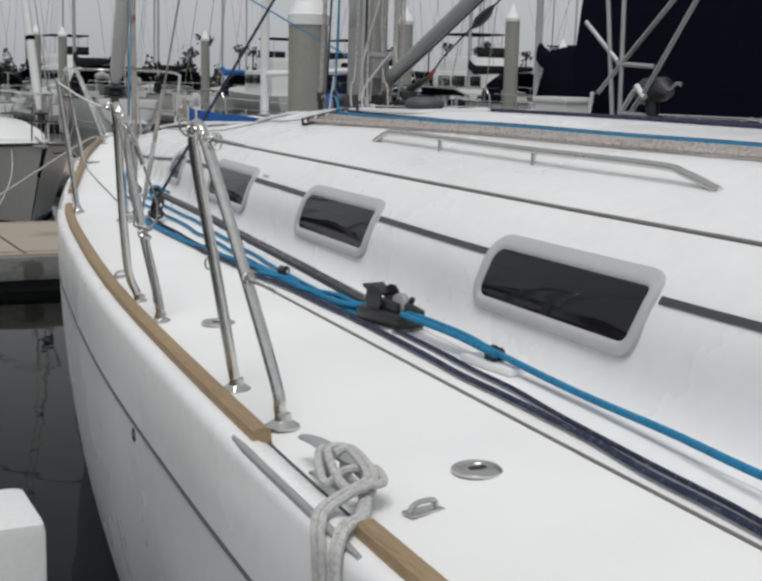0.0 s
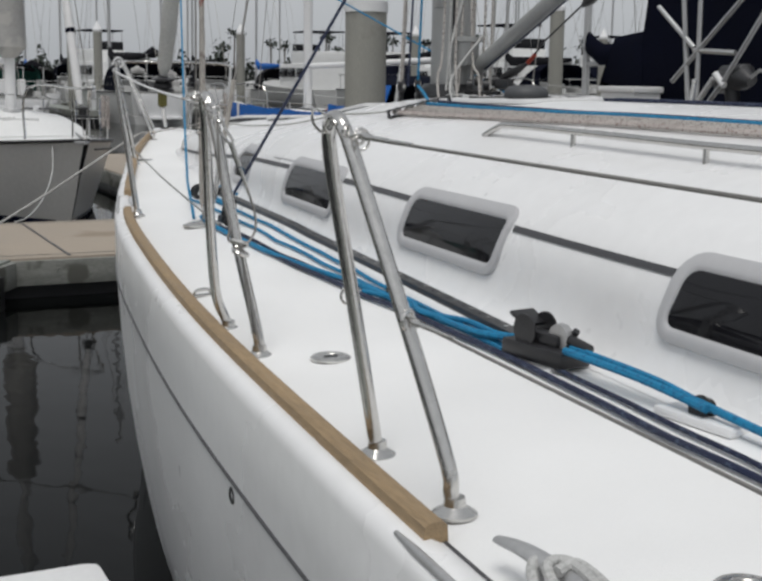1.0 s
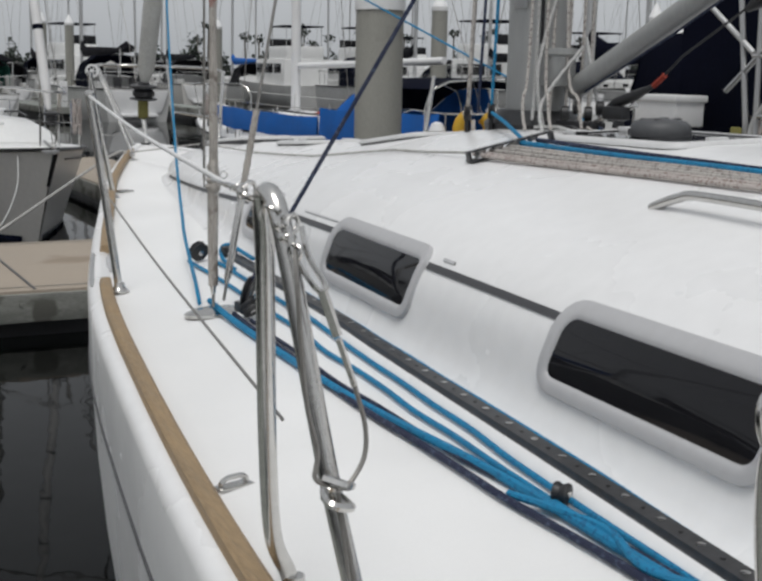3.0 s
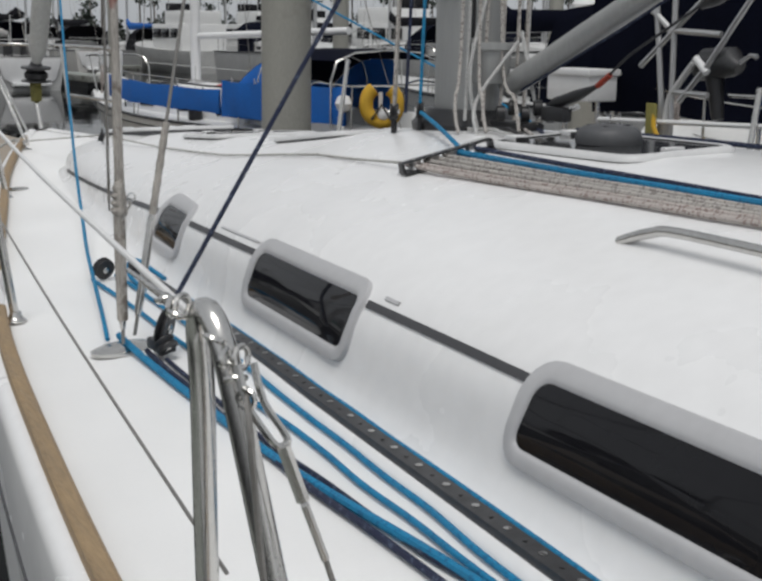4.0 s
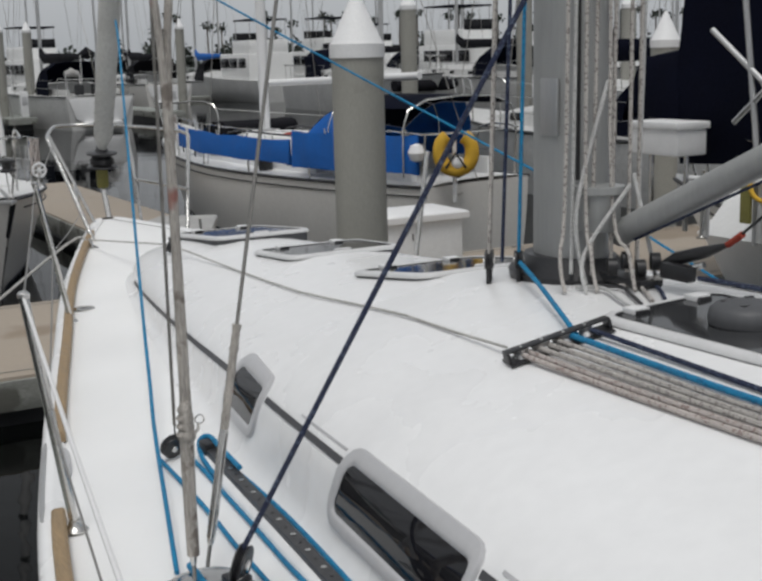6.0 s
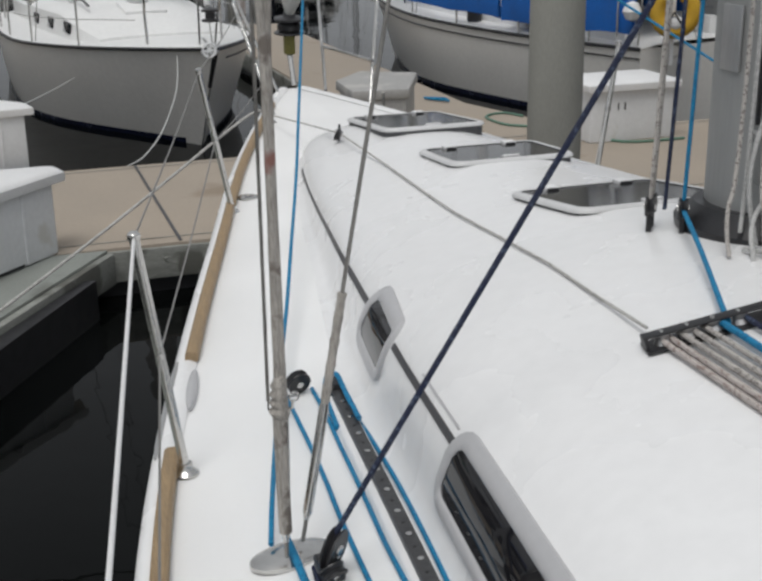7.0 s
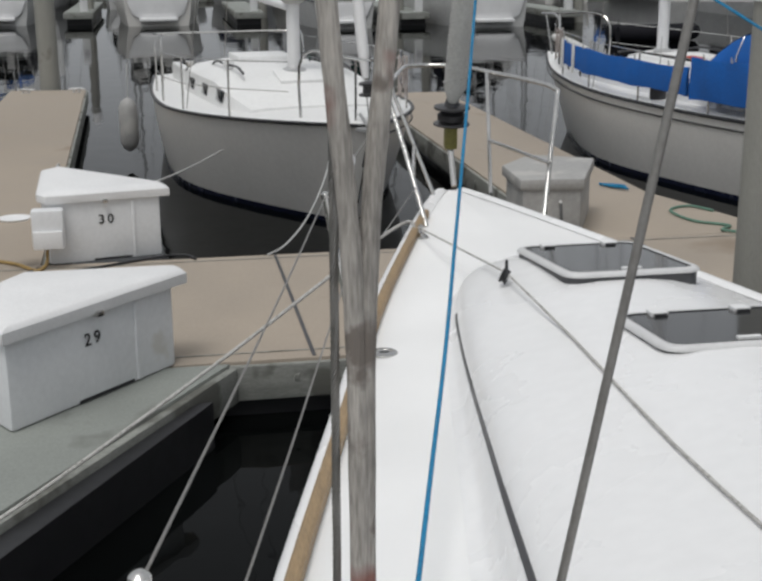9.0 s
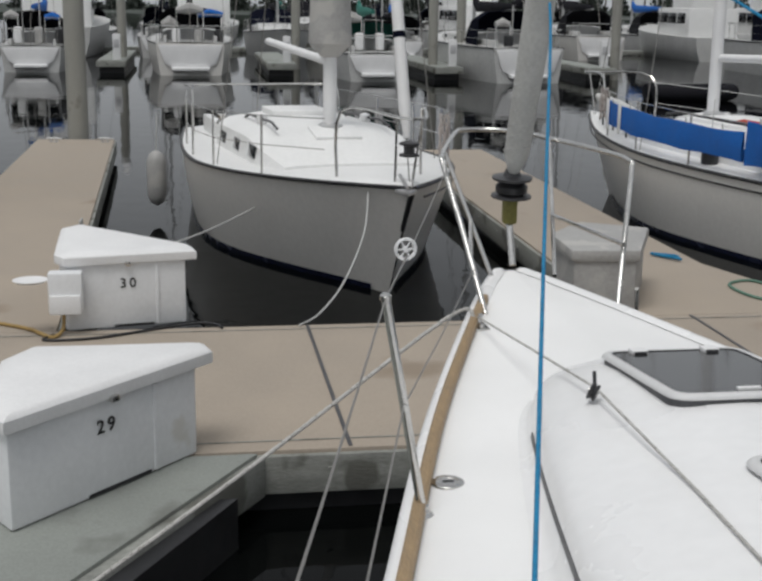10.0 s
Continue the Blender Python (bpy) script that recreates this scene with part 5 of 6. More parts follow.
hose("shore_power_cord", "dark shore cord round a dock box", [(-2.50, 8.0, 0.212), (-2.55, 7.86, 0.212), (-2.2, 7.88, 0.212), (-1.75, 8.1, 0.212), (-1.42, 8.22, 0.212), (-1.30, 8.06, 0.212)], 0.010, BLACK, "cord")
hose("garden_hose", "pale green hose coiled on the finger dock", [(3.48, 8.95, 0.21), (3.35, 9.2, 0.21), (3.1, 9.05, 0.21), (3.12, 8.6, 0.21), (3.35, 8.35, 0.21), (3.2, 8.15, 0.22), (3.5, 7.9, 0.222), (3.8, 7.36, 0.215), (4.4, 7.3, 0.215)], 0.013, HOSEGREEN)
hose("blue_dock_rope", "short blue rope heaped on the finger dock", [(3.0 + (0.04 + 0.012 * k) * math.cos(1.9 * k), 10.2 + 0.10 * math.sin(1.3 * k) + 0.03 * k * (k % 3 - 1), 0.214 + 0.004 * (k % 5)) for k in range(9)], 0.011, BLUEROPE, "rope")
hose("dock_line", "white dock line from the sloop's bow", [(0.10, 10.3, 0.90), (-0.02, 9.70, 0.60), (-0.30, 8.85, 0.36), (-0.55, 8.35, 0.23), (-0.73, 8.08, 0.212)], 0.008, WHITEROPE, "rope")
hose("dock_line", "white dock line from the sloop to a finger dock", [(-0.78, 11.9, 0.50), (-1.45, 11.3, 0.30), (-2.1, 10.7, 0.22), (-2.6, 10.4, 0.21)], 0.009, WHITEROPE, "rope")
hose("dock_line", "grey dock line from the bow to the walkway", [(0.42, 4.3, 1.36), (0.55, 4.7, 0.9), (0.5, 5.3, 0.35), (0.45, 5.7, 0.215)], 0.009, GREYROPE, "rope")


def dock_cleat(x, y, rz, z=DZ):
    c = thing("dock_cleat", "grey cast dock cleat bolted down", "cleat", (x, y, z), rz, "dock cleats")
    part("horn", tube([(0, -0.14, 0.055), (0, -0.06, 0.06), (0, 0.06, 0.06), (0, 0.14, 0.055)], [0.010, 0.016, 0.016, 0.010], 10), ALLOY, c)
    for k in (-0.045, 0.045):
        part("post", tube([(0, k, 0), (0, k, 0.055)], 0.014, 10), ALLOY, c)
    part("base", box((-0.03, -0.075, -0.001), (0.03, 0.075, 0.008), 0.003), ALLOY, c)


dock_cleat(-2.68, 12.4, 0, DZ - 0.004)
dock_cleat(-2.95, 20.3, 80, DZ - 0.004)
dock_cleat(-3.8, 20.35, 80, DZ - 0.004)
dock_cleat(-2.75, 2.78, 0, DZ - 0.004)
shelf = thing("meter_shelf", "small white tray on the meter box", "tray")
part("tray", lathe([(0.10, 0), (0.125, 0.018), (0.115, 0.018), (0.09, 0.006), (0.004, 0.005)], 24, pose(-2.655, 8.07, 0.635)), CAP, shelf)


# ---- the other boats ----
def boat_half(L, B, y, full=0.5):
    """Half the beam at y from stern (0) to bow (L)."""
    t = min(max(y / L, 0), 1)
    if t < full:
        return B / 2 * (0.72 + 0.28 * math.sin(math.pi / 2 * t / full))
    return B / 2 * max(0.0, 1 - ((t - full) / (1 - full)) ** 1.9)


def sailboat(label, at, rz, L=9.0, B=3.0, F=0.95, hull_m=HULLGREY, canvas=None, cover=None, rub=BLACK, mast_h=11.0, windows=3, detail=2, mast_m=ALLOY, cabin_h=0.42, group="boats", white=CABIN, boom=True, headsail=False):
    s = thing("sailboat", label, "sailboat", at, rz, group)

    def fb(y):
        t = y / L
        return F * (1 - 0.10 * t + 0.34 * t * t)

    n = 22
    rows = []
    for i in range(n + 1):
        y = L * (i / n) ** 0.9
        e, f = max(boat_half(L, B, y), 0.012), fb(y)
        t = y / L
        half = []
        for q in (0, 0.03, 0.15, 0.35, 0.6, 0.85, 1.0):
            fl = 1 - 0.16 * q ** 1.5 - 0.55 * q * max(0, (t - 0.45) / 0.55) ** 1.6
            half.append(Vector((-e * fl, y - 0.11 * L * q * max(0, t - 0.5) ** 1.5 / 0.35, f * (1 - q) - 0.3 * q)))
        rows.append(half[::-1] + [Vector((-p.x, p.y, p.z)) for p in half])
    hb_ = grid_into(bmesh.new(), rows)
    hb_.verts.ensure_lookup_table()
    hb_.faces.new([hb_.verts[i] for i in range(len(rows[0]))])
    part("hull", hb_, hull_m, s, "", 50)
    drows = []
    for i in range(n + 1):
        y = L * (i / n) ** 0.9
        e = max(boat_half(L, B, y) - 0.01, 0.01)
        drows.append([(e * k / 4, y, fb(y) + 0.004 + 0.05 * (1 - (k / 4) ** 2)) for k in range(-4, 5)])
    if detail == 1:
        part("transom", prism([(-0.34 * B, F - 0.06), (0.34 * B, F - 0.06), (0.27 * B, 0.42), (0.12 * B, 0.16), (-0.12 * B, 0.16), (-0.27 * B, 0.42)], 0.0, 0.06, 0.015), CAP, s, "white transom").matrix_basis = pose(0, 0, 0, 90)
        part("swim_step", box((-0.2 * B, -0.32, 0.18), (0.2 * B, 0.02, 0.30), 0.04), CAP, s)
    part("deck", grid_into(bmesh.new(), drows), white, s, "white deck")
    for sd in (-1, 1):
        pts = [(sd * (max(boat_half(L, B, L * (i / n) ** 0.9), 0.012) + 0.012), L * (i / n) ** 0.9, fb(L * (i / n) ** 0.9)) for i in range(n + 1)]
        part("rub_rail", tube(pts, 0.028 if detail < 2 else 0.021, 6), rub, s, "dark rubbing strake")
    # cabin trunk
    c0, c1 = 0.30 * L, 0.74 * L
    crow = []
    for i in range(13):
        t = i / 12
        y = c0 + (c1 - c0) * t
        w = min(B * 0.31, boat_half(L, B, y) * 0.68)
        hgt = cabin_h * (1 if t < 0.55 else 1 - 0.82 * ((t - 0.55) / 0.45) ** 1.6)
        z = fb(y)
        port = [(-w - 0.05, y, z), (-w, y, z + 0.72 * hgt), (-w * 0.86, y, z + 0.93 * hgt), (-w * 0.45, y, z + 1.06 * hgt), (0, y, z + 1.1 * hgt)]
        crow.append([Vector(p) for p in port] + [Vector((-p[0], p[1], p[2])) for p in port[-2::-1]])
    cb_ = grid_into(bmesh.new(), crow)
    cb_.verts.ensure_lookup_table()
    nn = len(crow[0])
    cb_.faces.new([cb_.verts[i] for i in range(nn)])
    cb_.faces.new([cb_.verts[len(cb_.verts) - nn + i] for i in range(nn)])
    part("cabin", cb_, white, s, "white cabin trunk", 35)
    for k in range(windows):
        y = c0 + (c1 - c0) * (0.10 + 0.58 * k / max(1, windows - 1)) + 0.15
        w = min(B * 0.31, boat_half(L, B, y) * 0.68)
        for sd in (-1, 1):
            m = pose(sd * (w + 0.022), y, fb(y) + cabin_h * 0.40, 0, sd * -9, 0)
            part("window", box((-0.010, -0.18, -0.065), (0.010, 0.18, 0.065), 0.004, m), SMOKED, s, "dark cabin window")
    # cockpit coaming
    for sd in (-1, 1):
        part("coaming", box((sd * B * 0.27 - 0.06, 0.06 * L, fb(0) - 0.02), (sd * B * 0.27 + 0.06, c0 + 0.05, fb(0) + 0.24), 0.03), white, s)
    ym = 0.60 * L
    zm = fb(ym) + cabin_h * 0.9
    part("mast", tube([(0, ym, zm - 0.25), (0, ym, mast_h)], 0.075, 12), mast_m, s, "pale alloy mast")
    if boom:
        part("boom", tube([(0, ym - 0.1, zm + 0.75), (0, 0.14 * L, zm + 0.85)], 0.05, 10), mast_m, s)
    if cover:
        pts = [(0, ym - 0.02, zm + 1.35), (0, ym - 0.12, zm + 1.12), (0, ym - 0.5, zm + 0.93), (0, 0.35 * L, zm + 0.93), (0, 0.15 * L, zm + 0.95)]
        part("sail_cover", tube(pts, [0.06, 0.16, 0.19, 0.16, 0.10], 10, 0, flat=(0.7, 1.15)), cover, s, "canvas sail cover on the boom")
    if headsail:
        part("sail_collar", tube([(0, ym, zm + 0.80), (0, ym, zm + 0.95), (0, ym + 0.02, zm + 2.6)], [0.10, 0.24, 0.17], 14), GREYCOVER, s, "grey cover wrapped round the mast")
        top, foot = Vector((0, ym + 0.1, mast_h * 0.97)), Vector((0, L * 0.975, fb(L) + 0.42))
        roll = part("furled_headsail", tube([foot, foot.lerp(top, 0.03), foot.lerp(top, 0.9)], [0.03, 0.055, 0.045], 12), CAP, s, "white headsail rolled on its stay")
        for k in (0.10, 0.17, 0.25):
            part("sail_tie", tube([foot.lerp(top, k), foot.lerp(top, k + 0.006)], 0.058, 12), NAVYCANVAS, roll)
        part("drum", lathe([(0.03, 0), (0.09, 0.01), (0.09, 0.03), (0.05, 0.04), (0.05, 0.10), (0.09, 0.11), (0.09, 0.13), (0.03, 0.15)], 16, Matrix.Translation((0, L * 0.985, fb(L) + 0.26))), TRACKMAT, roll)
        part("stem_band", tube([(0, L * 0.999 + 0.012, fb(L) - 0.02), (0, L * 0.999 - 0.11 * L * 0.35 * 0.3536 / 0.35 + 0.03, fb(L) * 0.62)], [0.03, 0.022], 8), BLACK, s, "dark strip down the stem")
        for sd in (-1, 1):
            for k, y in enumerate((c1 - 0.15 * L, c1 - 0.10 * L)):
                part("deck_window", box((-0.14, -0.085, -0.008), (0.14, 0.085, 0.012), 0.006, pose(sd * 0.46, y, fb(y) + cabin_h * (0.80 - 0.25 * k), -9, sd * 16, sd * 8)), SMOKED, s, "dark flush window in the cabin top")
            part("cowl_vent", lathe([(0.05, 0), (0.05, 0.10), (0.07, 0.14), (0.06, 0.19), (0.02, 0.21)], 14, Matrix.Translation((sd * 0.62, c0 + 0.45 * (c1 - c0), fb(c0) + cabin_h * 0.8))), CAP, s)
    if canvas:
        dr = []
        for i in range(7):
            t = i / 6
            y = c0 + 0.35 - 1.5 * t
            hgt = 0.25 + 0.75 * math.sin(min(1, t * 1.6) * math.pi / 2) if t < 0.75 else 1.0
            w = B * 0.34
            z = fb(y) + cabin_h * 0.5
            dr.append([(-w, y, z - 0.2), (-w, y, z + hgt * 0.75), (-w * 0.7, y, z + hgt), (0, y, z + hgt * 1.08), (w * 0.7, y, z + hgt), (w, y, z + hgt * 0.75), (w, y, z - 0.2)])
        part("dodger", grid_into(bmesh.new(), dr), canvas, s, "canvas spray dodger")
    if detail:
        tp = fb(L) + 0.60
        pu = bmesh.new()
        tube_into(pu, smooth_path([(-0.42, 0.86 * L, fb(0.86 * L)), (-0.40, 0.87 * L, tp), (-0.12, 1.0 * L, tp + 0.02), (0, 1.015 * L, tp + 0.02), (0.12, 1.0 * L, tp + 0.02), (0.40, 0.87 * L, tp), (0.42, 0.86 * L, fb(0.86 * L))], 4), 0.014, 6)
        for sd in (-1, 1):
            tube_into(pu, [(sd * 0.12, L * 0.985, tp + 0.02), (sd * 0.08, L * 0.965, fb(L))], 0.012, 6)
        part("pulpit", pu, STEEL, s)
        pp = bmesh.new()
        e0 = boat_half(L, B, 0.3) - 0.05
        tube_into(pp, smooth_path([(-e0, 0.9, fb(0.9)), (-e0, 0.85, fb(0) + 0.6), (-e0 * 0.95, 0.12, fb(0) + 0.62), (0, 0.02, fb(0) + 0.62), (e0 * 0.95, 0.12, fb(0) + 0.62), (e0, 0.85, fb(0) + 0.6), (e0, 0.9, fb(0.9))], 3), 0.014, 6)
        for x in (-e0 * 0.9, e0 * 0.9):
            tube_into(pp, [(x, 0.15, fb(0)), (x, 0.12, fb(0) + 0.62)], 0.012, 6)
        part("pushpit", pp, STEEL, s)
        for sd in (-1, 1):
            tops = []
            for t in (0.10, 0.27, 0.44, 0.60, 0.75, 0.87):
                y = t * L
                e = boat_half(L, B, y) - 0.06
                if 0.1 < t < 0.87:
                    part("stanchion", tube([(sd * e, y, fb(y)), (sd * e, y, fb(y) + 0.6)], 0.013, 6), STEEL, s)
                tops.append((sd * e, y, fb(y) + 0.59))
            part("lifeline", tube(tops, 0.006, 5), STEEL, s)
            part("lifeline", tube([(p[0], p[1], p[2] - 0.29) for p in tops], 0.005, 5), STEEL, s)
    if detail > 1:
        yh_ = c1 + 0.02 * L
        tf_ = (yh_ - 1.0 - c0) / (c1 - c0)
        zf_ = fb(yh_ - 1.0) + 1.08 * cabin_h * (1 - 0.82 * (max(0, tf_ - 0.55) / 0.45) ** 1.6)
        part("fore_hatch", box((-0.26, -0.22, -0.03), (0.26, 0.22, 0.035), 0.02, pose(0, yh_ - 1.0, zf_, -12, 0, 0)), white, s, "white fore hatch")
        part("sliding_hatch", box((-0.36, c0 + 0.1, fb(c0) + cabin_h * 1.05), (0.36, c0 + 0.85, fb(c0) + cabin_h * 1.05 + 0.09), 0.025), white, s)
        for sd in (-1, 1):
            hp = []
            for i in range(7):
                y = c0 + 0.5 + (ym - c0 - 0.3) * i / 6
                w = min(B * 0.31, boat_half(L, B, y) * 0.68) * 0.72
                hp.append((sd * w, y, fb(y) + 0.99 * cabin_h + (0.055 if 0 < i < 6 else 0.0)))
            part("handrail", tube(hp, 0.015, 6, 3), BLACK, s, "dark wooden handrail")
            part("winch", lathe([(0.07, 0), (0.07, 0.03), (0.045, 0.05), (0.045, 0.11), (0.06, 0.13), (0.02, 0.135)], 14, Matrix.Translation((sd * B * 0.27, c0 - 0.5, fb(0) + 0.23))), STEEL, s)
        part("mast_step", lathe([(0.16, 0), (0.15, 0.04), (0.10, 0.06), (0.09, 0.07)], 16, Matrix.Translation((0, ym, fb(ym) + cabin_h * 0.94))), ALLOY, s)
        part("rope_coil", tube([(-boat_half(L, B, 0.8 * L) + 0.07 + 0.05 * math.sin(i * 0.9), 0.8 * L + 0.05 * math.cos(i * 0.9), fb(0.8 * L) + 0.60 - 0.22 * (1 - math.cos(i * 1.1))) for i in range(24)], 0.011, 6), PINKROPE, s, "coil of rope hung on the lifeline")
        boot = []
        for i in range(n):
            y = L * (i / n) ** 0.9
            t, e = y / L, max(boat_half(L, B, y), 0.012)
            row = []
            for z in (-0.02, 0.06):
                q = (fb(y) - z) / (fb(y) + 0.3)
                fl = 1 - 0.16 * q ** 1.5 - 0.55 * q * max(0, (t - 0.45) / 0.55) ** 1.6
                row.append((e * fl + 0.006, y - 0.11 * L * q * max(0, t - 0.5) ** 1.5 / 0.35, z))
            boot.append(row)
        for sd in (-1, 1):
            part("boot_top", grid_into(bmesh.new(), [[(sd * x, y, z) for x, y, z in row] for row in boot]), NAVYHULL, s, "dark boot-top at the waterline")
        part("boot_stripe", tube([(-max(boat_half(L, B, L * (i / n) ** 0.9), 0.012) - 0.004, L * (i / n) ** 0.9, fb(L * (i / n) ** 0.9) - 0.11) for i in range(n)], 0.010, 6), rub, s)
    rg = bmesh.new()
    for a, b in (((0, L * 0.99, fb(L)), (0, ym, mast_h)), ((0, 0.02, fb(0)), (0, ym, mast_h)), ((-B * 0.44, ym - 0.05, fb(ym)), (0, ym, mast_h * 0.97)), ((B * 0.44, ym - 0.05, fb(ym)), (0, ym, mast_h * 0.97))):
        tube_into(rg, [a, b], 0.009 if detail < 2 else 0.006, 5)
    part("rigging", rg, WIRE, s, "wire stays")
    return s


WZ = -0.1
# the boat that lies with its bow towards the walkway
sailboat("off-white sloop lying bow-in with a dark rubbing strake", (-0.57, 17.35, WZ), 187.5, L=7.6, B=2.86, F=0.90, hull_m=HULLGREY, windows=3, cabin_h=0.40, mast_m=CAP, mast_h=10.5, headsail=True)
bb = thing("anchor", "galvanised anchor stowed on the bow roller", "anchor", (0.36, 9.82, 1.06))
part("shank", tube([(0, 0.3, 0.03), (0, -0.12, -0.02)], 0.016, 8), ALLOY, bb)
part("fluke", prism([(-0.10, -0.02), (0, -0.2), (0.10, -0.02), (0, 0.03)], -0.09, -0.05, 0.008), ALLOY, bb)


def fender(at, label, material, r=0.10, h=0.45):
    f = thing("fender", label, "fender", at)
    part("body", lathe([(0.02, -h / 2 - 0.05), (r * 0.7, -h / 2 - 0.01), (r, -h / 2 + 0.08), (r, h / 2 - 0.08), (r * 0.7, h / 2 + 0.01), (0.025, h / 2 + 0.05)], 16), material, f)
    part("lanyard", tube([(0, 0, h / 2 + 0.04), (0.02, 0.02, h / 2 + 0.5)], 0.007, 6), WHITEROPE, f)


fender((-1.95, 14.9, 0.40), "grey-white fender hanging at the sloop's side", GREYCOVER, 0.12, 0.6)

# the boat with the royal blue awning, bow away
BLUE_AT, BLUE_RZ = (6.0, 9.66, WZ), 12
BLUE_L, BLUE_B, BLUE_F = 7.5, 2.45, 0.90
blue = sailboat("white sloop with royal blue side curtains", BLUE_AT, BLUE_RZ, L=BLUE_L, B=BLUE_B, F=BLUE_F, hull_m=HULLGREY, canvas=None, windows=3, mast_m=CAP, mast_h=11, cover=None)


def blue_gunwale(y):
    return BLUE_F * (1 - 0.1 * y / BLUE_L + 0.34 * (y / BLUE_L) ** 2)


STRAP = mat("white_webbing", (0.70, 0.70, 0.69), 0.8, vary=0.06)
for y0, y1, lo, hi in ((2.35, 5.6, 0.17, 0.50), (0.15, 2.30, 0.14, 0.62)):
    c = thing("weather_cloth", "royal blue canvas cloth laced to the lifelines", "canvas", BLUE_AT, BLUE_RZ)
    rws = []
    for i in range(23):
        y = y0 + (y1 - y0) * i / 22
        x = -boat_half(BLUE_L, BLUE_B, y) + 0.03 + 0.010 * math.sin(i * 1.6)
        zb = blue_gunwale(y)
        sag = 0.02 * math.sin(math.pi * ((i / 22 * 3) % 1))
        rws.append([(x - 0.01, y, zb + lo + sag), (x - 0.022 - 0.012 * math.sin(i * 1.1), y, zb + (lo + hi) / 2), (x, y, zb + hi - sag), (x + 0.014, y, zb + hi - sag), (x + 0.02, y, zb + lo + sag)])
    part("cloth", grid_into(bmesh.new(), rws, close=True), BLUECANVAS, c)
    for y in ((5.45, 4.95) if y0 > 2 else (1.3,)):
        x = -boat_half(BLUE_L, BLUE_B, y) - 0.012
        part("strap", box((x, y - 0.03, blue_gunwale(y) + lo - 0.04), (x + 0.012, y + 0.03, blue_gunwale(y) + hi + 0.02), 0.003), STRAP, c, "white strap")
    for k in range(5):
        y = y0 + (y1 - y0) * (k + 0.5) / 5
        x = -boat_half(BLUE_L, BLUE_B, y) + 0.025
        part("lacing", tube([(x, y, blue_gunwale(y) + hi - 0.02), (x - 0.012, y + 0.015, blue_gunwale(y) + hi + 0.05), (x, y + 0.03, blue_gunwale(y) + hi - 0.02)], 0.005, 6, 3), WHITEROPE, c)
dg = thing("cockpit_awning", "royal blue and navy canvas dodger over the cockpit", "canvas", BLUE_AT, BLUE_RZ)
shell = []
for i in range(11):
    t = i / 10
    y, h = 2.35 - 2.05 * t, 0.36 + 0.46 * math.sin(min(1.0, t * 2.4) * math.pi / 2)
    shell.append([Vector((w * 0.96, y + 0.02 * math.sin(5 * w), blue_gunwale(y) + 0.12 + (h + 0.12) * k)) for w, k in ((-1, 0.0), (-1, 0.35), (-0.99, 0.62), (-0.90, 0.85), (-0.6, 0.97), (0, 1.0), (0.6, 0.97), (0.90, 0.85), (0.99, 0.62), (1, 0.35), (1, 0.0))])
part("side_cloth", grid_into(bmesh.new(), [r[:4] for r in shell[:7]]), BLUECANVAS, dg, "royal blue side panel")
part("side_cloth", grid_into(bmesh.new(), [r[7:] for r in shell[:7]]), BLUECANVAS, dg, "royal blue side panel")
part("top_cloth", grid_into(bmesh.new(), [[p + Vector((0, 0, 0.006)) for p in r[3:8]] for r in shell]), NAVYCANVAS, dg, "navy top panel")
part("front_cloth", grid_into(bmesh.new(), [[p + Vector((0, 0.004, 0)) for p in shell[0][3:8]], [Vector((p.x, p.y + 0.15, blue_gunwale(2.35) + 0.2)) for p in shell[0][3:8]]]), BLUECANVAS, dg)
for r in (shell[3], shell[10]):
    part("bow_tube", tube([p - Vector((0, 0, 0.012)) for p in r], 0.013, 8), STEEL, dg)
hr_ = thing("horseshoe_buoy", "yellow foam horseshoe buoy on the stern rail", "life ring", (5.44, 9.30, 1.235), -33)
hs = []
for k in range(19):
    a = radians(-240 + 300 * k / 18)
    hs.append((0.19 * math.cos(a), 0, 0.19 * math.sin(a) + (0.0 if math.sin(a) > 0 else -0.04)))
part("foam", tube(hs, 0.085, 14), YELLOW, hr_)
part("strap", tube([(-0.12, -0.09, -0.2), (0.0, -0.1, -0.02), (0.12, -0.09, -0.2)], 0.016, 6), BLACK, hr_)
part("flag_hub", lathe([(0.05, -0.02), (0.075, 0), (0.05, 0.02)], 14, pose(0.02, -0.08, -0.13, 90)), CAP, hr_)
part("pole", tube([(-0.02, 0.11, -0.62), (-0.02, 0.11, 0.12)], 0.026, 8), CAP, hr_, "white post under the buoy")
for h in (-0.55, -0.34):
    part("bracket", tube([(-0.02, 0.11, h), (0.06, 0.40, h)], 0.018, 8), STEEL, hr_)
fender((4.42, 12.6, 0.93), "dark grey fender lying at the rail", BLACK, 0.10, 0.30)
bl_ = thing("fender_ball", "small white round fender at the stern", "fender", (5.02, 9.50, 1.22))
part("body", lathe([(0.01, -0.11), (0.07, -0.085), (0.105, 0), (0.07, 0.085), (0.01, 0.11)], 16), CAP, bl_)
sr = thing("sail_roll", "cream sailcloth roll lashed along the foredeck rail", "sail", BLUE_AT, BLUE_RZ)
part("cloth", tube([(-0.36, 6.7, 1.44), (-0.52, 6.2, 1.42), (-0.70, 5.6, 1.40), (-0.84, 5.0, 1.38)], [0.05, 0.075, 0.08, 0.05], 12), SAILCLOTH, sr)
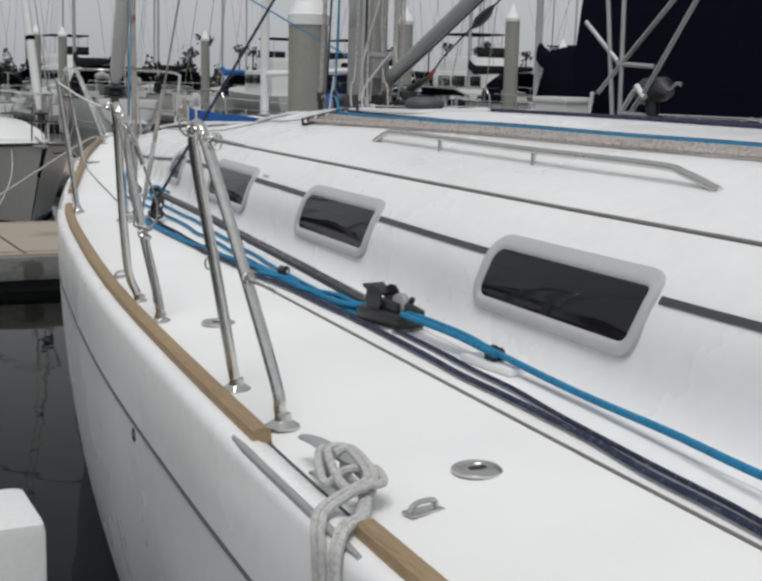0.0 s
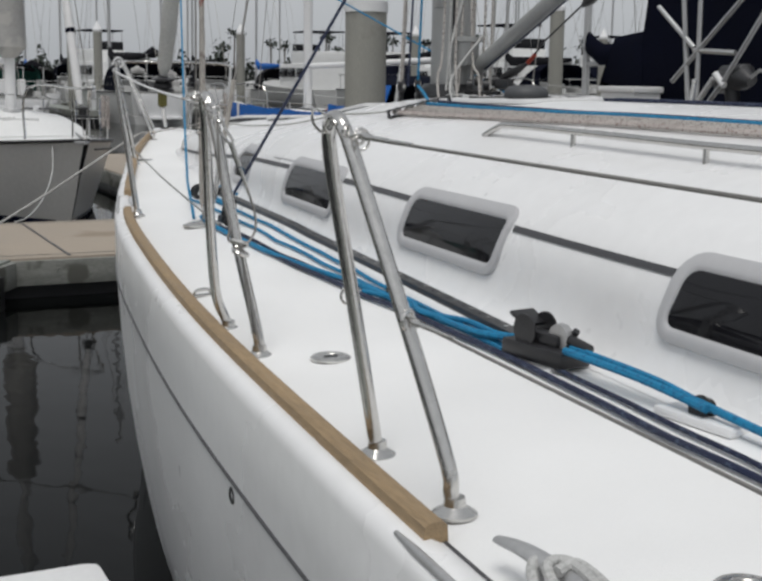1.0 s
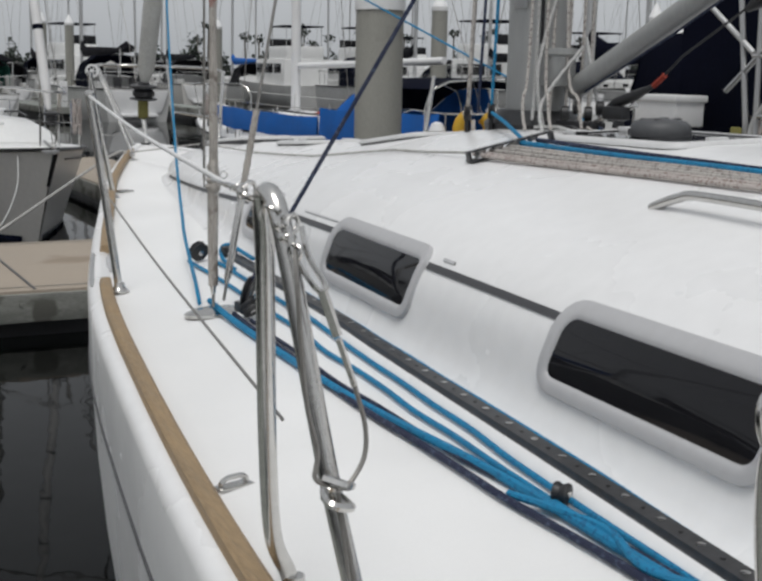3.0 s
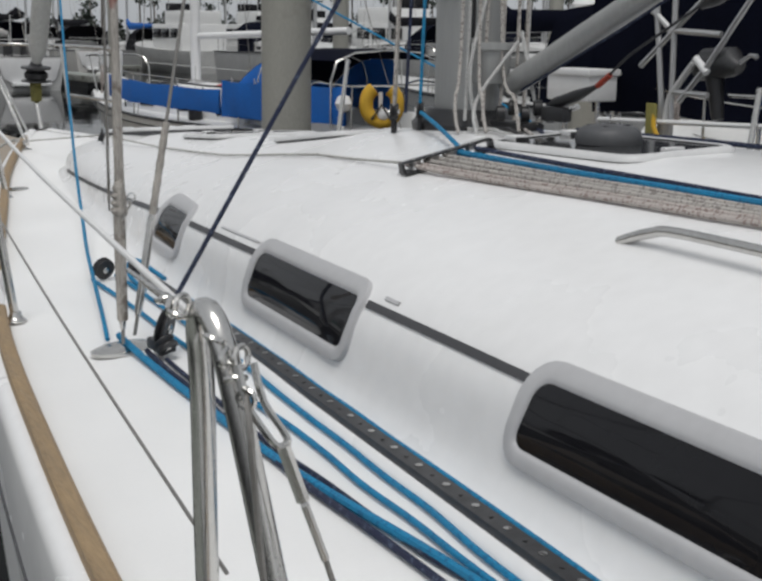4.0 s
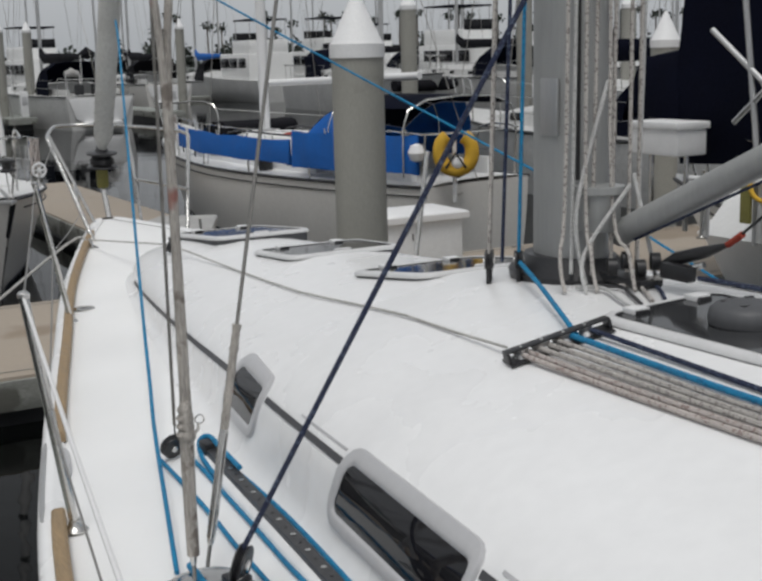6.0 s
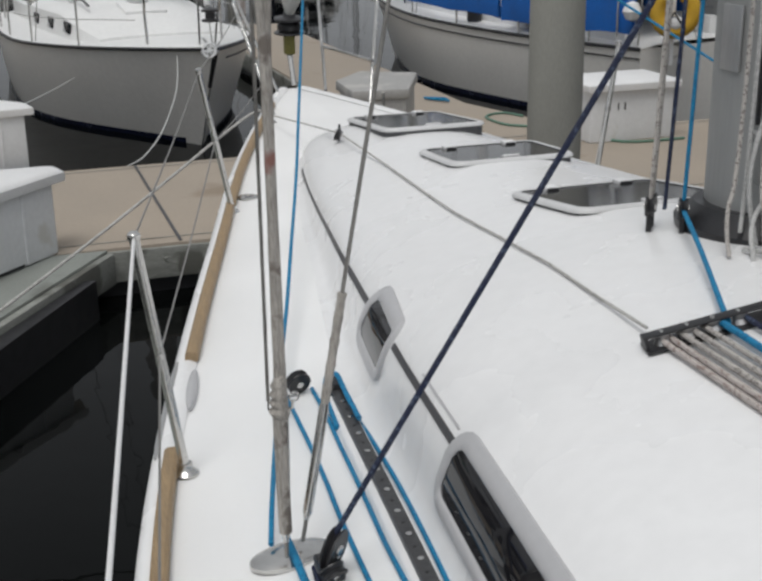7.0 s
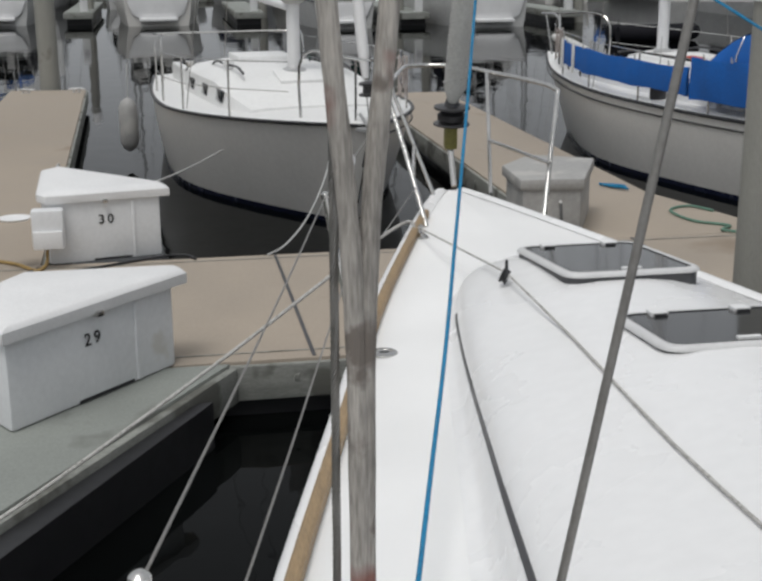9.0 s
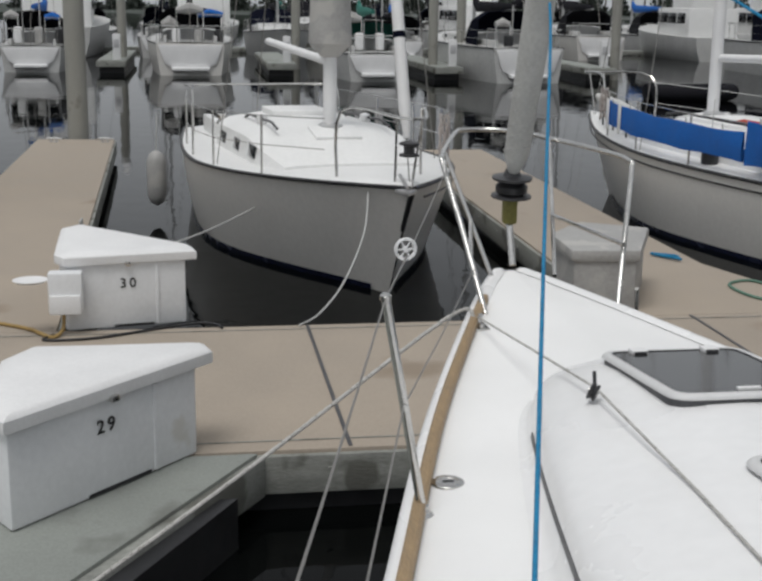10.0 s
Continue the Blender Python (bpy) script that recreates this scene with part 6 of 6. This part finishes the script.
for y in (6.4, 5.9, 5.3):
    part("tie", tube([(-0.36 - 0.28 * (6.7 - y), y, 0.98), (-0.36 - 0.28 * (6.7 - y), y + 0.02, 1.50)], 0.012, 6), BLACK, sr)
rc = thing("red_cloth_bundle", "faded red cloth bundle on the cabin top", "cloth", BLUE_AT, BLUE_RZ)
part("cloth", tube([(-0.35, 3.7, 1.33), (-0.30, 3.45, 1.36), (-0.22, 3.2, 1.35), (-0.12, 2.95, 1.34)], [0.03, 0.06, 0.05, 0.025], 10), RED, rc)

# the neighbour under a navy cover
nb = sailboat("white sloop in the next slip under navy covers", (5.95, -4.6, WZ), 0, L=10.7, B=3.5, F=0.98, hull_m=CABIN, windows=4, cabin_h=0.55, rub=BLACK, mast_m=ALLOY)
slope = [[(-1.56, 2.4 + 0.635 * k, 1.06), (-1.40, 2.4 + 0.635 * k, 1.16), (-1.12, 2.4 + 0.635 * k, 1.44), (-1.02, 2.4 + 0.635 * k, 1.48), (-0.7, 2.4 + 0.635 * k, 1.49), (-0.7, 2.4 + 0.635 * k, 1.0)] for k in range(11)]
part("cockpit_coaming", grid_into(bmesh.new(), slope, close=True), CABIN, nb, "white sloping coaming")
cov = thing("boat_cover", "large navy canvas cover tented over the boat", "canvas")
cr_ = []
for i in range(18):
    y = -4.4 + 9.55 * i / 17
    sag = 0.05 * math.sin(i * 1.9)
    lo = 1.50 + 0.05 * math.sin(i * 0.9) 
    top = 3.6 + sag
    cr_.append([(5.12 + 0.03 * math.sin(i * 1.3), y, lo - 0.14), (5.06, y, 2.1 + sag), (5.15, y, 2.9 + sag), (5.95, y, top), (6.8, y, 2.8 + sag), (7.1, y, 1.5)])
part("cloth", grid_into(bmesh.new(), cr_), NAVYCANVAS, cov)
cv_bm = bmesh.new()
ends = [cv_bm.verts.new(p) for p in cr_[-1]]
cv_bm.faces.new(ends)
part("end_panel", cv_bm, NAVYCANVAS, cov)
flap = []
for i in range(5):
    y = 5.13 + 0.18 * i
    h_ = 2.34 - 0.02 * i - (0.42 if i == 4 else 0)
    flap.append([(5.08, y, 1.70 + 0.03 * i), (5.06, y, h_ - 0.12), (5.12, y, h_), (5.9, y, h_ + 0.12), (6.7, y, h_), (6.8, y, 1.70)])
fl = part("front_flap", grid_into(bmesh.new(), flap), NAVYCANVAS, cov)
fe = bmesh.new()
fe.faces.new([fe.verts.new(p) for p in flap[-1]])
part("flap_end", fe, NAVYCANVAS, fl)
arch = thing("stern_arch", "welded stainless tube frame and rails", "rail")
for a, b in (((3.94, 2.49), (3.43, 2.12)), ((2.20, 3.05), (3.70, 1.83)), ((2.10, 3.03), (3.02, 1.85)), ((3.02, 1.85), (3.28, 1.58)), ((3.72, 3.4), (3.46, 1.58)), ((3.46, 1.58), (3.46, 0.96)), ((3.40, 3.4), (3.34, 0.96)), ((3.43, 2.10), (2.91, 2.07)), ((3.36, 1.65), (3.0, 1.64)), ((3.95, 1.42), (3.95, 0.96))):
    part("tube", tube([(4.3, *a), (4.3, *b)], 0.022, 8), ALLOY, arch)
for y in (1.70, 2.47, 3.95):
    part("post", tube([(4.26, y, 0.96), (4.26, y, 1.47)], 0.018, 8), STEEL, arch)
    part("post_base", lathe([(0.045, 0), (0.045, 0.012), (0.024, 0.02), (0.022, 0.06)], 14, Matrix.Translation((4.26, y, 0.955))), STEEL, arch)
part("gate_post", tube([(4.28, 1.76, 0.96), (4.28, 1.77, 1.63), (4.28, 1.66, 1.66), (4.28, 1.55, 1.64), (4.28, 1.53, 0.96)], 0.016, 8), STEEL, arch)
part("brace", tube([(4.26, 1.90, 1.55), (4.26, 2.02, 1.50), (4.26, 2.20, 1.02)], 0.014, 8), STEEL, arch)
part("top_rail", tube([(4.26, -2, 1.50), (4.26, 1.70, 1.48), (4.26, 4.1, 1.40)], 0.018, 8), CAP, arch)
part("middle_rail", tube([(4.28, -2, 1.24), (4.28, 1.70, 1.24), (4.28, 2.47, 1.23)], 0.010, 8), STEEL, arch)
part("upper_rail", tube([(4.30, -2, 1.66), (4.30, 2.8, 1.65)], 0.014, 8), STEEL, arch)
motor = part("motor_cowl", tube([(4.42, 2.82, 1.84), (4.42, 2.90, 1.88), (4.42, 3.12, 1.86), (4.42, 3.22, 1.78)], [0.05, 0.11, 0.12, 0.06], 12), TRACKMAT, arch, "dark grey outboard cowl on the rail")
part("motor_leg", tube([(4.42, 3.06, 1.80), (4.42, 3.02, 1.58), (4.42, 3.00, 1.46)], [0.07, 0.055, 0.045], 10), BLACK, arch)
part("tiller", tube([(4.40, 2.84, 1.86), (4.40, 2.72, 1.93), (4.40, 2.66, 1.92)], [0.016, 0.014, 0.02], 8), ALLOY, motor)
part("davit", tube([(4.30, 3.42, 0.98), (4.30, 3.40, 1.52), (4.30, 3.30, 1.70), (4.30, 3.16, 1.86)], 0.024, 10, 5), FARWHITE, arch, "pale bent davit tube")
part("davit_cap", tube([(4.30, 3.14, 1.90), (4.30, 3.02, 1.80)], 0.030, 10), CAP, arch)
part("strap_roll", box((4.22, 3.44, 1.12), (4.25, 3.54, 1.56), 0.012), OLIVE, arch, "yellow-green webbing on the post")
rb = thing("deck_locker", "white deck locker on a grey pedestal", "box", (4.58, 4.88, 1.50))
part("body", box((0.02, -0.26, 0), (0.34, 0.30, 0.25), 0.02), CAP, rb)
part("lid", box((0.0, -0.28, 0.215), (0.36, 0.32, 0.275), 0.015), CAP, rb)
for y in (-0.2, 0.22):
    part("leg", tube([(0.18, y, -0.62), (0.18, y, 0.01)], 0.022, 8), STEEL, rb)
for y, r in ((3.02, 0.05), (2.72, 0.045), (2.62, 0.035)):
    w_ = thing("sheet_winch", "small dark winch on the neighbour's deck", "winch", (4.40, y, 0.985), group="neighbour winches")
    part("drum", lathe([(r * 1.3, 0), (r * 1.3, 0.02), (r * 0.9, 0.05), (r * 0.9, 0.10), (r * 1.2, 0.12), (r * 0.3, 0.125)], 14), BLACK, w_)
bc = thing("canvas_roll", "royal blue canvas bundle on the neighbour's deck", "canvas")
part("cloth", tube([(4.52, 1.80, 1.44), (4.52, 1.56, 1.45), (4.56, 1.25, 1.47), (4.62, 0.6, 1.50), (4.62, -0.3, 1.45)], [0.03, 0.20, 0.39, 0.48, 0.3], 14, 0, flat=(0.8, 1.0)), BLUECANVAS, bc)
yh = thing("yellow_hose", "yellow shore hose hung on the rail", "hose")
part("hose", tube([(4.24, 3.46, 1.50), (4.22, 3.44, 1.38), (4.22, 3.34, 1.30), (4.24, 3.08, 1.30), (4.28, 3.0, 1.28)], 0.018, 8, 5), YELLOW, yh)
part("coil", tube([(4.27, 2.98 + 0.06 * math.cos(0.8 * k), 1.26 + 0.06 * math.sin(0.8 * k)) for k in range(17)], 0.016, 8), YELLOW, yh)
part("spool", tube([(4.28, 2.76, 1.18), (4.28, 2.77, 1.32)], 0.05, 12), GREYCOVER, yh)

# ---- the far fleet ----
far_rng = random.Random(11)
protos = [
    sailboat("white sloop moored across the fairway", (-13.2, 46.0, WZ), 0, L=9.5, B=3.1, F=1.05, hull_m=FARWHITE, canvas=NAVYCANVAS, cover=NAVYCANVAS, detail=1, white=FARWHITE, mast_h=12.5),
    sailboat("white sloop with a blue sail cover across the fairway", (-7.3, 46.0, WZ), 0, L=9, B=3.0, F=0.95, hull_m=FARWHITE, canvas=BLACKCANVAS, cover=BLUECANVAS, detail=1, white=FARWHITE, mast_h=11.5),
    sailboat("grey-hulled sloop with black canvas across the fairway", (-1.5, 44.5, WZ), 0, L=10.5, B=3.4, F=1.15, hull_m=HULLGREY, canvas=BLACKCANVAS, cover=BLACKCANVAS, detail=1, white=FARWHITE, mast_h=14),
    sailboat("white sloop with green canvas across the fairway", (4.9, 41.4, WZ), 0, L=8.5, B=2.9, F=0.95, hull_m=FARWHITE, canvas=GREENCANVAS, cover=GREENCANVAS, detail=1, white=FARWHITE, mast_h=11),
    sailboat("long white sloop with a black sail cover across the fairway", (10.1, 40.8, WZ), 4, L=11, B=3.5, F=1.2, hull_m=FARWHITE, canvas=NAVYCANVAS, cover=BLACKCANVAS, detail=1, white=FARWHITE, mast_h=14.5),
]


def motor_yacht(label, at, rz):
    s = thing("motor_yacht", label, "motor yacht", at, rz, "boats")
    L, B = 11.0, 3.9
    rows = []
    for i in range(15):
        y = L * i / 14
        e, f = max(boat_half(L, B, y, 0.6), 0.02), 1.25 + 0.5 * (y / L) ** 2
        half = [(-e, y, f), (-e * 0.96, y, f * 0.55), (-e * 0.82, y, 0.05), (-e * 0.6, y, -0.3)]
        rows.append([Vector(p) for p in half[::-1]] + [Vector((-p[0], p[1], p[2])) for p in half])
    h_ = grid_into(bmesh.new(), rows)
    h_.verts.ensure_lookup_table()
    h_.faces.new([h_.verts[i] for i in range(8)])
    part("hull", h_, FARWHITE, s)
    part("deck", grid_into(bmesh.new(), [[(-max(boat_half(L, B, L * i / 14, 0.6) - 0.02, 0.01), L * i / 14, 1.24 + 0.5 * (i / 14) ** 2), (max(boat_half(L, B, L * i / 14, 0.6) - 0.02, 0.01), L * i / 14, 1.24 + 0.5 * (i / 14) ** 2)] for i in range(15)]), CABIN, s)
    part("deckhouse", prism([(-1.4, 1.2), (1.4, 1.2), (1.25, 6.2), (0.7, 7.3), (-0.7, 7.3), (-1.25, 6.2)], 1.2, 2.75, 0.08), CABIN, s)
    for sd in (-1, 1):
        for k in range(3):
            part("window", box((sd * 1.33 - 0.06, 1.7 + k * 1.45, 1.95), (sd * 1.33 + 0.06, 2.9 + k * 1.45, 2.5), 0.03), SMOKED, s)
    part("flybridge", prism([(-1.2, 1.4), (1.2, 1.4), (1.0, 4.8), (-1.0, 4.8)], 2.75, 3.5, 0.1), CABIN, s)
    part("windscreen", box((-0.9, 4.75, 3.45), (0.9, 4.8, 3.95), 0.02), SMOKED, s)
    part("bimini", prism([(-1.2, 1.5), (1.2, 1.5), (1.1, 4.2), (-1.1, 4.2)], 4.6, 4.68, 0.03), NAVYCANVAS, s)
    for x, y in ((-1.1, 1.6), (1.1, 1.6), (-1.0, 4.1), (1.0, 4.1)):
        part("post", tube([(x, y, 3.4), (x, y, 4.62)], 0.025, 6), STEEL, s)
    return s


# clutter of bimini frames, davits and outboards along the fairway sterns
cl_rng = random.Random(8)
for i in range(15):
    bx, by = ((-13.2, 46.0), (-7.3, 46.0), (-1.5, 44.5), (4.9, 41.4), (10.1, 40.8))[i // 3]
    x = bx + 0.75 * (i % 3 - 1)
    g = thing("stern_rail", "dark canvas and rails on a moored boat's stern", "rail", (x, by + 0.5 + cl_rng.uniform(0, 1.2), 0.93), group="far stern gear")
    w, h_ = cl_rng.uniform(0.25, 0.5), cl_rng.uniform(0.7, 1.7)
    part("hoop", tube([(-w, 0, 0), (-w, 0, h_), (w, 0, h_), (w, 0, 0)], 0.03, 6), STEEL, g)
    part("canvas", tube([(-w, 0.1, h_), (0, 0.15, h_ + 0.08), (w, 0.1, h_)], [0.1, cl_rng.uniform(0.12, 0.25), 0.1], 8), cl_rng.choice((BLACKCANVAS, NAVYCANVAS, BLACKCANVAS, GREYCOVER, BLUECANVAS)), g)
    part("outboard", box((w * 0.3, -0.1, 0.0), (w * 0.3 + 0.3, 0.25, 0.6), 0.08), cl_rng.choice((BLACK, GREYCOVER, CAP)), g)

my = motor_yacht("white motor yacht with a flybridge", (31.0, 52.5, WZ), 180)
for row, (y, x0, x1, step) in enumerate(((40, 23, 66, 6.2), (58, -34, 60, 5.3), (66, -34, 86, 6.6), (84, -40, 112, 7.4))):
    x = x0
    while x < x1:
        src = my if far_rng.random() < 0.14 else far_rng.choice(protos)
        k = far_rng.uniform(0.9, 1.12)
        turn = far_rng.choice((0, 180))
        copy_thing(src, pose(x + far_rng.uniform(-0.6, 0.6), y + turn / 18 + far_rng.uniform(-0.7, 0.7), WZ, 0, far_rng.uniform(-0.8, 0.8), turn + far_rng.uniform(-2, 2)) @ Matrix.Diagonal((k, k, k, 1)))
        x += step
for x in (-21, -28):
    copy_thing(far_rng.choice(protos), pose(x, 47.5, WZ, 0, 0, 180))
for i, x in enumerate((11.5, 16.6, 22.4, 28)):
    copy_thing((protos[0], my, protos[2], protos[4])[i], pose(x, 9.5, WZ, 0, 0, 0))
for i, x in enumerate((-6.2, -10.5, -15)):
    copy_thing(protos[i], pose(x, 18.5, WZ, 0, 0, 180))
for x, y in ((-10.2, 46), (-4.1, 48), (2.7, 49), (7.3, 43.8), (8.6, 45), (14, 43), (20, 39), (27, 36), (34, 36), (41, 36), (14, 20), (-17, 36)):
    copy_thing(first, pose(x, y, 1.1))
d2 = dock("fairway_dock", [(-45, 64.2), (80, 64.2), (80, 65.6), (-45, 65.6)], 0.15, FINGER, "concrete dock across the fairway")

for x, y in ((-10.2, 45.0), (-4.4, 45.5), (1.8, 44.2), (7.6, 42.2), (13.2, 42.0)):
    dock("fairway_finger_dock", [(x - 0.5, y), (x + 0.5, y), (x + 0.5, y + 9.5), (x - 0.5, y + 9.5)], 0.38, FINGER, "grey finger dock between far boats")
    pb = thing("power_post", "white dock power post on a far finger", "post", (x + 0.2, y + 0.5, 0.38), group="power posts")
    part("body", box((-0.14, -0.12, 0), (0.14, 0.12, 0.95), 0.03), CAP, pb)
    part("cover", box((-0.10, -0.13, 0.45), (0.10, -0.115, 0.75), 0.005), FRAME, pb)

# dinghy davits: an upturned grey inflatable over the far dock
for x, y, z in ((13.0, 33.6, 0.12), (23.0, 39.6, 1.05)):
    dn = thing("inflatable_dinghy", "dark inflatable dinghy beside a far boat", "dinghy", (x, y, z))
    part("tube", tube([(-1.2, 0.4, 0), (0.6, 0.45, 0), (1.3, 0, 0.05), (0.6, -0.45, 0), (-1.2, -0.4, 0)], 0.24, 10, 6), BLACKCANVAS, dn)

# ---- trees on the shore ----
tree_rng = random.Random(3)
tb_ = bmesh.new()
verts, faces = [], []


def leaf(c, s):
    ax = Vector((tree_rng.gauss(0, 1), tree_rng.gauss(0, 1), tree_rng.gauss(0, 1))).normalized()
    u = ax.orthogonal().normalized() * s
    v = ax.cross(u)
    i = len(verts)
    verts.extend([tuple(c + u), tuple(c + v), tuple(c - u), tuple(c - v)])
    faces.append((i, i + 1, i + 2, i + 3))


for k in range(130):
    x = -150 + k * 4.2 + tree_rng.uniform(-2, 2)
    y = 235 + tree_rng.uniform(-15, 15) - 0.1 * max(0, x)
    h = tree_rng.uniform(4.5, 8.5) * (0.7 + 0.5 * noise.noise((x * 0.03, 0, 0)) + 0.3)
    w = tree_rng.uniform(2.5, 5.5)
    for _ in range(420):
        u = tree_rng.gauss(0, 0.34)
        a = Vector((u * w, tree_rng.gauss(0, 0.3) * w, min(1.0, abs(tree_rng.gauss(0.42, 0.27))) * h * max(0.35, 1 - 1.1 * abs(u))))
        leaf(Vector((x, y, 0)) + a, tree_rng.uniform(0.2, 0.5))
me = bpy.data.meshes.new("shore_trees")
me.from_pydata(verts, [], faces)
me.materials.append(TREE)
tagged(new("shore_trees", me), "dark line of trees on the far shore", "trees", kind="stuff")

verts, faces = [], []
trunks = bmesh.new()
for k in range(40):
    x = 110 + k * 5.0 + tree_rng.uniform(-2, 2)
    y = 340 + tree_rng.uniform(-15, 15) - 0.3 * max(0, x - 110)
    h = tree_rng.uniform(9, 14)
    tube_into(trunks, [(x, y, 0), (x + tree_rng.uniform(-0.4, 0.4), y, h)], 0.25, 6)
    for _ in range(60):
        leaf(Vector((x + tree_rng.gauss(0, 0.8), y + tree_rng.gauss(0, 0.8), h + tree_rng.gauss(0.3, 0.6))), tree_rng.uniform(0.25, 0.55))
me = bpy.data.meshes.new("palm_crowns")
me.from_pydata(verts, [], faces)
me.materials.append(TREE)
crowns = tagged(new("shore_palms", me), "row of tall palms on the far shore", "palms", kind="stuff")
part("palm_trunks", trunks, BARK, crowns)
sh = prism([(-260, 200), (300, 150), (300, 420), (-260, 420)], -0.4, 0.5, 0)
tagged(obj("shore", sh, TREE), "low dark shore beyond the marina", "shore", kind="structure")
